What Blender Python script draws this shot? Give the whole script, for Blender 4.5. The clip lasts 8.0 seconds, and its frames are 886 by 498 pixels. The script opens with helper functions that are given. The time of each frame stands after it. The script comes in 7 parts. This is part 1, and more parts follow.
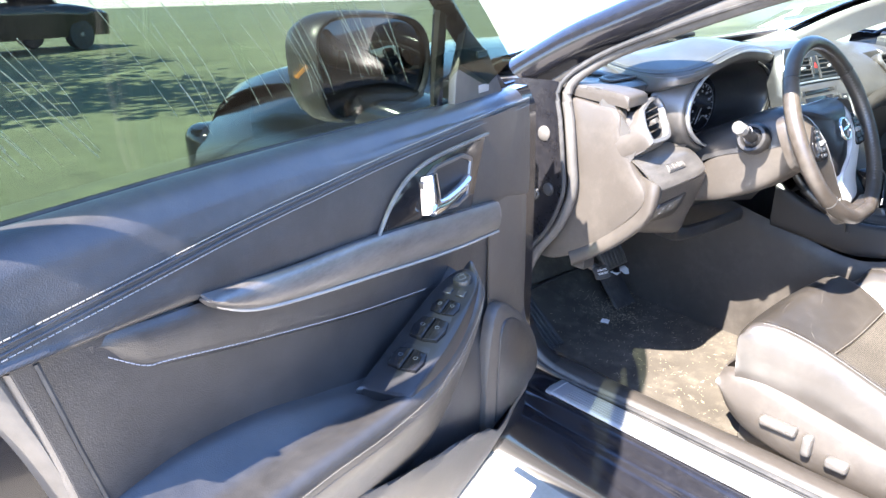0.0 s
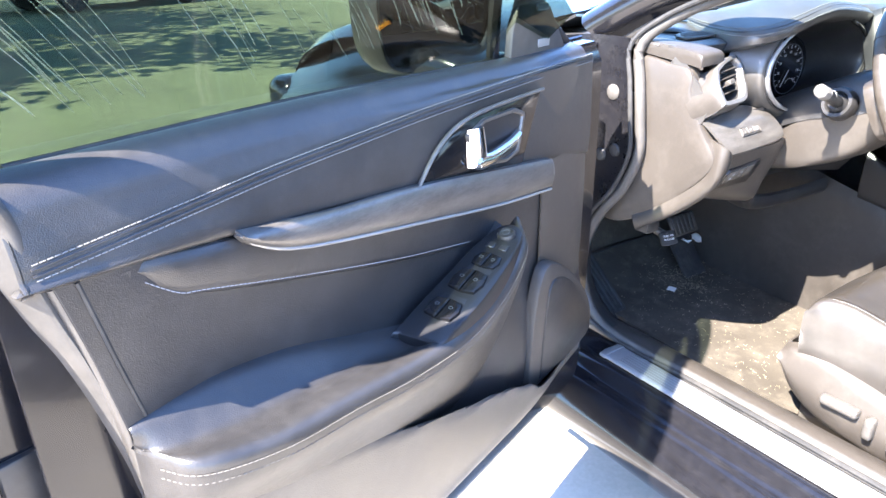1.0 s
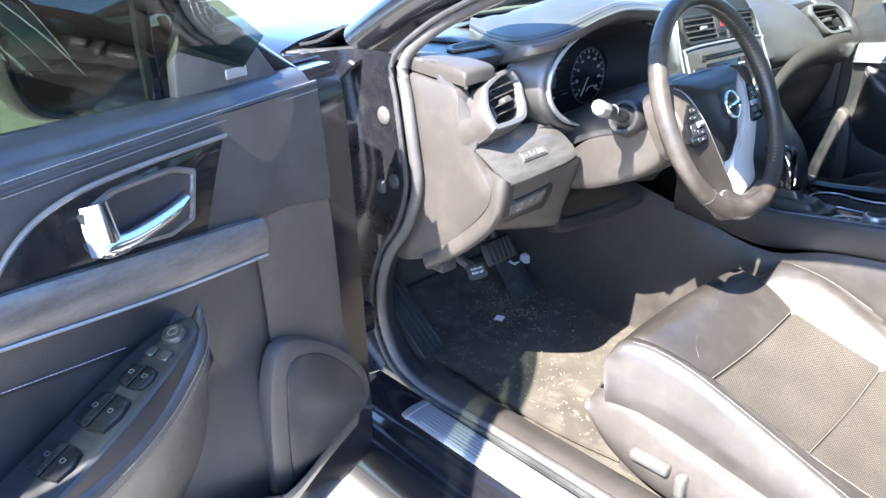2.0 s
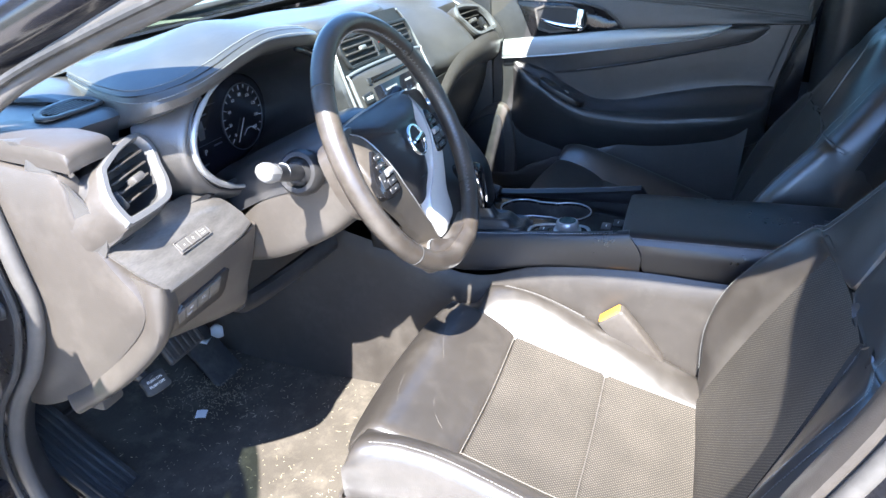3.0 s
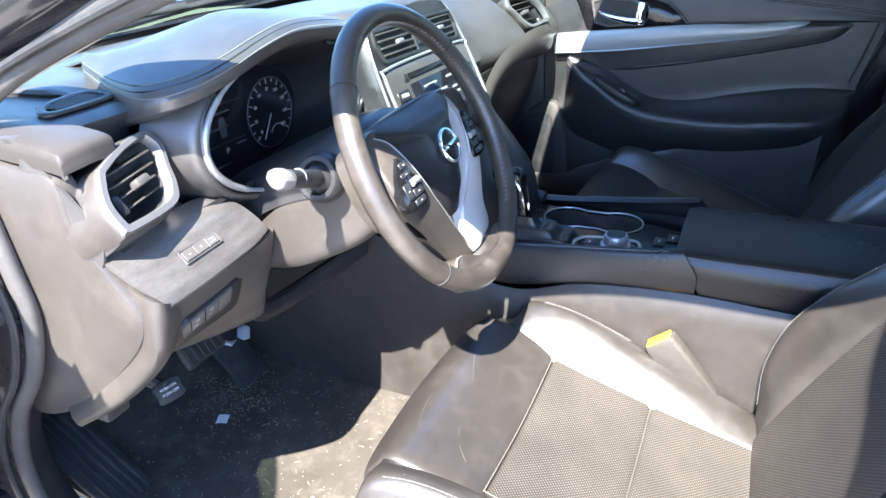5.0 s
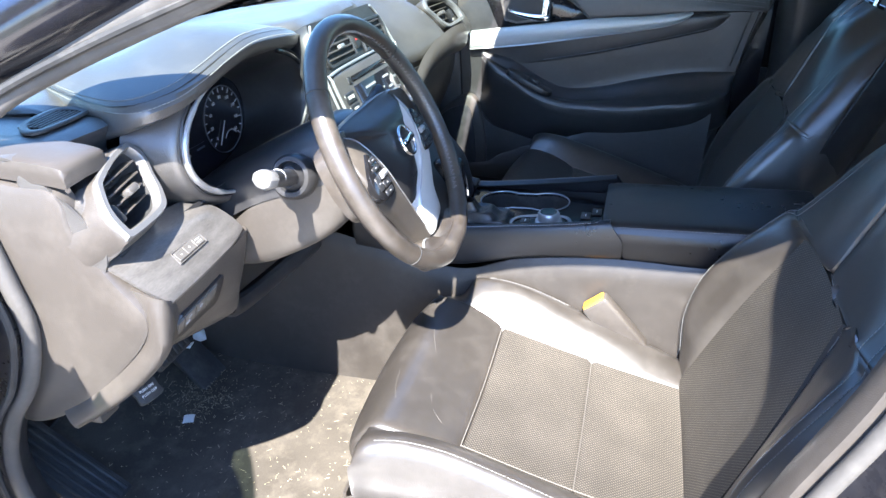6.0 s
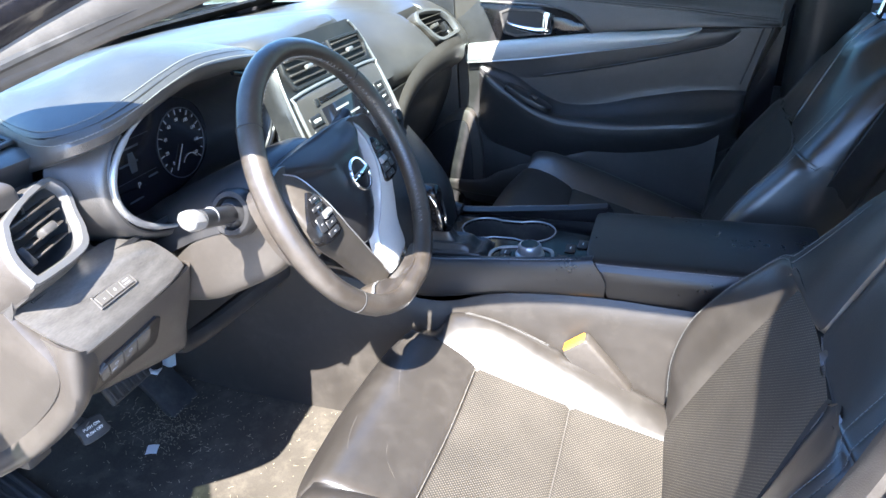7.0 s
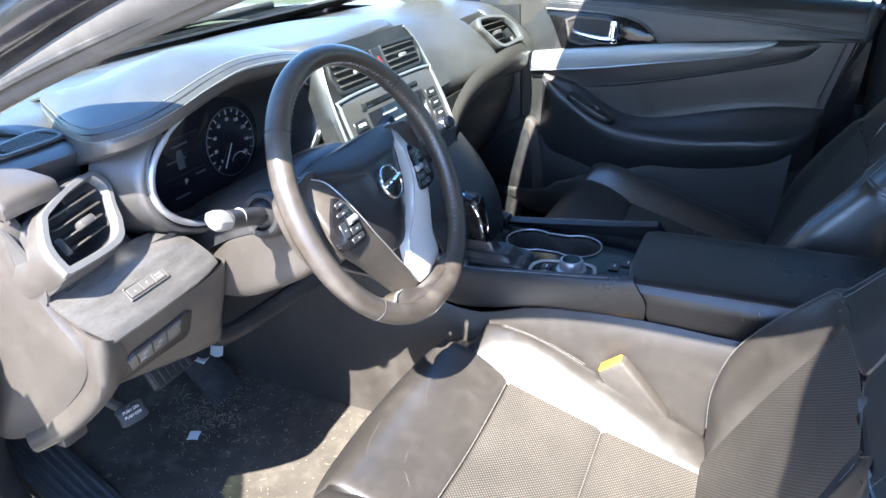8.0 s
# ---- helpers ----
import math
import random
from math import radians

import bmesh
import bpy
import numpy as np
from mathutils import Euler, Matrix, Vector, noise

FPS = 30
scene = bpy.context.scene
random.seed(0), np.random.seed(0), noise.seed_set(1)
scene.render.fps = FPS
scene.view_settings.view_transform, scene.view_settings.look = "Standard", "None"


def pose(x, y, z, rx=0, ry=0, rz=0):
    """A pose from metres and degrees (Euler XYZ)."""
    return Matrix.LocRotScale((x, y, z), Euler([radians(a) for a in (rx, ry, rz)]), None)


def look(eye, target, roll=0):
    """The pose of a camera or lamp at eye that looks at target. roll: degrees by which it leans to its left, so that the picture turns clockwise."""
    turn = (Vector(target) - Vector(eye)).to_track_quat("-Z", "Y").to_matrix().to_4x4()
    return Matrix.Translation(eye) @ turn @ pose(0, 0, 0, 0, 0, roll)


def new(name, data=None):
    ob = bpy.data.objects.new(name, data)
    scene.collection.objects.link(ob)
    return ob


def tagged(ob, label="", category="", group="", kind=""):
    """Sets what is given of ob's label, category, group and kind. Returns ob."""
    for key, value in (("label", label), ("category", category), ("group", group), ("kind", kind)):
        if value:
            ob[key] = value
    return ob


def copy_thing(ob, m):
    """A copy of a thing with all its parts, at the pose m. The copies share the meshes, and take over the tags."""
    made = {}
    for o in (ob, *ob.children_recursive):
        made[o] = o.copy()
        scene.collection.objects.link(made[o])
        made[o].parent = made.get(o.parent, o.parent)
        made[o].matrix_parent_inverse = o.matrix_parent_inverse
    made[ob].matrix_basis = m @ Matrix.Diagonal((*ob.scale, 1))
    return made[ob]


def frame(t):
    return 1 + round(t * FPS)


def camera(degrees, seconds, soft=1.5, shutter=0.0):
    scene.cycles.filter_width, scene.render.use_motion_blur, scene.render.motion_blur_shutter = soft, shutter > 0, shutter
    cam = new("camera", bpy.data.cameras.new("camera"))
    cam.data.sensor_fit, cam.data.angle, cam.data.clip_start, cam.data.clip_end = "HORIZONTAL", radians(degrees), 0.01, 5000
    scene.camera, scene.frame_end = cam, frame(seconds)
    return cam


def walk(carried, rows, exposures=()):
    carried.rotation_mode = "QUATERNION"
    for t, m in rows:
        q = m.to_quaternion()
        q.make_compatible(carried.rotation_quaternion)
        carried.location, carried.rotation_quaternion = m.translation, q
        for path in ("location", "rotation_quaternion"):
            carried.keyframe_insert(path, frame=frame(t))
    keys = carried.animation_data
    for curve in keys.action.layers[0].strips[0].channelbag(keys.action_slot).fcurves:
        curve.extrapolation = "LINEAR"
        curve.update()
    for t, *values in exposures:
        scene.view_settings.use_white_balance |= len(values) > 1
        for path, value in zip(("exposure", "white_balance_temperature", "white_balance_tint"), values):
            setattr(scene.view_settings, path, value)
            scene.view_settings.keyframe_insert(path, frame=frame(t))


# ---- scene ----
cam = camera(64.9, 8.0)
PATH = [
    (0, (-1.889, -0.516, 1.181), (-0.651, 0.891, 0.482), -1.0),
    (0.5, (-1.915, -0.516, 1.172), (-0.862, 1.001, 0.403), -0.7),
    (1, (-1.855, -0.561, 1.175), (-0.835, 0.962, 0.374), -0.9),
    (1.2, (-1.783, -0.58, 1.169), (-0.756, 0.938, 0.367), -1.1),
    (2.3, (-1.414, -0.488, 1.187), (-0.048, 0.714, 0.357), -2.7),
    (2.5, (-1.366, -0.452, 1.197), (0.11, 0.602, 0.356), -3.0),
    (3, (-1.272, -0.389, 1.196), (0.41, 0.262, 0.33), -3.5),
    (3.5, (-1.118, -0.363, 1.207), (0.585, 0.217, 0.335), -3.6),
    (4, (-1.034, -0.368, 1.178), (0.613, 0.375, 0.32), -3.4),
    (4.5, (-1.048, -0.384, 1.172), (0.557, 0.434, 0.303), -3.3),
    (4.7, (-1.089, -0.385, 1.177), (0.511, 0.439, 0.303), -3.3),
    (5.8, (-1.304, -0.344, 1.211), (0.39, 0.207, 0.302), -3.9),
    (6, (-1.293, -0.342, 1.222), (0.407, 0.188, 0.312), -4.0),
    (6.5, (-1.231, -0.351, 1.232), (0.474, 0.162, 0.321), -4.0),
    (7, (-1.172, -0.409, 1.232), (0.506, 0.196, 0.327), -3.9),
    (7.5, (-1.147, -0.447, 1.239), (0.476, 0.307, 0.347), -3.8),
    (8, (-1.135, -0.464, 1.235), (0.466, 0.343, 0.348), -3.7),
]
walk(cam, [(t, look(eye, target, roll)) for t, eye, target, roll in PATH], [(0.0, 3.38, 5880, 15), (1.2, 3.4, 5900, 15), (2.5, 3.2, 5500, 13), (8.0, 3.23, 5550, 13)])

# ---- light ----
SUN_FROM = Vector((-0.644, -0.125, 0.755)).normalized()
sun = new("sun", bpy.data.lights.new("sun", "SUN"))
sun.data.energy, sun.data.angle, sun.data.color = 5.0, radians(0.5), (1.0, 0.885, 0.71)
sun.matrix_world = look(SUN_FROM * 20, (0, 0, 0))
world = bpy.data.worlds.new("sky")
scene.world = world
world.use_nodes = True
sky = world.node_tree.nodes.new("ShaderNodeTexSky")
sky.sky_type, sky.sun_disc = "NISHITA", False
sky.sun_elevation, sky.sun_rotation = radians(49), radians(259)
sky.air_density, sky.dust_density, sky.ozone_density = 1.0, 0.5, 4.0
tint = world.node_tree.nodes.new("ShaderNodeMix")
tint.data_type, tint.blend_type = "RGBA", "MULTIPLY"
tint.inputs[0].default_value, tint.inputs[7].default_value = 1.0, (0.92, 0.98, 1.07, 1)
world.node_tree.links.new(sky.outputs[0], tint.inputs[6])
world.node_tree.links.new(tint.outputs[2], world.node_tree.nodes["Background"].inputs[0])
world.node_tree.nodes["Background"].inputs[1].default_value = 0.118


# ---- materials ----
def nodes_of(name):
    m = bpy.data.materials.new(name)
    m.use_nodes = True
    return m, m.node_tree.nodes, m.node_tree.links


def mat(name, color, rough=0.5, metal=0.0, vary=0.18, scale=6.0, fine=160.0, bump=0.0, grain=300.0, coat=0.0, film=0.04,
        cells=False, spec=0.5, streak=None, wave=0.0, dust=0.0, dust_color=(0.5, 0.46, 0.4)):
    """A surface with blotches and grain: colour and gloss vary at two sizes, with fine relief and an optional film of dust."""
    m, n, l = nodes_of(name)
    b = n["Principled BSDF"]
    co = n.new("ShaderNodeTexCoord")
    src = co.outputs["Object"]
    if streak:
        mp = n.new("ShaderNodeMapping")
        mp.inputs["Scale"].default_value = streak
        l.new(src, mp.inputs[0])
        src = mp.outputs[0]
    big, small = n.new("ShaderNodeTexNoise"), n.new("ShaderNodeTexNoise")
    big.inputs["Scale"].default_value, small.inputs["Scale"].default_value = scale, fine
    big.inputs["Detail"].default_value = 4
    for x in (big, small):
        l.new(src, x.inputs["Vector"])
    mix = n.new("ShaderNodeMath")
    mix.operation = "MULTIPLY_ADD"
    l.new(small.outputs["Fac"], mix.inputs[0])
    mix.inputs[1].default_value = 0.5
    l.new(big.outputs["Fac"], mix.inputs[2])
    ramp = n.new("ShaderNodeValToRGB")
    ramp.color_ramp.elements[0].position, ramp.color_ramp.elements[1].position = 0.5, 1.0
    ramp.color_ramp.elements[0].color = (*[c * (1 - vary) for c in color], 1)
    ramp.color_ramp.elements[1].color = (*[min(1, c * (1 + vary)) for c in color], 1)
    l.new(mix.outputs[0], ramp.inputs[0])
    out = ramp.outputs[0]
    if dust:
        dn = n.new("ShaderNodeTexNoise")
        dn.inputs["Scale"].default_value, dn.inputs["Detail"].default_value, dn.inputs["Roughness"].default_value = scale * 2.3, 8, 0.7
        l.new(co.outputs["Object"], dn.inputs["Vector"])
        dr = n.new("ShaderNodeValToRGB")
        dr.color_ramp.elements[0].position, dr.color_ramp.elements[1].position = 0.48, 0.78
        dr.color_ramp.elements[0].color, dr.color_ramp.elements[1].color = (0, 0, 0, 1), (dust, dust, dust, 1)
        l.new(dn.outputs["Fac"], dr.inputs[0])
        mx = n.new("ShaderNodeMix")
        mx.data_type = "RGBA"
        l.new(dr.outputs[0], mx.inputs[0])
        l.new(out, mx.inputs[6])
        mx.inputs[7].default_value = (*dust_color, 1)
        out = mx.outputs[2]
    l.new(out, b.inputs["Base Color"])
    rr = n.new("ShaderNodeMapRange")
    rr.inputs["From Min"].default_value, rr.inputs["From Max"].default_value = 0.45, 1.05
    rr.inputs["To Min"].default_value, rr.inputs["To Max"].default_value = max(0.02, rough * 0.85), min(1, rough * 1.18)
    l.new(mix.outputs[0], rr.inputs["Value"])
    l.new(rr.outputs[0], b.inputs["Roughness"])
    b.inputs["Metallic"].default_value = metal
    b.inputs["Specular IOR Level"].default_value = spec
    b.inputs["Coat Weight"].default_value = coat
    b.inputs["Coat Roughness"].default_value = film
    if bump:
        t = n.new("ShaderNodeTexVoronoi" if cells else "ShaderNodeTexNoise")
        t.inputs["Scale"].default_value = grain
        l.new(src, t.inputs["Vector"])
        bp = n.new("ShaderNodeBump")
        bp.inputs["Strength"].default_value, bp.inputs["Distance"].default_value = bump, 0.0006
        l.new(t.outputs["Distance" if cells else "Fac"], bp.inputs["Height"])
        if wave:
            wn, wb = n.new("ShaderNodeTexNoise"), n.new("ShaderNodeBump")
            wn.inputs["Scale"].default_value, wn.inputs["Detail"].default_value, wn.inputs["Distortion"].default_value = 26, 5, 1.2
            l.new(co.outputs["Object"], wn.inputs["Vector"])
            wb.inputs["Strength"].default_value, wb.inputs["Distance"].default_value = wave, 0.004
            l.new(wn.outputs["Fac"], wb.inputs["Height"])
            l.new(wb.outputs[0], bp.inputs["Normal"])
        l.new(bp.outputs[0], b.inputs["Normal"])
    return m


def dotted(name, color, dot_color, pitch, size, rough=0.6):
    """Perforated leather: a staggered net of small dots on a dark ground."""
    m, n, l = nodes_of(name)
    b = n["Principled BSDF"]
    co, mp = n.new("ShaderNodeTexCoord"), n.new("ShaderNodeMapping")
    mp.inputs["Rotation"].default_value = (0, 0, radians(45))
    mp.inputs["Scale"].default_value = (1 / pitch,) * 3
    l.new(co.outputs["UV"], mp.inputs[0])
    fr = n.new("ShaderNodeVectorMath")
    fr.operation = "FRACTION"
    l.new(mp.outputs[0], fr.inputs[0])
    sep = n.new("ShaderNodeSeparateXYZ")
    l.new(fr.outputs[0], sep.inputs[0])
    com = n.new("ShaderNodeCombineXYZ")
    l.new(sep.outputs[0], com.inputs[0])
    l.new(sep.outputs[1], com.inputs[1])
    di = n.new("ShaderNodeVectorMath")
    di.operation = "DISTANCE"
    l.new(com.outputs[0], di.inputs[0])
    di.inputs[1].default_value = (0.5, 0.5, 0)
    ra = n.new("ShaderNodeValToRGB")
    ra.color_ramp.elements[0].position, ra.color_ramp.elements[1].position = size, size + 0.12
    ra.color_ramp.elements[0].color, ra.color_ramp.elements[1].color = (*dot_color, 1), (*color, 1)
    l.new(di.outputs["Value"], ra.inputs[0])
    no = n.new("ShaderNodeTexNoise")
    no.inputs["Scale"].default_value, no.inputs["Detail"].default_value = 14, 6
    l.new(co.outputs["Object"], no.inputs["Vector"])
    mx = n.new("ShaderNodeMix")
    mx.data_type, mx.blend_type = "RGBA", "MULTIPLY"
    mx.inputs[0].default_value = 0.55
    l.new(ra.outputs[0], mx.inputs[6])
    l.new(no.outputs["Fac"], mx.inputs[7])
    l.new(mx.outputs[2], b.inputs["Base Color"])
    bp = n.new("ShaderNodeBump")
    bp.inputs["Strength"].default_value, bp.inputs["Distance"].default_value = 0.5, 0.0008
    l.new(di.outputs["Value"], bp.inputs["Height"])
    l.new(bp.outputs[0], b.inputs["Normal"])
    b.inputs["Roughness"].default_value = rough
    return m


def glassy(name, tint):
    """A thin pane: tinted straight-through light under a clear reflection."""
    m, n, l = nodes_of(name)
    n.remove(n["Principled BSDF"])
    tr, gl, mx, lw, pw, ad = (n.new("ShaderNode" + k) for k in ("BsdfTransparent", "BsdfGlossy", "MixShader", "LayerWeight", "Math", "Math"))
    tr.inputs["Color"].default_value = (*tint, 1)
    gl.inputs["Color"].default_value, gl.inputs["Roughness"].default_value = (1, 1, 1, 1), 0.0
    lw.inputs["Blend"].default_value = 0.5
    pw.operation, ad.operation = "POWER", "MULTIPLY_ADD"
    l.new(lw.outputs["Facing"], pw.inputs[0])
    pw.inputs[1].default_value = 5.0
    l.new(pw.outputs[0], ad.inputs[0])
    ad.inputs[1].default_value, ad.inputs[2].default_value = 0.95, 0.045
    l.new(ad.outputs[0], mx.inputs[0])
    l.new(tr.outputs[0], mx.inputs[1])
    l.new(gl.outputs[0], mx.inputs[2])
    l.new(mx.outputs[0], n["Material Output"].inputs["Surface"])
    return m


def reflection_film(name, color):
    """A thin film that scatters the light from behind it, for reflections laid on glass."""
    m, n, l = nodes_of(name)
    n.remove(n["Principled BSDF"])
    a, b, mx, no = (n.new("ShaderNode" + k) for k in ("BsdfTranslucent", "BsdfTransparent", "MixShader", "TexNoise"))
    a.inputs["Color"].default_value = (*color, 1)
    no.inputs["Scale"].default_value = 40
    l.new(no.outputs["Fac"], mx.inputs[0])
    l.new(a.outputs[0], mx.inputs[1])
    l.new(b.outputs[0], mx.inputs[2])
    l.new(mx.outputs[0], n["Material Output"].inputs["Surface"])
    return m


def glowing(name, color, strength):
    m, n, l = nodes_of(name)
    b = n["Principled BSDF"]
    b.inputs["Base Color"].default_value = (*color, 1)
    b.inputs["Emission Color"].default_value, b.inputs["Emission Strength"].default_value = (*color, 1), strength
    return m


LEATHER = mat("black_leather", (0.028, 0.027, 0.027), 0.36, vary=0.22, scale=9, fine=90, bump=0.3, grain=900, cells=True, dust=0.03, spec=0.65, wave=0.12)
BLACK_LEATHER = mat("deep_black_leather", (0.013, 0.013, 0.014), 0.30, vary=0.12, scale=9, fine=90, bump=0.25, grain=900, cells=True, spec=0.5)
SATIN_BLACK = mat("satin_black_plastic", (0.014, 0.014, 0.015), 0.36, vary=0.15, scale=10, bump=0.1, grain=700, spec=0.5)
SEAT_LEATHER = mat("seat_leather", (0.033, 0.029, 0.025), 0.33, vary=0.16, scale=7, fine=60, bump=0.14, grain=520, cells=True, dust=0.04, spec=1.0, wave=0.07, coat=0.12)
PERF = dotted("perforated_leather", (0.042, 0.037, 0.030), (0.175, 0.153, 0.122), 0.0040, 0.19)
VINYL = mat("grained_vinyl", (0.052, 0.049, 0.046), 0.37, vary=0.12, scale=8, bump=0.35, grain=620, cells=True, dust=0.05, spec=0.9)
PLASTIC = mat("charcoal_plastic", (0.049, 0.043, 0.037), 0.42, vary=0.10, scale=7, bump=0.2, grain=700, cells=True, dust=0.05)
SCUFFED = mat("scuffed_console_plastic", (0.034, 0.030, 0.026), 0.42, vary=0.2, scale=5, fine=40, bump=0.2, grain=700, cells=True, dust=0.06)
DARK_PLASTIC = mat("black_plastic", (0.019, 0.019, 0.020), 0.38, vary=0.2, scale=10, bump=0.15, grain=500, dust=0.04)
PIANO = mat("gloss_black_trim", (0.008, 0.008, 0.009), 0.10, vary=0.1, spec=0.3, dust=0.03)
PAINT = mat("black_car_paint", (0.008, 0.008, 0.010), 0.16, vary=0.2, coat=0.25, spec=0.35, scale=40, dust=0.03, dust_color=(0.16, 0.15, 0.13))
JAMB_PAINT = mat("black_jamb_paint", (0.009, 0.009, 0.011), 0.28, vary=0.2, scale=30, spec=0.25, dust=0.12, dust_color=(0.10, 0.09, 0.08))
SILVER = mat("brushed_silver_trim", (0.42, 0.43, 0.45), 0.42, metal=0.75, vary=0.12, scale=3, fine=40, streak=(1, 1, 9))
GREY_METAL = mat("dark_brushed_trim", (0.135, 0.127, 0.117), 0.34, metal=0.5, vary=0.25, scale=8, fine=60, streak=(3, 3, 14), dust=0.05)
LIT_SILVER = mat("lit_silver_trim", (0.36, 0.37, 0.36), 0.36, metal=0.2, vary=0.08, scale=3, fine=40, streak=(1, 1, 9))
# Same trim left and right; shade and sun are put into two colours.
SPOKE_SHADED = mat("shaded_spoke_trim", (0.060, 0.052, 0.043), 0.40, metal=0.2, vary=0.2, scale=14, bump=0.2, grain=600, cells=True, dust=0.05)
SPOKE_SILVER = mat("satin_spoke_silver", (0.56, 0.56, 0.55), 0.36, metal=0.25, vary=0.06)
SATIN = mat("satin_silver_plastic", (0.36, 0.36, 0.36), 0.33, metal=0.6, vary=0.06)
RIM_LEATHER = mat("worn_rim_leather", (0.039, 0.032, 0.025), 0.34, vary=0.3, scale=10, fine=70, bump=0.28, grain=800, cells=True, dust=0.08, spec=0.7)
LIGHT_GREY = mat("light_grey_plastic", (0.16, 0.155, 0.145), 0.4, vary=0.12, scale=30)
PALE_CONCRETE = mat("beige_concrete", (0.50, 0.44, 0.35), 0.9, vary=0.12, scale=2, fine=60, bump=0.6, grain=200)
CHROME = mat("chrome", (0.75, 0.76, 0.78), 0.08, metal=1.0, vary=0.04)
CARPET = mat("charcoal_carpet", (0.062, 0.055, 0.045), 0.95, vary=0.25, scale=9, fine=420, bump=0.8, grain=900, dust=0.30, dust_color=(0.24, 0.21, 0.165), spec=0.1)
RUBBER = mat("black_rubber", (0.020, 0.020, 0.020), 0.65, vary=0.2, bump=0.2, grain=260, dust=0.1)
SEAL = mat("grey_weatherstrip", (0.060, 0.056, 0.051), 0.6, vary=0.12, bump=0.2, grain=700, dust=0.08)
HEADLINER = mat("grey_headliner", (0.34, 0.33, 0.31), 0.9, vary=0.06, bump=0.4, grain=700)
SEAM_GREY = mat("grey_seam", (0.13, 0.12, 0.105), 0.7, vary=0.2)
THREAD = mat("pale_thread", (0.17, 0.17, 0.165), 0.7, vary=0.15)
PALE = mat("printed_white", (0.72, 0.72, 0.70), 0.6, vary=0.05)
PAPER = mat("white_paper", (0.80, 0.80, 0.78), 0.8, vary=0.06)
DIM_PRINT = mat("dim_display_print", (0.075, 0.08, 0.085), 0.6, vary=0.05)
VENT_SILVER = mat("vent_silver_plastic", (0.165, 0.163, 0.16), 0.36, metal=0.45, vary=0.06)
KEY_GREY = mat("grey_key_plastic", (0.075, 0.070, 0.063), 0.42, vary=0.1, scale=20)
GREY_PRINT = mat("printed_grey", (0.30, 0.30, 0.31), 0.6, vary=0.05)
GLASS = glassy("clear_glass", (0.66, 0.74, 0.69))
DOOR_GLASS = glassy("green_tinted_glass", (0.42, 0.47, 0.42))
REFLECTION = reflection_film("pale_reflection", (0.55, 0.56, 0.52))
SCREEN = mat("dark_display", (0.012, 0.013, 0.018), 0.10, vary=0.1, coat=0.3)
# Reflectance lowered: the dark cabin it mirrors is put into the colour.
MIRROR = mat("mirror_glass", (0.15, 0.16, 0.17), 0.01, metal=1.0, vary=0.01)
ORANGE = mat("orange_plastic", (0.75, 0.36, 0.03), 0.45, vary=0.08)
RED = mat("red_mark", (0.6, 0.03, 0.02), 0.5, vary=0.05)
STRAW = mat("dry_grass_bits", (0.38, 0.32, 0.21), 0.9, vary=0.4)
AMBER = mat("amber_lens", (0.30, 0.10, 0.02), 0.15, vary=0.05)
LAMP_ON = glowing("display_light", (0.22, 0.235, 0.25), 0.04)
CONCRETE = mat("pale_concrete", (0.46, 0.425, 0.36), 0.9, vary=0.14, scale=3, fine=90, bump=0.8, grain=260, dust=0.3, dust_color=(0.36, 0.33, 0.28))
STRIP_WHITE = mat("sunlit_strip_white", (0.78, 0.78, 0.76), 0.75, vary=0.08, scale=14, bump=0.5, grain=260)
LAWN = mat("lawn_soil", (0.10, 0.115, 0.062), 0.95, vary=0.35, scale=0.5, fine=9, bump=1.0, grain=120)
BARK = mat("tree_bark", (0.13, 0.10, 0.07), 0.95, vary=0.35, scale=6, fine=60, bump=1.0, grain=40)
LEAF = mat("tree_leaves", (0.07, 0.12, 0.03), 0.6, vary=0.4, scale=2, fine=20)


# ---- mesh helpers ----
def finish(name, bm, material, parent=None, label="", smooth=True):
    bmesh.ops.recalc_face_normals(bm, faces=bm.faces)
    me = bpy.data.meshes.new(name)
    bm.to_mesh(me)
    bm.free()
    me.materials.append(material)
    if smooth:
        me.set_sharp_from_angle(angle=radians(38))
    for p in me.polygons:
        p.use_smooth = smooth
    ob = new(name, me)
    if parent is not None:
        ob.parent = parent
    return tagged(ob, label)


def part(name, bm, material, parent, label=""):
    return finish(name, bm, material, parent, label)


def thing(name, label, category, at=(0, 0, 0), turn=0, kind="", group=""):
    ob = new(name)
    ob.matrix_basis = pose(*at, 0, 0, turn)
    ob.empty_display_size = 0.05
    return tagged(ob, label, category, group, kind)


def lone(name, bm, material, label, category, kind="", group=""):
    return tagged(finish(name, bm, material), label, category, group, kind)


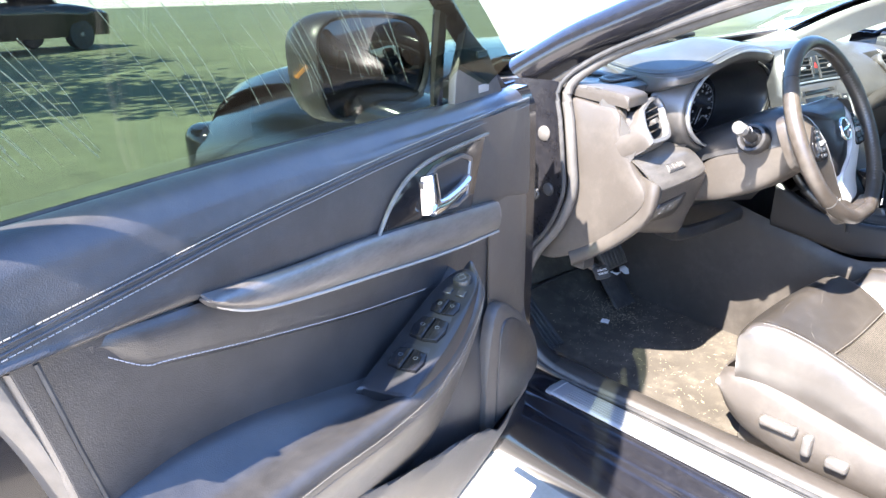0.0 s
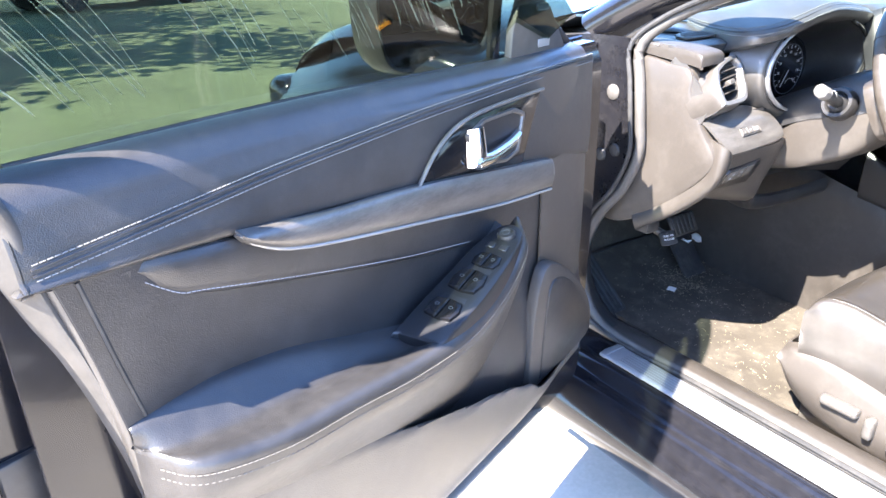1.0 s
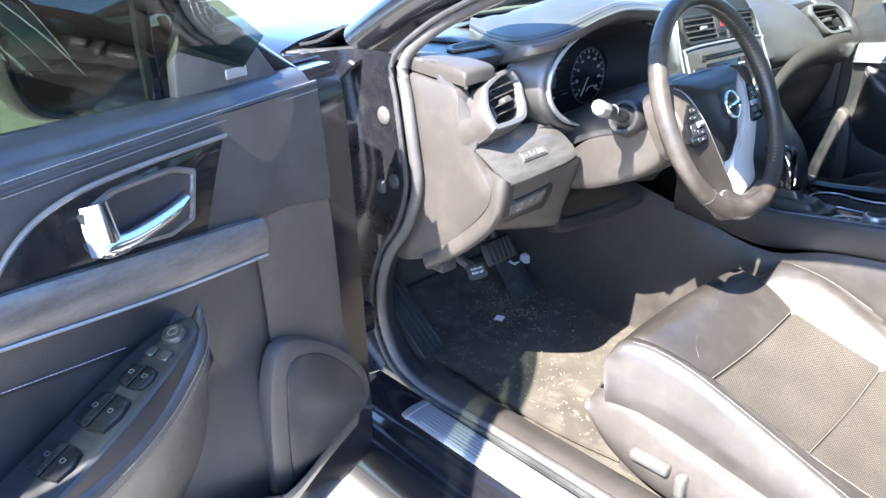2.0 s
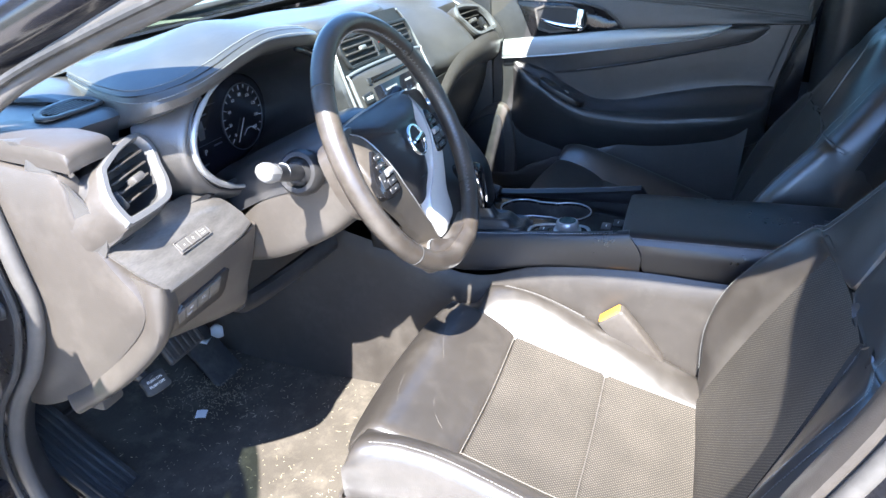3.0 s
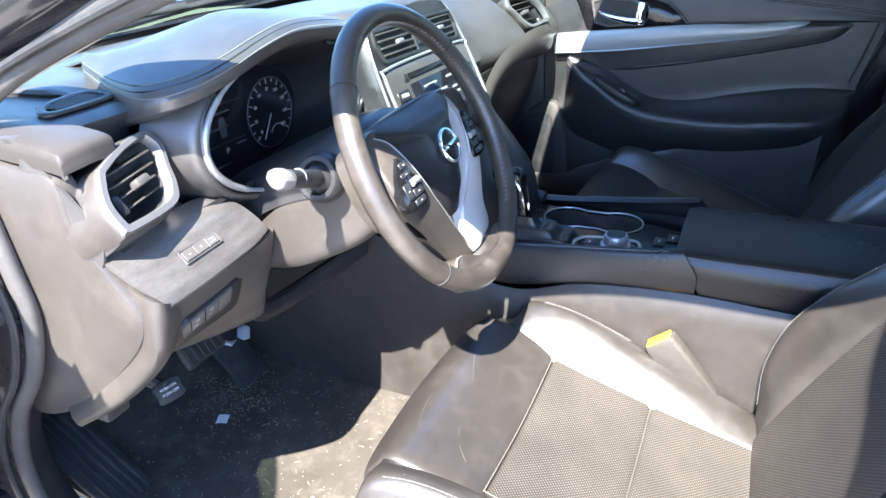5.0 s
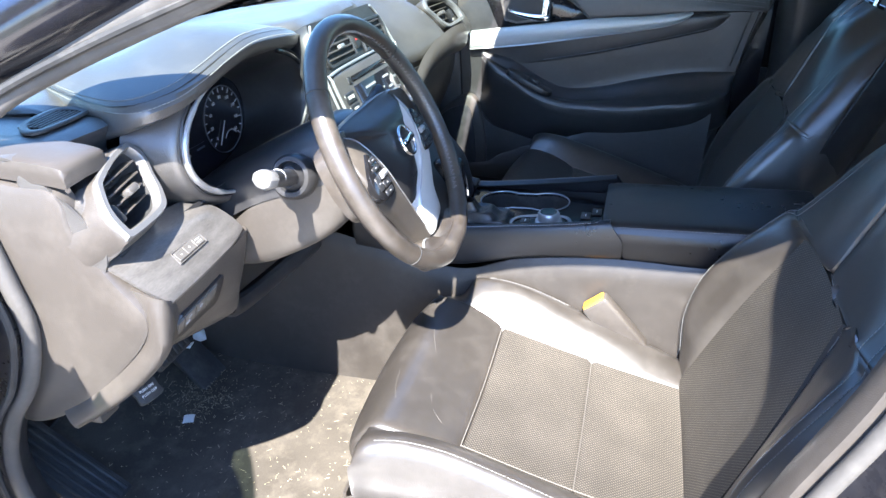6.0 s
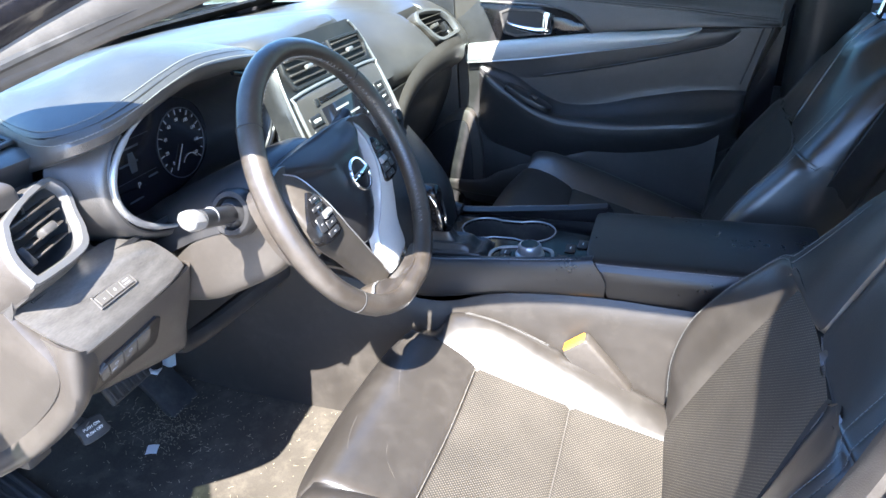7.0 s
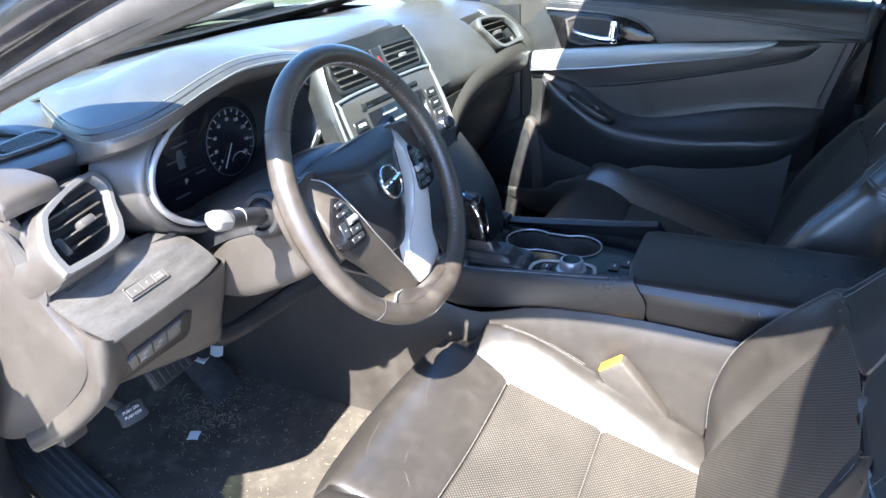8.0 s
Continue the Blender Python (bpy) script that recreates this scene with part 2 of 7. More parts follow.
def curve(pts, n, closed=False):
    """n points evenly spaced along a smooth curve through pts; a point given twice makes a corner."""
    p = [Vector(q) for q in pts]
    out = []
    k = len(p)
    segs = k if closed else k - 1
    for i in range(segs):
        a, b, c, d = ((p[(i + j) % k] for j in (-1, 0, 1, 2)) if closed
                      else (p[max(i - 1, 0)], p[i], p[i + 1], p[min(i + 2, k - 1)]))
        if (c - b).length < 1e-7:
            out.append(b.copy())
            continue
        for s in range(12):
            t = s / 12
            out.append(0.5 * ((2 * b) + (c - a) * t + (2 * a - 5 * b + 4 * c - d) * t * t + (3 * b - a - 3 * c + d) * t ** 3))
    out.append(p[0].copy() if closed else p[-1].copy())
    acc = [0.0]
    for a, b in zip(out, out[1:]):
        acc.append(acc[-1] + (b - a).length)
    res, j = [], 0
    for i in range(n):
        want = acc[-1] * i / (n if closed else n - 1)
        while j < len(out) - 2 and acc[j + 1] < want:
            j += 1
        f = (want - acc[j]) / max(acc[j + 1] - acc[j], 1e-9)
        res.append(out[j].lerp(out[j + 1], min(max(f, 0), 1)))
    return res


def stations(secs, n):
    """Sections blended smoothly to n sections."""
    cols = list(zip(*secs))
    k = len(secs)
    out = []
    for i in range(n):
        s = (k - 1) * i / (n - 1)
        j = min(int(s), k - 2)
        t = s - j
        row = []
        for col in cols:
            a, b, c, d = col[max(j - 1, 0)], col[j], col[j + 1], col[min(j + 2, k - 1)]
            row.append(0.5 * ((2 * b) + (c - a) * t + (2 * a - 5 * b + 4 * c - d) * t * t + (3 * b - a - 3 * c + d) * t ** 3))
        out.append(row)
    return out


def shell(bm, t, out=None):
    """Gives an open skin a second face t behind it, with closed rims; out: the way its face looks."""
    bmesh.ops.recalc_face_normals(bm, faces=bm.faces)
    if out and sum(f.normal.dot(out) * f.calc_area() for f in bm.faces) < 0:
        bmesh.ops.reverse_faces(bm, faces=bm.faces)
    bm.normal_update()
    faces, rims = bm.faces[:], [e for e in bm.edges if len(e.link_faces) == 1]
    back = {v: bm.verts.new(v.co - v.normal * t) for v in bm.verts[:]}
    uv = bm.loops.layers.uv.active
    for f in faces:
        g = bm.faces.new([back[v] for v in reversed(f.verts)])
        if uv:
            for a, b in zip(g.loops, reversed(f.loops[:])):
                a[uv].uv = b[uv].uv
    for e in rims:
        a, b = e.verts
        bm.faces.new((a, b, back[b], back[a]))


def loft(secs, n=16, m=24, closed=False, caps=False, thick=0.0, out=None):
    """A smooth skin through sections of points (x, y, z); closed: each section is a ring; thick: metres of solid wall."""
    rows = stations([curve(s, m, closed) for s in secs], n)
    bm = bmesh.new()
    uv = bm.loops.layers.uv.new("metres")
    vs = [[bm.verts.new(v) for v in r] for r in rows]
    du = [0.0]
    for a, b in zip(rows, rows[1:]):
        du.append(du[-1] + sum((p - q).length for p, q in zip(a, b)) / len(a))
    wid = []
    for r in rows:
        acc = [0.0]
        for a, b in zip(r, r[1:]):
            acc.append(acc[-1] + (b - a).length)
        wid.append(acc)
    for i in range(n - 1):
        for j in range(m if closed else m - 1):
            k = (j + 1) % m
            try:
                f = bm.faces.new((vs[i][j], vs[i][k], vs[i + 1][k], vs[i + 1][j]))
            except ValueError:
                continue
            kk = k if k else m - 1
            for lp, (a, b) in zip(f.loops, ((i, j), (i, kk), (i + 1, kk), (i + 1, j))):
                lp[uv].uv = (du[a], wid[a][b] - wid[a][-1] / 2)
    if caps and closed:
        for r in (vs[0], vs[-1]):
            try:
                bm.faces.new(r)
            except ValueError:
                pass
    bmesh.ops.remove_doubles(bm, verts=bm.verts, dist=1e-6)
    if thick:
        shell(bm, thick, Vector(out) if out else None)
    return bm


def tube(pts, r, n=10, closed=False, smooth_to=0, squash=1.0, flat=None):
    """A round rod along pts; r may be a list along the way; squash flattens it across the direction flat."""
    p = curve(pts, smooth_to, closed) if smooth_to else [Vector(q) for q in pts]
    k = len(p)
    bm = bmesh.new()
    rings = []
    up = Vector(flat) if flat else Vector((0, 0, 1))
    last = None
    for i, c in enumerate(p):
        a = p[(i - 1) % k] if (closed or i) else p[0]
        b = p[(i + 1) % k] if (closed or i < k - 1) else p[-1]
        d = (b - a).normalized()
        s = d.cross(up)
        if s.length < 0.05:
            s = last if last else d.cross(Vector((1, 0, 0)))
        s = s.normalized()
        if last and s.dot(last) < 0 and not flat:
            s = -s
        last = s
        w = s.cross(d).normalized()
        rad = r[min(int(i * len(r) / k), len(r) - 1)] if isinstance(r, (list, tuple)) else r
        rings.append([bm.verts.new(c + s * rad * math.cos(t) + w * rad * squash * math.sin(t)) for t in (math.tau * q / n for q in range(n))])
    for i in range(k if closed else k - 1):
        x, y = rings[i], rings[(i + 1) % k]
        for j in range(n):
            bm.faces.new((x[j], x[(j + 1) % n], y[(j + 1) % n], y[j]))
    if not closed:
        bm.faces.new(rings[0])
        bm.faces.new(rings[-1])
    return bm


def join(*bms):
    out = bmesh.new()
    for b in bms:
        me = bpy.data.meshes.new("join")
        b.to_mesh(me)
        b.free()
        out.from_mesh(me)
        bpy.data.meshes.remove(me)
    return out


def box(x0, x1, y0, y1, z0, z1, bevel=0.003, segs=2, m=None):
    bm = bmesh.new()
    bmesh.ops.create_cube(bm, size=1.0)
    bmesh.ops.scale(bm, vec=(x1 - x0, y1 - y0, z1 - z0), verts=bm.verts)
    bmesh.ops.translate(bm, vec=((x0 + x1) / 2, (y0 + y1) / 2, (z0 + z1) / 2), verts=bm.verts)
    if bevel:
        bmesh.ops.bevel(bm, geom=bm.edges[:], offset=bevel, segments=segs, profile=0.5, affect="EDGES")
    if m is not None:
        bm.transform(m)
    return bm


def plate(outline, t, m, bevel=0.0, smooth_to=0, dome=0.0):
    """A plate with the outline (a, b) in the plane of the pose m, t thick along its z, with a rounded rim and a raised middle."""
    pts = curve([(a, b, 0) for a, b in outline], smooth_to, True) if smooth_to else [Vector((a, b, 0)) for a, b in outline]
    c = sum(pts, Vector()) / len(pts)
    bm = bmesh.new()
    lo = [bm.verts.new(p) for p in pts]
    rings = [lo]
    steps = [(0.0, t - bevel), (0.3, t - bevel * 0.3), (1.0, t)] if bevel else [(0.0, t)]
    for s, h in steps:
        rings.append([bm.verts.new(p + (c - p).normalized() * bevel * s + Vector((0, 0, h))) for p in pts])
    if dome:
        for f in (0.7, 0.35):
            rings.append([bm.verts.new(c.lerp(p, f) + Vector((0, 0, t + dome * (1 - f * f)))) for p in pts])
    k = len(pts)
    for x, y in zip(rings, rings[1:]):
        for i in range(k):
            bm.faces.new((x[i], x[(i + 1) % k], y[(i + 1) % k], y[i]))
    bm.faces.new(list(reversed(lo)))
    bm.faces.new(rings[-1])
    bm.transform(m)
    return bm


def ring(outer, inner, t, m, smooth_to=48, bevel=0.0015):
    """A flat frame between two outlines, t thick."""
    po = curve([(a, b, 0) for a, b in outer], smooth_to, True)
    pi = curve([(a, b, 0) for a, b in inner], smooth_to, True)
    c = sum(po, Vector()) / len(po)
    up = Vector((0, 0, 1))
    loops = [[p.copy() for p in po], [p + up * (t - bevel) for p in po], [p.lerp(q, 0.18) + up * t for p, q in zip(po, pi)],
             [p.lerp(q, 0.82) + up * t for p, q in zip(po, pi)], [q + up * (t - bevel) for q in pi], [q.copy() for q in pi]]
    bm = bmesh.new()
    vs = [[bm.verts.new(v) for v in lp] for lp in loops]
    for i in range(6):
        x, y = vs[i], vs[(i + 1) % 6]
        for j in range(smooth_to):
            bm.faces.new((x[j], x[(j + 1) % smooth_to], y[(j + 1) % smooth_to], y[j]))
    bm.transform(m)
    return bm


def lathe(prof, m, n=24):
    """A turned body: prof gives (radius, height) from bottom to top."""
    bm = bmesh.new()
    vs = [[bm.verts.new((r * math.cos(math.tau * i / n), r * math.sin(math.tau * i / n), h)) for i in range(n)] for r, h in prof]
    for x, y in zip(vs, vs[1:]):
        for i in range(n):
            bm.faces.new((x[i], x[(i + 1) % n], y[(i + 1) % n], y[i]))
    bm.faces.new(vs[0])
    bm.faces.new(vs[-1])
    bm.transform(m)
    return bm


def stitches(pts, step=0.0062, length=0.0042, r=0.00055, off=(0, 0, 0), n=0):
    """A row of thread stitches along a smooth curve."""
    p = curve(pts, 240)
    total = sum((b - a).length for a, b in zip(p, p[1:]))
    k = max(int(total / step), 2)
    q = curve(pts, 2 * k + 1)
    bm = bmesh.new()
    off = Vector(off)
    f = length / step
    for i in range(k):
        a, b = q[2 * i] + off, q[2 * i].lerp(q[min(2 * i + 2, 2 * k)], f) + off
        d = (b - a).normalized()
        s = d.cross(Vector((0.3, 0.2, 1))).normalized()
        w = s.cross(d)
        ra = [bm.verts.new(a + s * r * x + w * r * y) for x, y in ((1, 0), (0, 1), (-1, 0), (0, -1))]
        rb = [bm.verts.new(b + s * r * x + w * r * y) for x, y in ((1, 0), (0, 1), (-1, 0), (0, -1))]
        for j in range(4):
            bm.faces.new((ra[j], ra[(j + 1) % 4], rb[(j + 1) % 4], rb[j]))
        bm.faces.new(ra)
        bm.faces.new(rb)
    return bm


def text(body, size, m, material, parent, name="lettering"):
    cu = bpy.data.curves.new(name, "FONT")
    cu.body, cu.size, cu.align_x, cu.align_y, cu.extrude = body, size, "CENTER", "CENTER", 0.0002
    tmp = bpy.data.objects.new(name, cu)
    me = bpy.data.meshes.new_from_object(tmp)
    bpy.data.objects.remove(tmp)
    me.transform(m)
    me.materials.clear()
    me.materials.append(material)
    ob = new(name, me)
    ob.parent = parent
    return ob


def sharp(pts):
    """An outline whose points are corners."""
    return [p for p in pts for _ in (0, 1)]


def basis(o, x, y):
    """The pose with origin o, whose x runs along x and whose y leans as y."""
    x = Vector(x).normalized()
    z = x.cross(Vector(y)).normalized()
    y = z.cross(x)
    return Matrix(((x.x, y.x, z.x, o[0]), (x.y, y.y, z.y, o[1]), (x.z, y.z, z.z, o[2]), (0, 0, 0, 1)))


# ---- ground and distance ----
def sheet(x0, x1, y0, y1, z, nx=1, ny=1):
    bm = bmesh.new()
    vs = [[bm.verts.new((x0 + (x1 - x0) * i / nx, y0 + (y1 - y0) * j / ny, z)) for j in range(ny + 1)] for i in range(nx + 1)]
    for i in range(nx):
        for j in range(ny):
            bm.faces.new((vs[i][j], vs[i + 1][j], vs[i + 1][j + 1], vs[i][j + 1]))
    return bm


GROUND = -0.05
lone("ground", sheet(-400, 400, -400, 400, GROUND), CONCRETE, "pale sunlit concrete of a parking lot", "ground", "structure")
# Sun falling on the ground below the door, laid as a white plate.
lone("painted_line", plate([(-2.60, -0.36), (-0.675, 0.632), (-0.700, 0.685), (-2.60, -0.25)], 0.004, pose(0, 0, GROUND)), STRIP_WHITE,
     "strip of sunlight on the concrete, laid as a white plate", "road marking", "structure")
# Pale slab added mostly out of view to bounce warm light onto the door.
lone("pavement", box(-14, -1.95, -14, 3.3, GROUND - 0.02, GROUND + 0.012, 0.005), PALE_CONCRETE, "beige concrete slab added beside the bay to bounce warm light", "pavement", "structure")
lone("lawn", box(-60, 60, 3.5, 70, GROUND, GROUND + 0.09, 0.02), LAWN, "mown green lawn beyond the parking bay", "lawn", "structure")
lone("kerb", box(-60, 60, 3.34, 3.5, GROUND, GROUND + 0.11, 0.015), CONCRETE, "pale concrete kerb along the lawn", "kerb", "structure")


def tree(x, y, h, spread, seed):
    rnd = random.Random(seed)
    t = thing("tree", "broad tree with a dense green crown, added unseen to shade the lawn", "tree", (x, y, GROUND + 0.08), group="trees on the lawn")
    limbs = [tube([(0, 0, 0), (0.05, 0.03, h * 0.25), (0, 0.1, h * 0.5)], [0.22, 0.17, 0.14], 10, smooth_to=12)]
    tips = []
    for i in range(9):
        a, e = rnd.uniform(0, math.tau), rnd.uniform(0.4, 1.0)
        tip = Vector((math.cos(a) * spread * e, math.sin(a) * spread * e, h * rnd.uniform(0.55, 0.92)))
        limbs.append(tube([(0, 0.05, h * rnd.uniform(0.3, 0.48)), tip * 0.5 + Vector((0, 0, h * 0.3)), tip], [0.09, 0.06, 0.03], 6, smooth_to=8))
        tips.append(tip)
    part("trunk", join(*limbs), BARK, t)
    vs, fs = [], []
    for i in range(2600):
        c = rnd.choice(tips) + Vector((rnd.gauss(0, 1), rnd.gauss(0, 1), rnd.gauss(0, 0.7))) * spread * 0.3
        a = Vector((rnd.gauss(0, 1), rnd.gauss(0, 1), rnd.gauss(0, 0.6))).normalized() * rnd.uniform(0.10, 0.2)
        b = a.cross(Vector((rnd.gauss(0, 1), rnd.gauss(0, 1), rnd.gauss(0, 1)))).normalized() * a.length * 0.6
        k = len(vs)
        vs += [c - a, c + b, c + a, c - b]
        fs.append((k, k + 1, k + 2, k + 3))
    me = bpy.data.meshes.new("crown")
    me.from_pydata([tuple(v) for v in vs], [], fs)
    me.materials.append(LEAF)
    crown = new("crown", me)
    crown.parent = t
    tagged(crown, "clumps of small green leaves")


# Trees added out of view so that their shade falls across the lawn.
for i, (x, y, h, s) in enumerate(((-5.2, 7.0, 7.0, 2.2), (-7.0, 10.5, 8.5, 2.8), (-4.8, 14.0, 7.5, 2.4), (-9.5, 17.5, 9.0, 3.0))):
    tree(x, y, h, s, 11 + i)

# ---- a dark car parked beyond the lawn's edge ----
def parked_car(x, y, turn):
    t = thing("parked_car", "dark parked car in the shade of the trees", "car", (x, y, GROUND + 0.09), turn)
    part("body", loft([[(a, -0.86 * k, 0.30), (a, -0.90 * k, 0.55), (a, -0.86 * k, h), (a, 0, h + 0.04), (a, 0.86 * k, h), (a, 0.90 * k, 0.55), (a, 0.86 * k, 0.30)] for a, k, h in ((-2.3, 0.85, 0.80), (-2.1, 0.97, 0.95), (-0.8, 1.0, 0.98), (1.0, 1.0, 0.96), (2.1, 0.95, 0.82), (2.3, 0.8, 0.66))], 20, 30, thick=0.02), PAINT, t, "dark painted body")
    part("cabin", loft([[(-1.75, -0.78, 0.95), (-1.3, -0.62, 1.42), (0.3, -0.62, 1.45), (1.1, -0.76, 0.95)], [(-1.8, 0, 0.98), (-1.35, 0, 1.46), (0.35, 0, 1.49), (1.2, 0, 0.98)], [(-1.75, 0.78, 0.95), (-1.3, 0.62, 1.42), (0.3, 0.62, 1.45), (1.1, 0.76, 0.95)]], 14, 20, thick=0.02), SCREEN, t, "dark glazed cabin")
    for a in (-1.4, 1.4):
        for s in (-1, 1):
            w = part("wheel", lathe([(0.18, -0.10), (0.31, -0.10), (0.33, -0.05), (0.33, 0.05), (0.31, 0.10), (0.18, 0.10)], basis((a, s * 0.80, 0.33), (1, 0, 0), (0, 0, 1)), 28), RUBBER, t, "black tyre")
            part("rim", lathe([(0.19, -0.09), (0.19, 0.09), (0.05, 0.10)], basis((a, s * 0.80, 0.33), (1, 0, 0), (0, 0, 1)), 20), SILVER, w)
    return t


parked_car(1.2, 17.0, 25)

# ---- car shell ----
car = thing("car_body", "black sedan body shell with its driver's doorway open", "car", (0, 0, 0))
# rocker and doorway sill, from the front pillar to the rear
YS = (0.50, 0.30, 0.0, -0.5, -1.3)
part("rocker", loft([[(-0.88, y, 0.14), (-0.925, y, 0.19), (-0.935, y, 0.235), (-0.915, y, 0.275), (-0.915, y, 0.275), (-0.895, y, 0.295),
                      (-0.865, y, 0.305), (-0.85, y, 0.325), (-0.83, y, 0.332), (-0.80, y, 0.334), (-0.765, y, 0.334)] for y in YS], 24, 40, thick=0.004),
     PAINT, car, "glossy black dusty rocker panel")
part("inner_sill", loft([[(-0.757, y, 0.325), (-0.755, y, 0.340), (-0.735, y, 0.346), (-0.70, y, 0.340), (-0.655, y, 0.315), (-0.635, y, 0.285),
                          (-0.62, y, 0.255)] for y in YS], 24, 30, thick=0.004), PLASTIC, car, "scuffed grey plastic sill trim")
tread = part("tread_plate", loft([[(-0.832, y, 0.334), (-0.83, y, 0.340), (-0.80, y, 0.342), (-0.775, y, 0.341), (-0.772, y, 0.334)] for y in (0.33, 0.30, -0.2, -0.75)], 12, 20, thick=0.002),
             SILVER, car, "ribbed silver sill plate")
for i in range(6):
    x = -0.825 + i * 0.008
    part("rib", box(x, x + 0.004, -0.72, 0.30, 0.3405, 0.3432, 0.0008, 1), SATIN, tread)
part("sill_seal", tube([(-0.762, 0.34, 0.336), (-0.762, 0, 0.338), (-0.762, -1.3, 0.338)], 0.006, 8), RUBBER, car)

# front pillar with hinges, fender edge and windscreen pillar
part("hinge_pillar", loft([[(-0.750, y, z), (-0.743, y + 0.03, z), (-0.744, y + 0.07, z), (-0.751, y + 0.100, z), (-0.764, y + 0.115, z), (-0.80, y + 0.122, z), (-0.86, y + 0.135, z), (-0.90, max(0.60, y + 0.16), z)]
                           for z, y in ((1.00, 0.416), (0.92, 0.402), (0.84, 0.388), (0.772, 0.384), (0.70, 0.408), (0.62, 0.468), (0.54, 0.506), (0.47, 0.512), (0.41, 0.495), (0.36, 0.452), (0.325, 0.40))], 40, 24, thick=0.004), JAMB_PAINT, car, "black painted door pillar")
for x, y, z, r, l in ((-0.7415, 0.452, 0.888, 0.0165, SEAL), (-0.7455, 0.470, 0.752, 0.0145, RUBBER), (-0.7420, 0.434, 0.768, 0.0145, RUBBER)):
    part("plug", lathe([(r, 0), (r, 0.003), (r * 0.8, 0.006), (r * 0.1, 0.007)], basis((x, y, z), (0, -1, 0), (0, 0, 1)), 20), l, car, "round blanking plug")
for z in (0.86, 0.50):
    part("hinge", box(-0.905, -0.80, 0.45, 0.53, z - 0.03, z + 0.03, 0.008), JAMB_PAINT, car, "black steel door hinge")
SEAL_WAY = [(-0.665, -0.60, 1.245), (-0.67, -0.30, 1.24), (-0.685, 0.0, 1.165), (-0.70, 0.243, 1.085), (-0.715, 0.35, 1.035), (-0.735, 0.398, 0.985), (-0.742, 0.385, 0.92),
            (-0.745, 0.372, 0.84), (-0.745, 0.368, 0.772), (-0.748, 0.40, 0.69), (-0.75, 0.457, 0.616), (-0.75, 0.495, 0.52), (-0.75, 0.485, 0.42), (-0.75, 0.43, 0.355),
            (-0.75, 0.32, 0.338), (-0.75, 0.1, 0.345), (-0.75, -0.36, 0.345), (-0.752, -0.41, 0.36)]
part("weatherstrip", tube(SEAL_WAY, 0.011, 10, smooth_to=150), SEAL, car, "grey rubber doorway seal")
part("weatherstrip_lip", tube([(x - 0.016, y + 0.012, z + 0.002) for x, y, z in SEAL_WAY], 0.005, 8, smooth_to=150), RUBBER, car)
PILLAR_LINE = [(0.50, 0.975), (0.36, 1.045), (0.24, 1.092), (0.0, 1.178), (-0.30, 1.255), (-0.60, 1.262), (-1.1, 1.27), (-1.6, 1.25)]
for s in (-1, 1):
    inner = [[(s * (0.695 - 0.02 * k / 7), y - 0.004, z - 0.012), (s * (0.675 - 0.02 * k / 7), y - 0.006, z + 0.012), (s * (0.655 - 0.02 * k / 7), y + 0.012, z + 0.026),
              (s * (0.64 - 0.02 * k / 7), y + 0.03, z + 0.034), (s * (0.63 - 0.02 * k / 7), y + 0.05, z + 0.042)] for k, (y, z) in enumerate(PILLAR_LINE)]
    part("pillar_trim", loft(inner, 40, 16, thick=0.004), HEADLINER, car, "pale grey windscreen pillar lining")
    outer = [[(s * (0.70 - 0.02 * k / 7), y, z - 0.008), (s * (0.715 - 0.02 * k / 7), y + 0.005, z + 0.01), (s * (0.735 - 0.03 * k / 7), y + 0.02, z + 0.02), (s * (0.74 - 0.04 * k / 7), y + 0.05, z + 0.035),
              (s * (0.72 - 0.04 * k / 7), y + 0.075, z + 0.05), (s * (0.69 - 0.04 * k / 7), y + 0.085, z + 0.056), (s * (0.655 - 0.04 * k / 7), y + 0.075, z + 0.052)] for k, (y, z) in enumerate(PILLAR_LINE)]
    part("roof_rail", loft(outer, 40, 20, thick=0.004), PAINT, car, "black painted windscreen pillar and roof rail")
part("pillar_seal", loft([[(-0.700, y - 0.006, z - 0.014), (-0.712, y - 0.004, z + 0.004), (-0.708, y + 0.006, z + 0.026), (-0.696, y + 0.012, z + 0.034)] for y, z in PILLAR_LINE], 40, 12, thick=0.003), SEAL, car, "broad grey pillar seal")
ROOF = [[(-0.62, y, z - 0.075), (-0.55, y, z - 0.02), (-0.40, y, z + 0.02), (0, y, z + 0.04), (0.40, y, z + 0.02), (0.55, y, z - 0.02), (0.62, y, z - 0.075)] for y, z in ((0.05, 1.315), (-0.2, 1.365), (-0.6, 1.40), (-1.1, 1.41), (-1.6, 1.375))]
# Unseen front edge, skewed so that the sun reaches the far door.
ROOF[0] = [(x, y - max(0, x + 0.05) * 0.20, z + max(0, x + 0.05) * 0.02) for x, y, z in ROOF[0]]
part("roof", loft(ROOF, 16, 16, thick=0.012), PAINT, car, "black painted roof")
part("headliner", loft([[(x, y, z - 0.035) for x, y, z in r] for r in ROOF], 12, 12, thick=0.008), HEADLINER, car, "pale grey headliner")
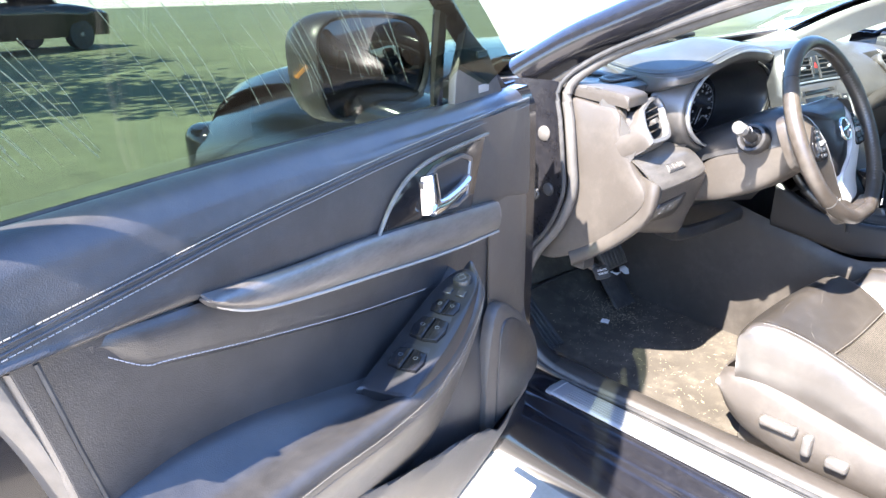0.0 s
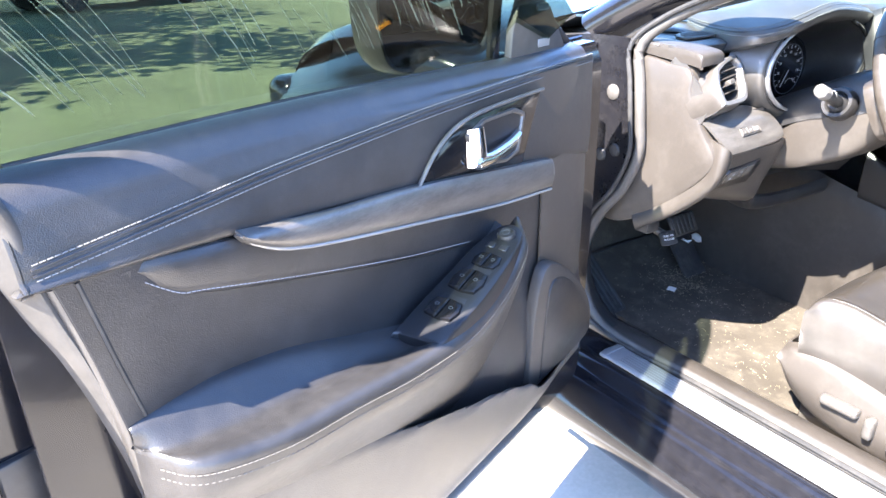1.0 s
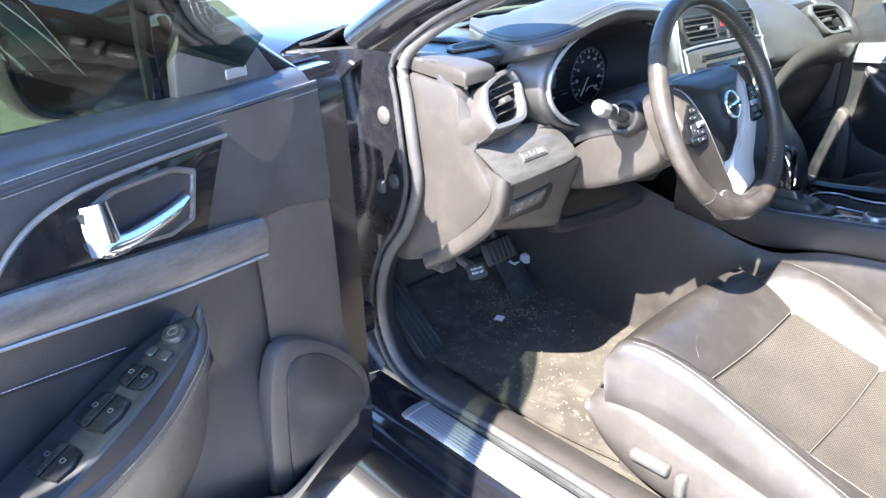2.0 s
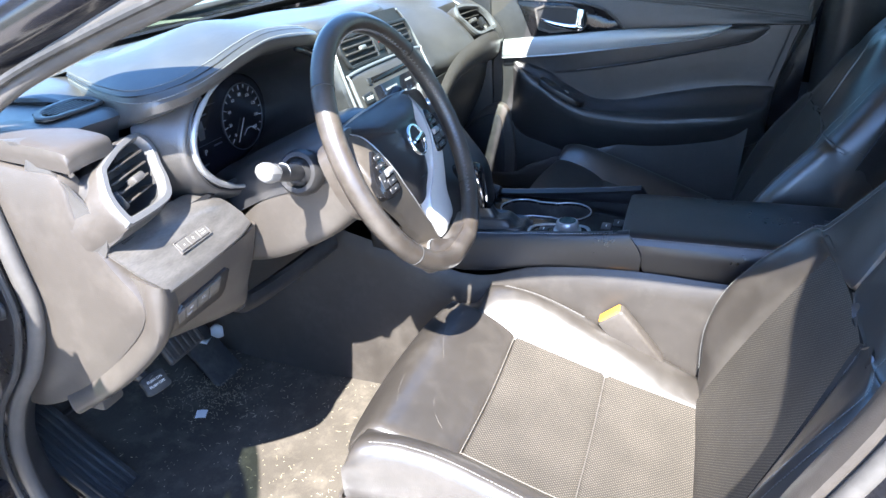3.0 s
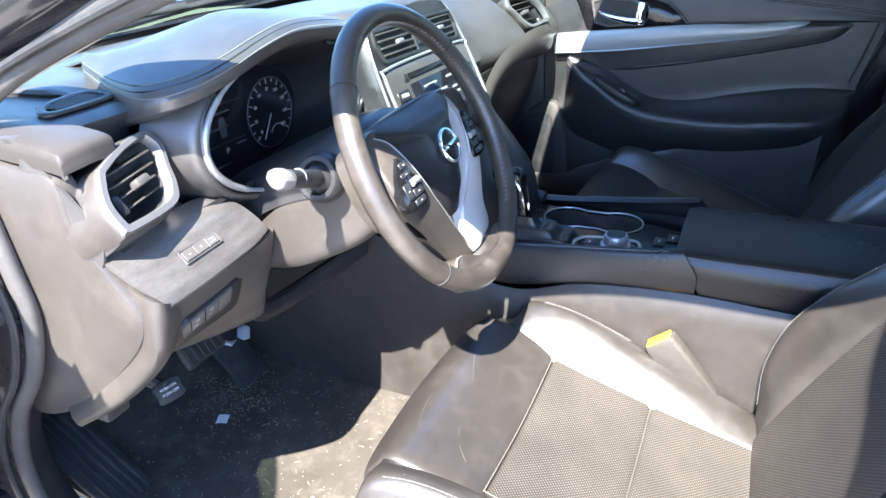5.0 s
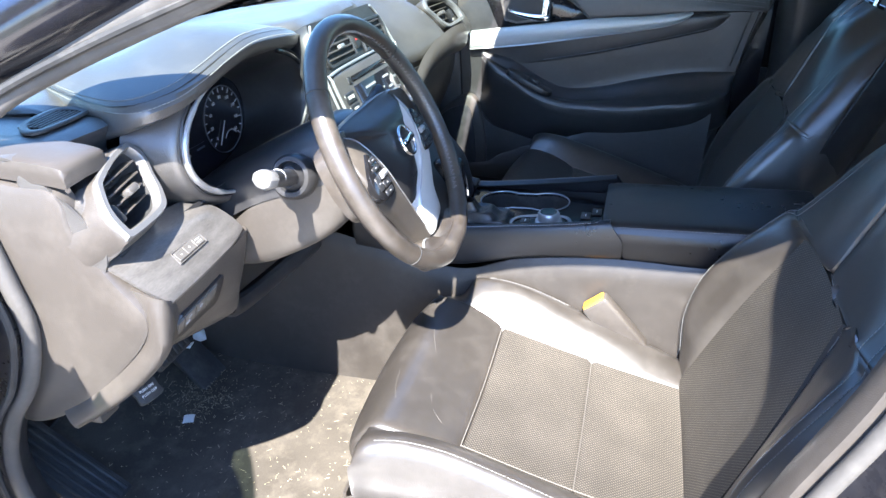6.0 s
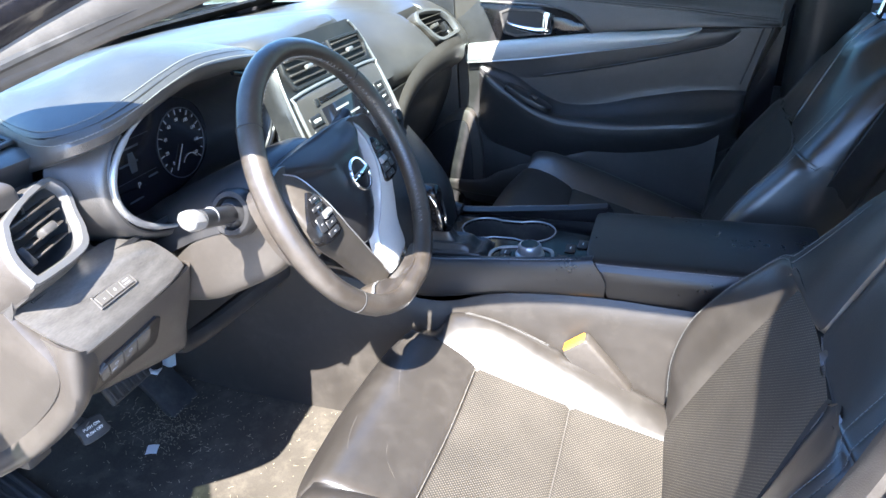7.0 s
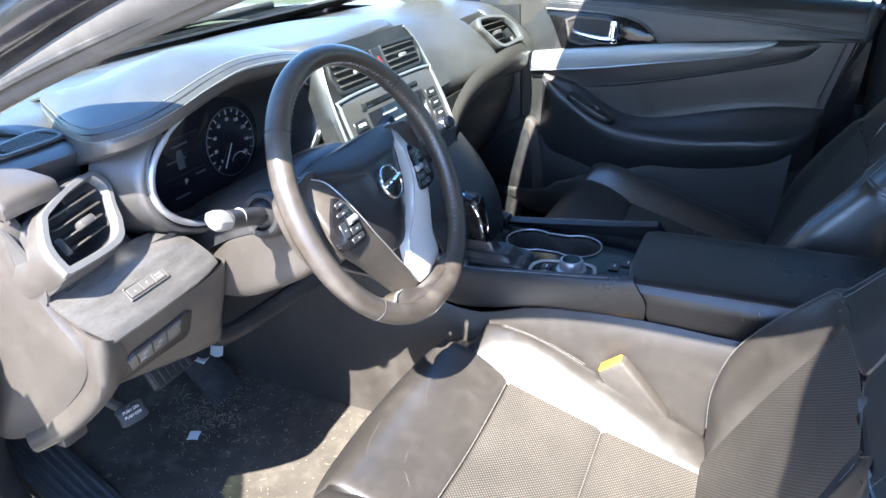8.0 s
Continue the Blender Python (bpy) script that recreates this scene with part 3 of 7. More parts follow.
windscreen = part("windscreen", loft([[(-0.66, 0.62, 1.04), (-0.4, 0.80, 0.995), (0, 0.88, 0.98), (0.4, 0.80, 0.995), (0.66, 0.62, 1.04)],
                                      [(-0.63, 0.25, 1.16), (-0.4, 0.36, 1.16), (0, 0.42, 1.16), (0.4, 0.36, 1.16), (0.63, 0.25, 1.16)],
                                      [(-0.61, 0.06, 1.22), (-0.4, 0.065, 1.325), (0, 0.055, 1.345), (0.4, 0.0, 1.335), (0.61, -0.02, 1.25)]], 10, 14), GLASS, car, "clear windscreen")
part("cowl", loft([[(-0.70, y0, z0), (-0.4, y0 + 0.16, z0 - 0.03), (0, y0 + 0.24, z0 - 0.045), (0.4, y0 + 0.16, z0 - 0.03), (0.70, y0, z0)] for y0, z0 in ((0.62, 1.03), (0.70, 1.0), (0.78, 0.985))], 8, 16, thick=0.006),
     DARK_PLASTIC, car, "black plastic cowl below the windscreen")
part("bonnet", loft([[(-0.78, y - 0.10 * (k < 2), z - 0.05), (-0.70, y - 0.06 * (k < 2), z), (-0.35, y, z + 0.03), (0, y + 0.05, z + 0.035), (0.35, y, z + 0.03), (0.70, y - 0.06 * (k < 2), z), (0.78, y - 0.10 * (k < 2), z - 0.05)]
                     for k, (y, z) in enumerate(((0.86, 0.985), (1.2, 0.985), (1.6, 0.95), (1.95, 0.86), (2.12, 0.72)))], 20, 28, thick=0.006), PAINT, car, "black glossy bonnet")
for s in (-1, 1):
    part("fender", loft([[(s * 0.745, y, z), (s * 0.80, y, z - 0.03), (s * 0.875, y, z - 0.12), (s * 0.92, y, z - 0.28), (s * 0.925, y, z - 0.48)] for y, z in ((0.50, 0.985), (0.62, 0.98), (1.0, 0.945), (1.5, 0.89), (2.0, 0.77))], 20, 20, thick=0.006),
         PAINT, car, "black front fender")
    part("wiper", tube([(s * 0.2 - 0.25, 0.92, 0.985), (s * 0.2, 0.86, 1.01), (s * 0.2 + 0.25, 0.80, 1.02)], 0.008, 8, smooth_to=12), RUBBER, car, "black wiper blade")
for s in (-1, 1):
    lamp = part("headlight", loft([[(s * 0.74, 1.55, 0.83), (s * 0.80, 1.55, 0.80), (s * 0.86, 1.55, 0.73), (s * 0.84, 1.55, 0.68)], [(s * 0.70, 1.75, 0.80), (s * 0.78, 1.75, 0.77), (s * 0.85, 1.75, 0.69), (s * 0.83, 1.75, 0.62)], [(s * 0.60, 1.98, 0.735), (s * 0.66, 1.98, 0.71), (s * 0.72, 1.98, 0.64), (s * 0.70, 1.98, 0.58)]], 14, 14, thick=0.006), CHROME, car, "bright headlight")
    part("amber_marker", box(min(s * 0.835, s * 0.872), max(s * 0.835, s * 0.872), 1.60, 1.72, 0.66, 0.71, 0.012), AMBER, lamp, "amber side marker")
part("front_end", box(-0.88, 0.88, 1.95, 2.15, 0.15, 0.72, 0.06, 4), PAINT, car, "black bumper")
# floor, tunnel, firewall, far side and rear closing panels
part("floor_pan", loft([[(-0.62, 0.78, 0.36), (0.62, 0.78, 0.36)], [(-0.62, 0.62, 0.285), (0.62, 0.62, 0.285)], [(-0.62, 0.3, 0.255), (0.62, 0.3, 0.255)], [(-0.62, -1.6, 0.25), (0.62, -1.6, 0.25)]], 30, 8, thick=0.01),
     CARPET, car, "charcoal floor carpet with dust")
part("firewall", loft([[(x, 0.72, 0.30), (x, 0.80, 0.42), (x, 0.84, 0.60), (x, 0.84, 0.95)] for x in (-0.70, 0, 0.70)], 8, 16, thick=0.01), CARPET, car, "dark carpeted firewall")
part("kick_panel", loft([[(-0.744, y, z), (-0.735, y + 0.006, z), (-0.70, y + 0.03, z), (-0.668, 0.62, z), (-0.655, 0.82, z)] for z, y in ((0.325, 0.36), (0.36, 0.435), (0.42, 0.487), (0.47, 0.498), (0.52, 0.497), (0.57, 0.48), (0.62, 0.452), (0.70, 0.42))], 24, 18, thick=0.005), DARK_PLASTIC, car, "black kick panel")
part("far_kick_panel", loft([[(0.700, 0.86, z), (0.690, 0.50, z), (0.684, 0.34, z), (0.690, 0.22, z), (0.715, 0.18, z), (0.775, 0.18, z)] for z in (0.28, 0.55, 0.80, 0.985)], 10, 20, thick=0.006), DARK_PLASTIC, car, "black far kick panel")
part("far_sill", loft([[(0.62, y, 0.25), (0.66, y, 0.33), (0.76, y, 0.335), (0.90, y, 0.29), (0.93, y, 0.2)] for y in (0.9, 0, -1.6)], 8, 16, thick=0.005), PAINT, car)
part("rear_panel", box(-0.72, 0.72, -1.66, -1.6, 0.2, 0.98, 0.02), VINYL, car, "grey closing panel behind the cabin")
part("rear_side", box(0.70, 0.74, -1.62, -0.78, 0.25, 0.96, 0.02), VINYL, car, "black rear side panel")
part("centre_pillar", loft([[(0.74, -0.66, 0.30), (0.70, -0.70, 0.30), (0.70, -0.80, 0.30)], [(0.73, -0.66, 0.95), (0.69, -0.69, 0.95), (0.69, -0.80, 0.95)], [(0.68, -0.70, 1.34), (0.64, -0.73, 1.34), (0.64, -0.82, 1.34)]], 12, 10, thick=0.01),
     DARK_PLASTIC, car, "black centre pillar lining")
part("near_rear_side", box(-0.78, -0.72, -1.62, -0.80, 0.25, 1.02, 0.02), PAINT, car, "black rear side of the body")
BPILLAR = [(0.335, -0.40), (0.42, -0.42), (0.55, -0.455), (0.68, -0.500), (0.82, -0.557), (0.98, -0.600), (1.14, -0.635), (1.33, -0.69)]
lean = lambda z: 0.09 * max(0.0, z - 0.95) / 0.4
part("near_centre_pillar", loft([[(-0.690 + lean(z), y - 0.16, z), (-0.700 + lean(z), y - 0.03, z), (-0.708 + lean(z), y - 0.004, z), (-0.722 + lean(z), y, z), (-0.742 + lean(z), y - 0.004, z), (-0.746 + lean(z), y - 0.03, z)] for z, y in BPILLAR], 30, 24, thick=0.004), PLASTIC, car, "grey centre pillar lining")
part("pillar_seal", tube([(-0.757 + lean(z), y - 0.014, z) for z, y in BPILLAR], 0.010, 10, smooth_to=40), SEAL, car, "grey rubber doorway seal")
part("pillar_outer", loft([[(-0.762 + lean(z), y - 0.012, z), (-0.775 + lean(z), y - 0.03, z), (-0.80 + lean(z), y - 0.045, z), (-0.835 + lean(z) * 1.3, y - 0.07, z), (-0.84 + lean(z) * 1.3, y - 0.30, z)] for z, y in BPILLAR], 24, 20, thick=0.004), JAMB_PAINT, car, "black painted centre pillar")
part("rear_body", loft([[(-0.87 * k, y, 0.22), (-0.925 * k, y, 0.50), (-0.88 * k, y, zt - 0.08), (-0.74 * k, y, zt), (0, y, zt + 0.03), (0.74 * k, y, zt), (0.88 * k, y, zt - 0.08), (0.925 * k, y, 0.50), (0.87 * k, y, 0.22), (0, y, 0.20)] for y, zt, k in ((-1.67, 0.99, 1.0), (-1.95, 1.0, 1.0), (-2.30, 0.98, 0.98), (-2.52, 0.93, 0.93), (-2.60, 0.80, 0.88))], 20, 60, closed=True, caps=True), PAINT, car, "black painted boot and rear quarters")
part("rear_window", loft([[(-0.56, -1.60, 1.385), (0, -1.60, 1.42), (0.56, -1.60, 1.385)], [(-0.62, -2.05, 1.02), (0, -2.12, 1.035), (0.62, -2.05, 1.02)]], 8, 12, thick=0.004), DOOR_GLASS, car, "tinted rear window")
for s in (-1, 1):
    part("rear_door_skin", loft([[(s * 0.76, y, 1.015), (s * 0.85, y, 0.95), (s * 0.915, y, 0.75), (s * 0.925, y, 0.5), (s * 0.90, y, 0.24)] for y in (-0.84, -1.2, -1.67)], 10, 20, thick=0.005), PAINT, car, "black painted rear door")
    part("tail_lamp", box(min(s * 0.58, s * 0.80), max(s * 0.58, s * 0.80), -2.60, -2.54, 0.72, 0.82, 0.015), RED, car, "red tail lamp")
rear = part("rear_quarter_glass", box(-0.71, -0.70, -1.60, -0.84, 1.02, 1.34, 0.002), DOOR_GLASS, car, "tinted rear side glass")
for sx in (-0.80, 0.80):
    for y in (1.45, -1.33):
        w = part("wheel", lathe([(0.20, -0.10), (0.30, -0.11), (0.335, -0.08), (0.34, 0.0), (0.335, 0.08), (0.30, 0.11), (0.20, 0.10)], basis((sx, y, 0.29), (0, 1, 0), (0, 0, 1)), 36), RUBBER, car, "black tyre")
        part("rim", lathe([(0.20, -0.105), (0.20, 0.105), (0.05, 0.108)], basis((sx, y, 0.29), (0, 1, 0), (0, 0, 1)), 24), SILVER, w)


# ---- driver's door: x runs back from the hinge, y into the cabin, z up ----
door = thing("driver_door", "wide open car door lined in black leather with pale stitching", "car door", (-0.86, 0.33, 0), 200)


def lerp(a, b, t):
    return a + (b - a) * t


def along(tab, u):
    """A value from a short table of (place, value), eased between its rows."""
    if u <= tab[0][0]:
        return tab[0][1]
    for (a, p), (b, q) in zip(tab, tab[1:]):
        if u <= b:
            return lerp(p, q, (u - a) / (b - a))
    return tab[-1][1]


BELT = [(0.10, 1.012), (0.37, 1.014), (0.75, 1.024), (1.07, 1.023)]
SEAM = [(0.17, 1.0), (0.30, 0.999), (0.60, 0.993), (0.82, 0.983), (0.94, 0.974), (1.045, 0.966)]
PAD_LOW = [(0.10, 0.835), (0.264, 0.859), (0.626, 0.913), (0.874, 0.936), (1.045, 0.949)]
TRIM = [(0.43, 0.912), (0.47, 0.937), (0.58, 0.962), (0.65, 0.985), (0.719, 1.001), (0.801, 1.012), (0.881, 1.026), (0.951, 1.042), (0.973, 1.046), (1.05, 1.054)]
us = [0.13 + (1.052 - 0.13) * i / 8 for i in range(9)]
part("outer_panel", loft([[(u, -0.075, 1.02), (u, -0.115, 0.95), (u, -0.15, 0.75), (u, -0.145, 0.5), (u, -0.11, 0.27)] for u in (0.02, 0.4, 0.8, 1.15)], 16, 20, thick=0.004), PAINT, door, "black painted outer skin")
part("door_shell", loft([[(u, -0.075, 1.015), (u, -0.03, 1.005), (u, -0.02, 0.9), (u, -0.022, 0.5), (u, -0.035, 0.30), (u, -0.11, 0.27)] for u in (0.04, 0.4, 0.8, 1.075)], 14, 24, thick=0.004), PAINT, door, "black painted inner steel")
ZS = (1.02, 0.97, 0.90, 0.82, 0.74, 0.66, 0.58, 0.50, 0.44)
part("end_face", loft([[(along(TRIM, z) + 0.026, -0.046, z), (along(TRIM, z) + 0.036, -0.05, z), (max(along(TRIM, z) + 0.06, 1.09), -0.054, z), (1.125, -0.058, z), (1.145, -0.066, z), (1.152, -0.085, z), (1.15, -0.112 - 0.03 * (0.5 < z < 0.9), z)] for z in ZS], 26, 24, thick=0.004), PAINT, door, "black painted rear edge of the door")
part("end_flange", tube([(1.128, -0.052, 1.03), (1.126, -0.052, 0.85), (1.12, -0.05, 0.65), (1.10, -0.05, 0.46)], 0.006, 8, smooth_to=30), PAINT, door, "glossy pressed edge")
BAND = [(0.44, 0.937, 0.968), (0.58, 0.962, 0.992), (0.65, 0.985, 1.005), (0.73, 0.997, 1.010), (0.81, 1.010, 1.026), (0.88, 1.024, 1.045), (0.92, 1.034, 1.060), (0.96, 1.043, 1.072), (1.0, 1.047, 1.079), (1.026, 1.058, 1.084)]
part("end_seal", loft([[(a - 0.004, -0.026, z), (a + 0.002, -0.008, z), (lerp(a, b, 0.3), -0.003, z), (lerp(a, b, 0.62), -0.012, z), (b - 0.003, -0.022, z), (b, -0.030, z), (b + 0.002, -0.056, z)] for z, a, b in BAND] + [[(1.056, -0.060, 1.030), (1.059, -0.050, 1.031), (1.064, -0.044, 1.031), (1.070, -0.046, 1.031), (1.078, -0.050, 1.031), (1.082, -0.054, 1.030), (1.084, -0.062, 1.029)]], 60, 30, thick=0.002, out=(0, 1, 0)), SEAL, door, "broad grey rubber door seal")
part("edge_seal", tube([(1.080, -0.060, 1.02), (1.071, -0.058, 0.964), (1.063, -0.057, 0.937), (1.060, -0.057, 0.886), (1.062, -0.058, 0.844), (1.072, -0.060, 0.764), (1.07, -0.058, 0.60), (1.04, -0.055, 0.46)], 0.0032, 8, smooth_to=40), SEAL, door, "thin rubber bead along the rear edge")
part("lower_seal", tube([(0.915, -0.03, 0.44), (0.88, -0.03, 0.40), (0.5, -0.03, 0.39), (0.12, -0.03, 0.40)], 0.011, 10, smooth_to=40), SEAL, door, "grey rubber door seal")
part("shoulder_cap", box(1.088, 1.15, -0.108, -0.058, 0.975, 1.026, 0.008, 3), JAMB_PAINT, door, "black painted shoulder of the door")
latch = part("latch", box(1.052, 1.098, -0.056, -0.046, 0.71, 0.80, 0.004), DARK_PLASTIC, door, "black door latch")
part("striker_bolt", lathe([(0.012, 0), (0.012, 0.004), (0.008, 0.007), (0.008, 0.014), (0.004, 0.016)], basis((1.046, -0.048, 0.765), (1, 0, 0), (0, 0, 1)) @ Matrix.Diagonal((1, 1, -1, 1)), 20), CHROME, latch, "bright bolt")

# lining: upper pad
def pad_section(u, back=0.0):
    b, s, l = along(BELT, u), along(SEAM, u), along(PAD_LOW, u)
    d = min(0.006, (s - l) * 0.36)
    return [(u + back * 0.1, w - back, z) for w, z in ((-0.058, b + 0.004), (-0.042, b + 0.009), (-0.022, b + 0.004), (-0.010, b - 0.010), (-0.005, lerp(b, s, 0.55)), (-0.001, s + d), (0.0005, s - d), (0.004, lerp(s - d, l, 0.5)), (0.004, l + 0.004), (-0.004, l), (-0.014, l))]


part("upper_pad", loft([pad_section(u) for u in us] + [pad_section(1.055, 0.006), pad_section(1.058, 0.018)], 80, 80, thick=0.003, out=(0, 1, 0)), LEATHER, door, "black grained leather upper pad")
rows = [[pad_section(u)[i] for u in us] for i in (5, 6)]
part("stitching", join(*(stitches([(x, y + 0.0013, z) for x, y, z in r], 0.0055, 0.0042, 0.0006) for r in rows)), THREAD, door, "double row of pale stitching")
for f in (0.28, 0.72):
    part("seam_fold", tube([tuple(Vector(a).lerp(Vector(b), f) + Vector((0, 0.0006, 0))) for a, b in zip(*rows)], 0.0011, 6, smooth_to=60), LEATHER, door)
# lining: middle and lower skin
ARM_IN = [(0.10, 0.66), (0.40, 0.70), (0.514, 0.70), (0.643, 0.735), (0.812, 0.785), (0.912, 0.797), (1.02, 0.803)]
BOTTOM = [(0.10, 0.47), (0.20, 0.43), (0.60, 0.43), (0.9, 0.44), (1.0, 0.50)]
def skin_w(u, w):
    return lerp(w, 0.0, min(max((u - 0.90) / 0.09, 0), 1))


part("middle_panel", loft([[(min(u, along(TRIM, z)), skin_w(u, w), z) for w, z in ((-0.010, along(PAD_LOW, u) + 0.002), (-0.004, along(PAD_LOW, u) - 0.008), (-0.005, lerp(along(PAD_LOW, u), along(ARM_IN, u), 0.35)),
                          (-0.006, lerp(along(PAD_LOW, u), along(ARM_IN, u), 0.6)), (-0.008, along(ARM_IN, u)), (-0.004, along(ARM_IN, u) - 0.03), (0.012, lerp(along(ARM_IN, u), along(BOTTOM, u), 0.55)),
                          (0.006, along(BOTTOM, u) + 0.03), (-0.012, along(BOTTOM, u)))] for u in [0.13 + (1.05 - 0.13) * i / 14 for i in range(15)]], 80, 60, thick=0.003), LEATHER, door, "black grained lower door lining")
part("front_lining", loft([[(u0, -0.012, z), (u0 + 0.012, 0.0, z), (u0 + 0.10, 0.004, z), (u0 + 0.17, 0.0, z)] for u0, z in ((0.165, 1.0), (0.15, 0.93), (0.122, 0.84), (0.118, 0.70), (0.118, 0.62), (0.095, 0.53), (0.10, 0.48), (0.16, 0.435))], 40, 12, thick=0.003),
     PLASTIC, door, "grey plastic hinge end of the lining")
part("rear_lining", loft([[(along(TRIM, z) - 0.007, -0.005, z), (along(TRIM, z) - 0.003, 0.0, z), (along(TRIM, z) + 0.001, -0.001, z), (along(TRIM, z) + 0.004, -0.006, z), (along(TRIM, z) + 0.004, -0.016, z), (along(TRIM, z) + 0.004, -0.032, z)] for z in (0.948, 0.90, 0.85, 0.801, 0.76, 0.72, 0.65, 0.58, 0.50, 0.44)], 50, 16, thick=0.002), VINYL, door, "rolled rear edge of the lining")
part("pocket_insert", loft([[(u, w - 0.004, z1), (u, w, z1 - 0.008), (u, w, (z1 + z0) / 2), (u, w - 0.004, z0 + 0.004), (u, -0.008, z0)] for u, z1, z0, w in ((1.00, 0.946, 0.942, -0.005), (0.978, 0.946, 0.929, -0.001), (0.955, 0.945, 0.910, 0.0025), (0.92, 0.938, 0.893, 0.004), (0.80, 0.925, 0.86, 0.005), (0.65, 0.905, 0.822, 0.004), (0.50, 0.88, 0.79, 0.002), (0.36, 0.865, 0.77, -0.006))], 50, 24, thick=0.003),
     LEATHER, door, "raised leather panel with stitched edge")
part("insert_stitching", stitches([(0.972, 0.001, 0.927), (0.945, 0.004, 0.907), (0.92, 0.0045, 0.900), (0.80, 0.005, 0.867), (0.65, 0.004, 0.829), (0.50, 0.002, 0.797)], 0.005, 0.0036, 0.0005), GREY_PRINT, door)
part("rear_seam", tube([(1.024, 0.0005, 0.948), (1.015, 0.0005, 0.904), (1.007, 0.0005, 0.864), (0.995, 0.0005, 0.810)], 0.0022, 6, smooth_to=16), RUBBER, door, "dark seam")
# silver finisher
part("finisher", loft([[(u, 0.004, z1), (u, 0.014, z1 - 0.002), (u, 0.018, (z1 + z0) / 2), (u, 0.013, z0 + 0.002), (u, 0.003, z0)] for u, z1, z0 in
                       ((0.288, 0.863, 0.817), (0.30, 0.866, 0.820), (0.45, 0.888, 0.838), (0.62, 0.912, 0.868), (0.76, 0.925, 0.893), (0.83, 0.934, 0.909), (0.868, 0.939, 0.926), (0.882, 0.941, 0.939))], 40, 16, thick=0.002), GREY_METAL, door, "curved brushed grey finisher strip")
part("finisher_edge", tube([(0.288, 0.016, 0.817), (0.45, 0.016, 0.838), (0.62, 0.016, 0.868), (0.76, 0.015, 0.893), (0.83, 0.014, 0.909), (0.868, 0.013, 0.927), (0.882, 0.012, 0.940)], 0.002, 6, smooth_to=40), SATIN, door, "bright lower edge")
# inside handle in its black surround
DOOR_FACE = basis((0, 0.002, 0), (1, 0, 0), (0, 0, 1)) @ Matrix.Diagonal((1, 1, -1, 1))
surround = part("handle_surround", plate([(0.617, 0.911), (0.590, 0.938), (0.560, 0.958), (0.520, 0.969), (0.46, 0.973), (0.322, 0.975), (0.345, 0.930), (0.370, 0.876), (0.50, 0.896)], 0.006, DOOR_FACE, 0.002), PIANO, door, "gloss black handle surround")
part("surround_edge", tube([(0.622, 0.010, 0.910), (0.592, 0.011, 0.942), (0.560, 0.011, 0.962), (0.520, 0.011, 0.973), (0.46, 0.011, 0.978), (0.320, 0.011, 0.979)], 0.0028, 6, smooth_to=30), GREY_METAL, surround, "bright edge")
part("handle_cup", ring(sharp([(0.520, 0.952), (0.48, 0.966), (0.40, 0.966), (0.372, 0.955), (0.386, 0.900), (0.42, 0.893), (0.505, 0.905)]), sharp([(0.513, 0.948), (0.476, 0.960), (0.404, 0.960), (0.380, 0.951), (0.392, 0.905), (0.42, 0.899), (0.499, 0.910)]), 0.008, DOOR_FACE @ pose(0, 0, 0.002), 70, 0.002), GREY_METAL, surround, "bright rimmed handle cup")
part("cup_floor", plate([(0.513, 0.948), (0.476, 0.960), (0.404, 0.960), (0.380, 0.951), (0.392, 0.905), (0.42, 0.899), (0.499, 0.910)], 0.001, DOOR_FACE @ pose(0, 0, 0.006)), DARK_PLASTIC, surround)
part("handle_lever", loft([[(u, 0.010 + d, z + h), (u, 0.016 + d, z + h * 0.9), (u, 0.021 + d, z), (u, 0.016 + d, z - h), (u, 0.010 + d, z - h)] for u, z, h, d in ((0.512, 0.914, 0.006, 0.004), (0.504, 0.915, 0.010, 0.006), (0.48, 0.914, 0.009, 0.007), (0.45, 0.917, 0.008, 0.006), (0.42, 0.922, 0.007, 0.004), (0.396, 0.930, 0.004, 0.0))], 24, 14, thick=0.002), CHROME, surround, "chrome inside handle")
part("handle_root", loft([[(0.516, 0.009, 0.958), (0.506, 0.020, 0.960), (0.494, 0.020, 0.960), (0.488, 0.009, 0.958)], [(0.518, 0.009, 0.935), (0.507, 0.023, 0.935), (0.492, 0.023, 0.935), (0.488, 0.009, 0.935)], [(0.516, 0.009, 0.908), (0.506, 0.024, 0.908), (0.490, 0.024, 0.908), (0.485, 0.009, 0.908)]], 14, 14, thick=0.002), CHROME, surround, "upright chrome end of the handle")
part("lock_mark", box(0.527, 0.541, 0.008, 0.0095, 0.898, 0.901, 0), RED, surround)

# armrest, swelling out of the lining
ARM = [(1.012, 0.803, 0.002, 0.792, 0.750, 0.68), (1.006, 0.805, 0.026, 0.788, 0.745, 0.675), (0.985, 0.806, 0.060, 0.784, 0.738, 0.655), (0.912, 0.800, 0.078, 0.772, 0.728, 0.63), (0.82, 0.782, 0.082, 0.762, 0.716, 0.60), (0.72, 0.750, 0.084, 0.748, 0.702, 0.575),
       (0.62, 0.722, 0.084, 0.744, 0.700, 0.56), (0.53, 0.722, 0.080, 0.764, 0.716, 0.56), (0.46, 0.77, 0.070, 0.800, 0.752, 0.60), (0.425, 0.80, 0.040, 0.818, 0.775, 0.65)]
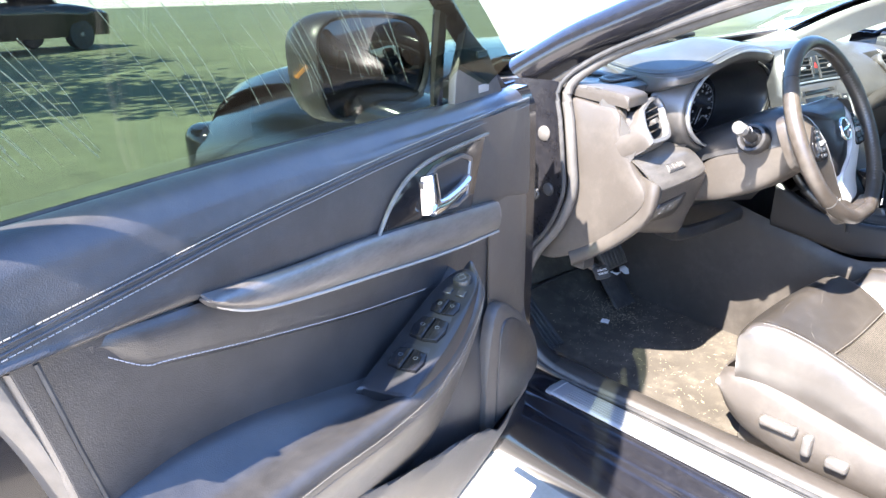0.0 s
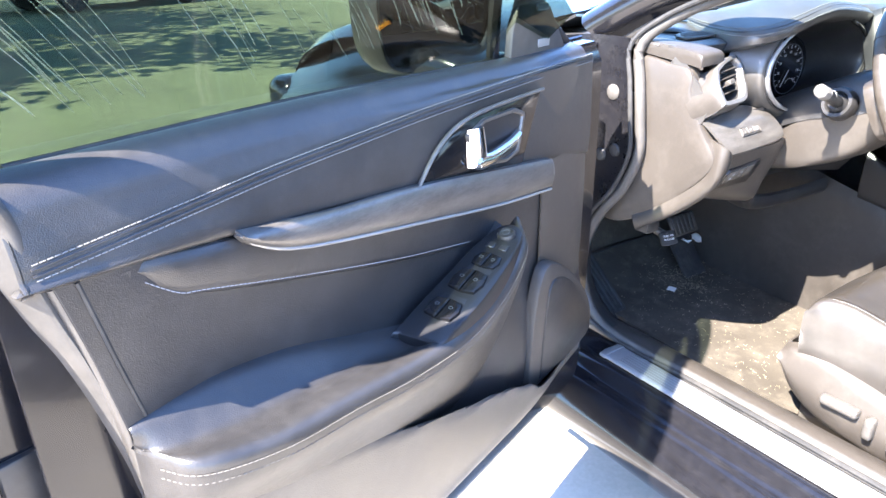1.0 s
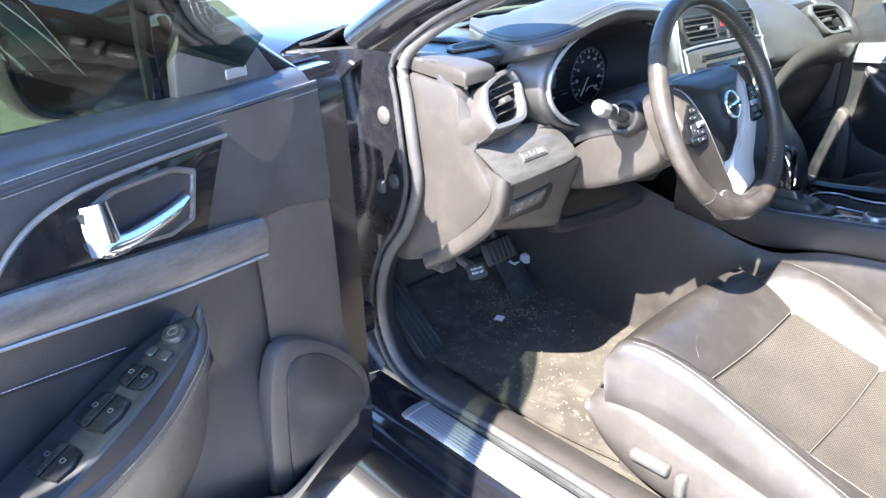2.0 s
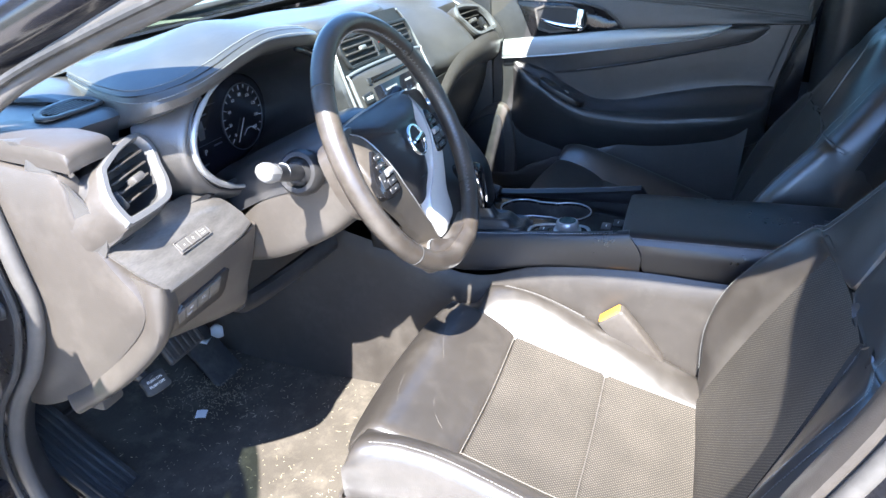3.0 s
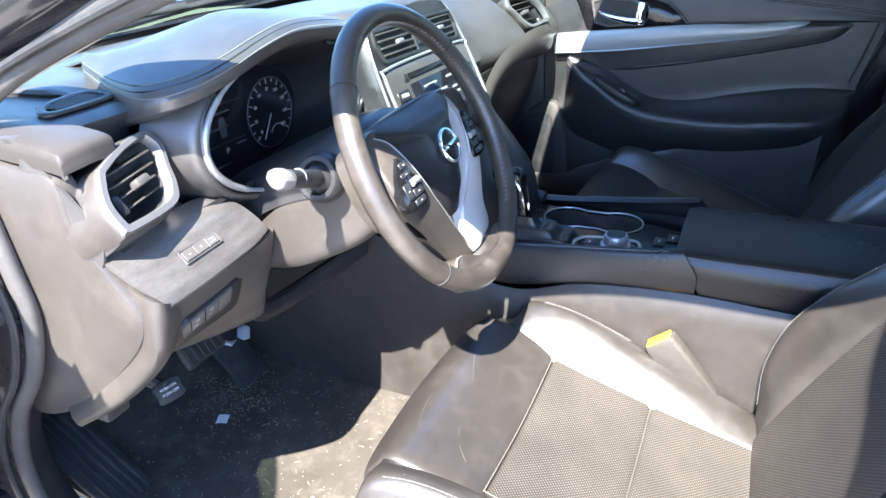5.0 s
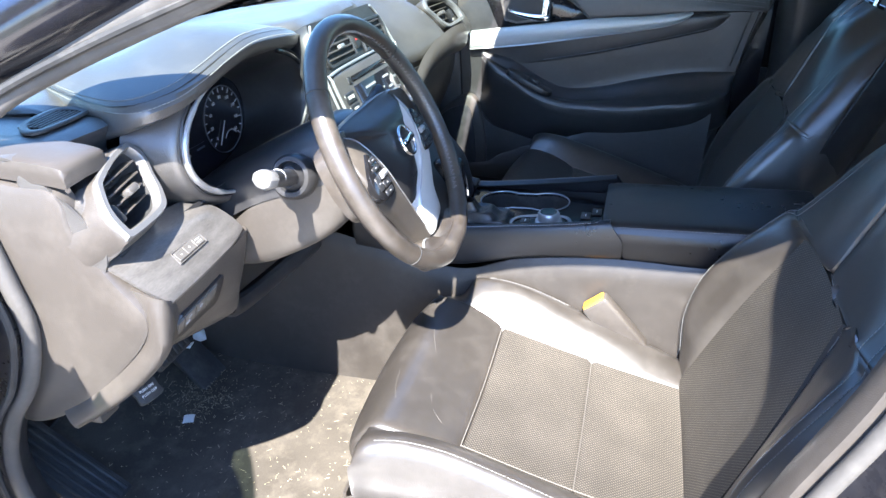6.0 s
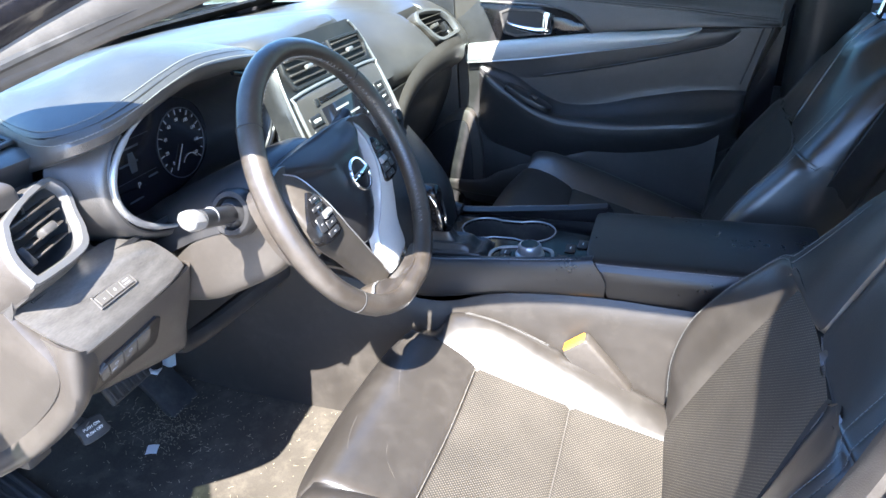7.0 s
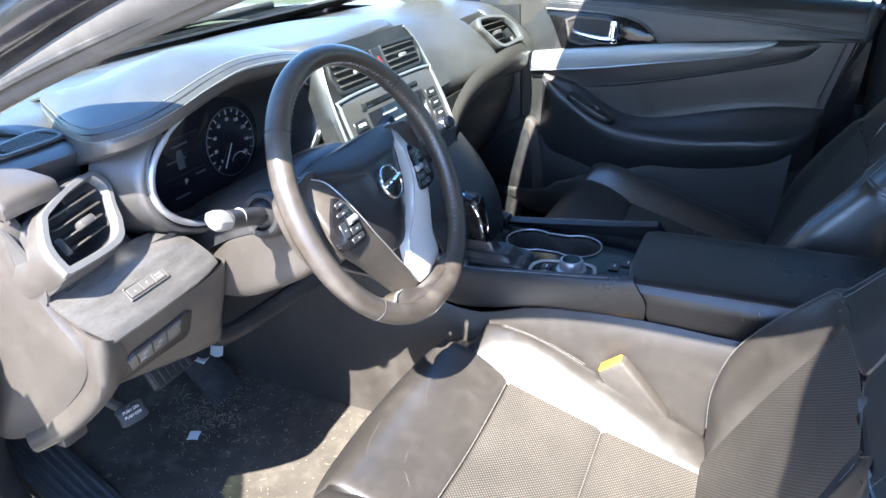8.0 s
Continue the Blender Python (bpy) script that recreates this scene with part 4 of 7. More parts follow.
part("armrest", loft([[(u, -0.012, zi + 0.006), (u, 0.004, zi), (u, w * 0.42, lerp(zi, zo, 0.5) - 0.012), (u, w * 0.8, zo - 0.001), (u, w * 0.97, zo - 0.006), (u, w, zo - 0.018),
                       (u, w * 0.94, zb), (u, w * 0.55, lerp(zb, zl, 0.55)), (u, 0.01, zl), (u, -0.012, zl - 0.005)] for u, zi, w, zo, zb, zl in ARM], 60, 50, thick=0.003), LEATHER, door, "padded black leather armrest")
edge = [(u, w + 0.001, zo - 0.016) for u, zi, w, zo, zb, zl in ARM]
part("arm_stitching", join(stitches(edge[1:], 0.0055, 0.004), stitches([(u, w - 0.001, z - 0.010) for u, w, z in edge[1:]], 0.0055, 0.003, 0.0005)), SEAM_GREY, door, "pale stitching along the armrest")
# switch panel on the armrest's front end
SWITCH = basis((0.565, 0.046, 0.772), (-0.21, 0.0, 0.062), (-0.035, -0.052, 0.012))
panel = part("switch_panel", plate([(-0.118, 0.030), (-0.110, 0.036), (0.05, 0.036), (0.118, 0.024), (0.128, 0.002), (0.10, -0.020), (0.0, -0.034), (-0.10, -0.032), (-0.112, -0.026)], 0.050, SWITCH @ pose(0, 0, -0.046), 0.005, smooth_to=60), SATIN_BLACK, door, "black window switch panel")
part("mirror_knob", lathe([(0.013, 0), (0.013, 0.005), (0.011, 0.008), (0.0095, 0.008), (0.009, 0.006), (0.003, 0.006)], SWITCH @ pose(0.100, 0.003, 0.003), 24), DARK_PLASTIC, panel, "round mirror adjuster")
part("mirror_mark", ring([(0.006, 0), (0, 0.006), (-0.006, 0), (0, -0.006)], [(0.005, 0), (0, 0.005), (-0.005, 0), (0, -0.005)], 0.0004, SWITCH @ pose(0.100, 0.003, 0.0112), 16, 0.0001), DIM_PRINT, panel)
for k in (-1, 1):
    part("fold_switch", box(-0.004, 0.008, k * 0.010 - 0.006, k * 0.010 + 0.006, 0, 0.004, 0.001, 1, SWITCH @ pose(0.072, 0.002, 0.003)), DARK_PLASTIC, panel)
for x0, x1, wide, hgt in ((0.028, 0.058, 0.020, 0.004), (-0.024, 0.018, 0.023, 0.006), (-0.078, -0.042, 0.023, 0.006)):
    for k in (-1, 1):
        sw = part("window_switch", plate([(x0, k * 0.0008), (x1, k * 0.0008), (x1 - 0.003, k * wide * 0.8), (lerp(x0, x1, 0.5), k * wide), (x0 + 0.003, k * wide * 0.85)][::k], hgt, SWITCH @ pose(0, 0, 0.003), 0.0022, dome=0.0012), PIANO, panel, "black rocker switch")
        part("switch_mark", ring([(-0.002, -0.002), (0.002, -0.002), (0.0026, 0.002), (-0.0026, 0.002)], [(-0.0015, -0.0015), (0.0015, -0.0015), (0.002, 0.0015), (-0.002, 0.0015)], 0.0003, SWITCH @ pose(lerp(x0, x1, 0.55), k * wide * 0.45, hgt + 0.0042, 0, 0, -90), 16, 0.0001), DIM_PRINT, sw)
    if x1 < 0.04:
        part("switch_dish", plate([(x1 + 0.001, -wide * 0.8), (x1 + 0.010, -wide * 0.7), (x1 + 0.010, wide * 0.7), (x1 + 0.001, wide * 0.8)], 0.0015, SWITCH @ pose(0, 0, 0.003), 0.0006), DARK_PLASTIC, panel)
# speaker and map pocket
part("speaker_cover", plate([(0.30, 0.685), (0.22, 0.655), (0.13, 0.57), (0.10, 0.50), (0.13, 0.465), (0.30, 0.458), (0.345, 0.475), (0.335, 0.60)], 0.022, DOOR_FACE, 0.012, smooth_to=48, dome=0.004), PLASTIC, door, "grey plastic speaker cover")
part("speaker_grille", plate([(0.285, 0.655), (0.22, 0.632), (0.15, 0.56), (0.125, 0.505), (0.15, 0.478), (0.30, 0.474), (0.315, 0.49), (0.305, 0.60)], 0.006, DOOR_FACE @ pose(0, 0, 0.021), 0.003, smooth_to=48), DARK_PLASTIC, door, "fine black speaker grille")
part("map_pocket", loft([[(u, 0.0, z1 - 0.10 * k), (u, 0.045 * k, z1 - 0.012), (u, 0.052 * k, z1), (u, 0.056 * k, z1 - 0.01), (u, 0.05 * k, min(0.48, z1 - 0.02)), (u, 0.03 * k, 0.435), (u, 0.0, 0.43)] for u, z1, k in ((0.13, 0.480, 0.3), (0.24, 0.475, 0.55), (0.335, 0.49, 0.9), (0.40, 0.525, 1), (0.46, 0.552, 1), (0.53, 0.575, 1), (0.64, 0.61, 1), (0.76, 0.655, 1), (0.90, 0.70, 1), (0.965, 0.70, 1))], 40, 40, thick=0.003), VINYL, door, "grained lower panel with the map pocket lip")

# window, frame and sail
glass = part("door_glass", loft([[(u, -0.064, z0), (u, -0.052, lerp(z0, z1, 0.4)), (u, 0.03 * (z1 - 1.0) / 0.37, z1)] for u, z0, z1 in ((0.23, 0.98, 1.08), (0.40, 0.98, 1.19), (0.60, 0.98, 1.29), (0.85, 0.98, 1.355), (1.06, 0.98, 1.365))], 20, 10, thick=0.004), DOOR_GLASS, door, "raised green-tinted glass with reflections laid on as pale streaks")
# Soft reflections in the glass, laid on as thin pale tubes.
rnd = random.Random(5)
for i in range(46):
    u, z = rnd.uniform(0.42, 1.0), rnd.uniform(1.055, 1.09)
    dz = rnd.uniform(0.03, 0.20)
    dx = dz * rnd.uniform(0.7, 1.0)
    part("streak", tube([(u, -0.0595, z), (u + dx * 0.45, -0.0545 + dz * 0.02, z + dz * 0.5), (u + dx, -0.051 + dz * 0.06, z + dz)], rnd.choice((0.00025, 0.0003, 0.0004, 0.0006)), 4, smooth_to=8), REFLECTION, glass, "pale streak of reflected light")
for k in range(9):
    part("mark_bar", box(1.031, 1.031 + (0.022, 0.016, 0.024, 0.02, 0.018, 0.024, 0.01, 0.016, 0.02)[k], -0.0625, -0.062, 1.040 + k * 0.0038, 1.0412 + k * 0.0038, 0), RUBBER, glass, "dark printed bar")
part("window_frame", tube([(0.10, -0.06, 1.0), (0.20, -0.055, 1.06), (0.36, -0.045, 1.17), (0.56, -0.015, 1.285), (0.80, 0.02, 1.35), (1.075, 0.03, 1.365), (1.090, -0.03, 1.15), (1.085, -0.06, 1.0)], 0.015, 10, smooth_to=60), JAMB_PAINT, door, "black window frame")
sail = part("sail_panel", plate([(0.16, 1.012), (0.34, 1.016), (0.335, 1.06), (0.30, 1.13), (0.22, 1.085)], 0.012, basis((0, -0.045, 0), (1, 0, 0), (0, 0, 1)) @ Matrix.Diagonal((1, 1, -1, 1)), 0.005), PLASTIC, door, "grey mirror corner cover")
part("badge", box(0.225, 0.262, -0.033, -0.0315, 1.028, 1.040, 0.001, 1), SATIN, sail, "small bright maker's plate")
part("tweeter_slot", box(0.235, 0.27, -0.033, -0.0315, 1.082, 1.092, 0.003, 1), GREY_PRINT, sail)
part("divider", tube([(0.345, -0.062, 1.01), (0.350, -0.057, 1.08), (0.352, -0.048, 1.165)], 0.010, 8), PAINT, door, "black window divider")
part("belt_seal", tube([(u, -0.060, along(BELT, u) + 0.003) for u in us[:-1] + [1.03]], 0.005, 8, smooth_to=30), RUBBER, door)

# outside mirror on the door
mirror = thing("side_mirror", "black door mirror seen through the glass", "mirror", (-0.86, 0.33, 0), 200)
MF = basis((0.285, -0.205, 1.066), (-0.971, 0.226, 0), (0.0, 0.0, 1))
FACE_LINE = [(-0.118, 0.02), (-0.10, -0.062), (-0.02, -0.078), (0.08, -0.066), (0.118, -0.02), (0.112, 0.045), (0.06, 0.072), (-0.06, 0.078), (-0.108, 0.062)]
part("housing", loft([[tuple(MF @ Vector((a * k, b * k, h))) for a, b in FACE_LINE] for k, h in ((0.97, -0.002), (1.04, 0.004), (1.10, -0.014), (1.08, -0.05), (0.86, -0.10), (0.4, -0.125), (0.02, -0.128))], 24, 50, closed=True), SATIN_BLACK, mirror, "black mirror housing")
part("mirror_glass", plate([(a * 0.965, b * 0.965) for a, b in FACE_LINE], 0.003, MF @ pose(0, 0, -0.006), 0.001, smooth_to=50), MIRROR, mirror, "mirror glass, darkened for the dark cabin it reflects")
part("foot", loft([[(0.20, -0.10, 1.0), (0.32, -0.10, 1.0), (0.32, -0.10, 0.955), (0.20, -0.10, 0.955)], [(0.22, -0.17, 1.02), (0.33, -0.17, 1.02), (0.33, -0.17, 0.97), (0.22, -0.17, 0.97)], [(0.22, -0.25, 1.02), (0.33, -0.25, 1.02), (0.33, -0.25, 0.985), (0.22, -0.25, 0.985)]], 10, 24, closed=True, caps=True), PAINT, mirror)


# ---- dashboard ----
dash = thing("dashboard", "charcoal dashboard of a sedan with stitched leather instrument hood", "dashboard", (0, 0, 0))


def skin(x, rows):
    return [(x, y, z) for y, z in rows]


LEFT = [(0.80, 0.965), (0.60, 0.985), (0.45, 0.990), (0.36, 0.990), (0.315, 0.985), (0.285, 0.955), (0.25, 0.915), (0.235, 0.88), (0.245, 0.855)]
NICHE = [(0.84, 0.965), (0.62, 0.995), (0.50, 1.0), (0.44, 1.0), (0.40, 0.985), (0.385, 0.95), (0.38, 0.90), (0.375, 0.85), (0.37, 0.82)]
STACK = [(0.88, 0.96), (0.62, 1.0), (0.42, 1.025), (0.30, 1.032), (0.262, 1.026), (0.250, 0.995), (0.228, 0.94), (0.205, 0.875), (0.195, 0.85)]
RIGHT = [(0.87, 0.96), (0.62, 0.998), (0.44, 1.005), (0.33, 0.995), (0.275, 0.965), (0.24, 0.935), (0.215, 0.90), (0.20, 0.875), (0.21, 0.85)]
FAR = [(0.80, 0.96), (0.58, 0.985), (0.40, 0.995), (0.28, 0.985), (0.22, 0.96), (0.185, 0.93), (0.16, 0.90), (0.15, 0.875), (0.17, 0.85)]
WELL = LEFT[:5] + [(0.335, 0.955), (0.315, 0.915), (0.295, 0.88), (0.25, 0.855)]
DENT = FAR[:4] + [(0.26, 0.965), (0.265, 0.935), (0.245, 0.905), (0.19, 0.875), (0.175, 0.85)]
part("top_pad", loft([skin(-0.725, LEFT), skin(-0.72, WELL), skin(-0.65, WELL), skin(-0.578, WELL), skin(-0.572, NICHE), skin(-0.45, NICHE), skin(-0.30, NICHE), skin(-0.20, NICHE), skin(-0.18, STACK), skin(-0.02, STACK), skin(0.13, STACK),
                      skin(0.175, RIGHT), skin(0.30, RIGHT), skin(0.45, FAR), skin(0.465, DENT), skin(0.595, DENT), skin(0.61, FAR), skin(0.69, FAR)], 130, 50, thick=0.004), VINYL, dash, "grained charcoal dashboard top")
part("under_panel", loft([[(x, 0.24, 0.865), (x, 0.30, 0.84), (x, 0.45, 0.80), (x, 0.80, 0.78)] for x in (-0.70, -0.3, 0.12)], 8, 14, thick=0.006), DARK_PLASTIC, dash, "black underside")
# instrument hood
EDGE = [(-0.507, 0.468, 1.014), (-0.567, 0.35, 1.006), (-0.596, 0.262, 1.008), (-0.56, 0.222, 1.016), (-0.505, 0.212, 1.027), (-0.44, 0.208, 1.042), (-0.375, 0.208, 1.050), (-0.30, 0.212, 1.045), (-0.23, 0.218, 1.034), (-0.17, 0.245, 1.018), (-0.15, 0.32, 1.008)]
CREST = [(-0.47, 0.50, 1.020), (-0.47, 0.45, 1.030), (-0.46, 0.42, 1.036), (-0.44, 0.40, 1.042), (-0.42, 0.39, 1.048), (-0.39, 0.38, 1.055), (-0.36, 0.38, 1.060), (-0.31, 0.38, 1.057), (-0.27, 0.39, 1.048), (-0.235, 0.41, 1.035), (-0.22, 0.43, 1.022)]
rows = []
for e, c in zip(EDGE, CREST):
    e, c = Vector(e), Vector(c)
    rows.append([e + Vector((0.02 * (c.x > e.x) - 0.01, 0.075, -0.045)), e + Vector((0, 0.012, -0.024)), e + Vector((0, 0.002, -0.012)), e + Vector((0, 0.001, -0.003)), e.lerp(c, 0.1) + Vector((0, 0, 0.006)), e.lerp(c, 0.45) + Vector((0, 0, 0.012)), e.lerp(c, 0.8) + Vector((0, 0, 0.010)), c, c + Vector((0.02, 0.12, -0.03))])
hood = part("instrument_hood", loft(rows, 70, 36, thick=0.003), VINYL, dash, "padded hood over the instruments")
part("hood_stitching", join(stitches([r[4] + Vector((0, -0.0004, 0.0012)) for r in rows], 0.006, 0.0045, 0.0007), stitches([r[3] + Vector((0, -0.0014, 0.0004)) for r in rows], 0.006, 0.0045, 0.0007)), THREAD, hood, "pale double stitching")
part("hood_welt", tube([r[3].lerp(r[4], 0.5) + Vector((0, -0.0004, 0.001)) for r in rows], 0.0016, 6, smooth_to=60), LEATHER, hood)
# instrument binnacle: a cone behind a silver half ring
def oval(cx, cz, a, b, y, n=12, p=0.85):
    return [(cx + a * math.copysign(abs(math.cos(t)) ** p, math.cos(t)), y, cz + b * math.copysign(abs(math.sin(t)) ** p, math.sin(t))) for t in (math.tau * i / n for i in range(n))]


part("binnacle", loft([oval(-0.375, 0.934, 0.192, 0.096, 0.228), oval(-0.375, 0.933, 0.184, 0.090, 0.24), oval(-0.37, 0.925, 0.17, 0.080, 0.29), oval(-0.365, 0.905, 0.16, 0.082, 0.352)], 12, 60, closed=True, thick=0.003), DARK_PLASTIC, dash, "black instrument binnacle")
arc = [(-0.375 + 0.188 * math.cos(t), 0.224, 0.934 + 0.094 * math.sin(t)) for t in (radians(112 + i * 12) for i in range(13))]
flange = []
for i in range(10):
    t = radians(140 + i * 16)
    k = 1.0 - 0.5 * (i == 0)
    c, s = math.cos(t), math.sin(t)
    flange.append([(-0.375 + 0.187 * c, 0.232, 0.934 + 0.092 * s), (-0.375 + 0.194 * c, 0.229, 0.934 + 0.099 * s), (-0.375 + (0.199 + 0.004 * k) * c, 0.240, 0.934 + (0.101 + 0.010 * k) * s), (-0.375 + (0.204 + 0.012 * k) * c, 0.30, 0.934 + (0.102 + 0.024 * k) * s)])
part("cluster_surround", loft(flange, 50, 16, thick=0.003), VINYL, dash, "charcoal surround of the instruments")
part("bezel", tube(arc, [0.0015, 0.003, 0.0042, 0.0048, 0.0048, 0.0042, 0.003, 0.0015], 12, smooth_to=40), SATIN, dash, "satin silver bezel")
arc = [(-0.375 + 0.188 * math.cos(t), 0.226, 0.934 + 0.094 * math.sin(t)) for t in (radians(-60 + i * 12) for i in range(11))]
part("bezel", tube(arc, 0.004, 8, smooth_to=40), PIANO, dash, "gloss black bezel")
cluster = part("instrument_panel", plate([(x, z) for x, y, z in oval(-0.365, 0.905, 0.162, 0.084, 0, 40)], 0.004, basis((0, 0.356, 0), (1, 0, 0), (0, 0, 1)), 0), SCREEN, dash, "dark instrument panel with a lit speedometer")
FACE = basis((-0.278, 0.351, 0.900), (1, 0, 0), (0, 0, 1))
circle = lambda r, n=40: [(r * math.cos(math.tau * i / n), r * math.sin(math.tau * i / n)) for i in range(n)]
part("dial_ring", ring(circle(0.057), circle(0.0555), 0.0015, FACE, 60, 0.0004), DIM_PRINT, cluster)
for i in range(17):
    a = radians(222 - i * 264 / 16)
    l = 0.008 if i % 2 == 0 else 0.005
    part("tick", box(0.054 - l, 0.054, -0.0006, 0.0006, 0, 0.001, 0, 1, FACE @ pose(0, 0, 0, 0, 0, math.degrees(a))), LAMP_ON, cluster)
    if i % 2 == 0:
        text(str(i * 10), 0.0078, FACE @ pose(0.038 * math.cos(a), 0.038 * math.sin(a), 0.0005), LAMP_ON, cluster, "numeral")
part("needle", box(0.002, 0.046, -0.0008, 0.0008, 0.002, 0.0035, 0.0004, 1, FACE @ pose(0, 0, 0, 0, 0, 236)), LAMP_ON, cluster, "white needle")
part("fuel_arc", tube([(0.012 + 0.02 * math.cos(a), -0.042 + 0.02 * math.sin(a), 0.001) for a in (radians(30 + 12 * i) for i in range(11))], 0.0006, 4), LAMP_ON, cluster).data.transform(FACE)
text("P", 0.013, FACE @ pose(-0.112, -0.030, 0.001), LAMP_ON, cluster, "gear_letter")
for x, z, w in ((-0.15, 0.046, 0.016), (-0.128, 0.028, 0.034), (-0.142, 0.006, 0.04), (-0.09, -0.026, 0.022), (-0.14, -0.05, 0.03)):
    part("display_bar", box(x, x + w, z, z + 0.0028, 0.0005, 0.001, 0, 1, FACE), DIM_PRINT, cluster)
part("display_line", box(-0.155, -0.068, 0.041, 0.0415, 0.0005, 0.001, 0, 1, FACE), DIM_PRINT, cluster)
part("display_line", box(-0.155, -0.068, -0.017, -0.0165, 0.0005, 0.001, 0, 1, FACE), DIM_PRINT, cluster)
part("car_symbol", plate([(-0.120, -0.008), (-0.108, -0.008), (-0.106, 0.008), (-0.109, 0.022), (-0.119, 0.022), (-0.122, 0.008)], 0.001, FACE, 0.0003), DIM_PRINT, cluster, "small outline of a car")
part("rev_arc", tube([(-0.226 + 0.055 * math.cos(a), 0.0 + 0.055 * math.sin(a), 0.001) for a in (radians(-40 + 8 * i) for i in range(11))], 0.0012, 4), GREY_PRINT, cluster).data.transform(FACE)
for i in range(6):
    a = radians(-35 + 14 * i)
    part("tick", box(0.046, 0.053, -0.0006, 0.0006, 0, 0.001, 0, 1, FACE @ pose(-0.226, 0, 0, 0, 0, math.degrees(a))), LAMP_ON, cluster)

# driver's end: side cover, upper cover, air vent
SIDE = basis((-0.705, 0, 0), (0, 1, 0), (0, 0, 1)) @ Matrix.Diagonal((1, 1, -1, 1))
part("end_cover", plate([(0.405, 0.966), (0.33, 0.962), (0.278, 0.952), (0.268, 0.90), (0.235, 0.845), (0.203, 0.800), (0.215, 0.762), (0.27, 0.705), (0.35, 0.640), (0.44, 0.600), (0.48, 0.62), (0.44, 0.72), (0.405, 0.80), (0.405, 0.90)], 0.026, SIDE, 0.012, smooth_to=90, dome=0.004), PLASTIC, dash, "grey plastic dashboard end cover")
part("upper_cover", loft([[(-0.726, y0, z0), (-0.728, y0, z1 - 0.004), (-0.724, y0, z1), (-0.724, y0, z1), (-0.69, y0, z1 + 0.002), (-0.655, y0 + 0.004, z1), (-0.655, y0 + 0.004, z1), (-0.650, y0 + 0.008, z0 - 0.02)] for y0, z0, z1 in ((0.405, 0.974, 0.996), (0.35, 0.968, 0.994), (0.29, 0.962, 0.988), (0.262, 0.958, 0.982), (0.258, 0.957, 0.968), (0.258, 0.956, 0.960))], 20, 24, thick=0.003), PLASTIC, dash, "grey corner cover")
DEFROST = basis((-0.605, 0.374, 0.9965), (1, 0.12, 0), (-0.2, 1, 0.02))
frost = part("side_defroster", ring([(-0.05, -0.022), (0.035, -0.028), (0.055, 0.0), (0.045, 0.03), (-0.02, 0.028), (-0.055, 0.0)], [(-0.038, -0.016), (0.028, -0.02), (0.042, 0.0), (0.036, 0.02), (-0.016, 0.019), (-0.042, 0.0)], 0.004, DEFROST), PLASTIC, dash, "small window defroster grille")
for i in range(6):
    y = -0.016 + i * 0.007
    part("slat", box(-0.036, 0.036, y, y + 0.003, 0.0005, 0.003, 0.0005, 1, DEFROST), PLASTIC, frost)
part("grille_well", plate([(-0.04, -0.018), (0.03, -0.022), (0.045, 0.0), (0.038, 0.022), (-0.018, 0.021), (-0.045, 0.0)], 0.0008, DEFROST, smooth_to=30), PIANO, frost)


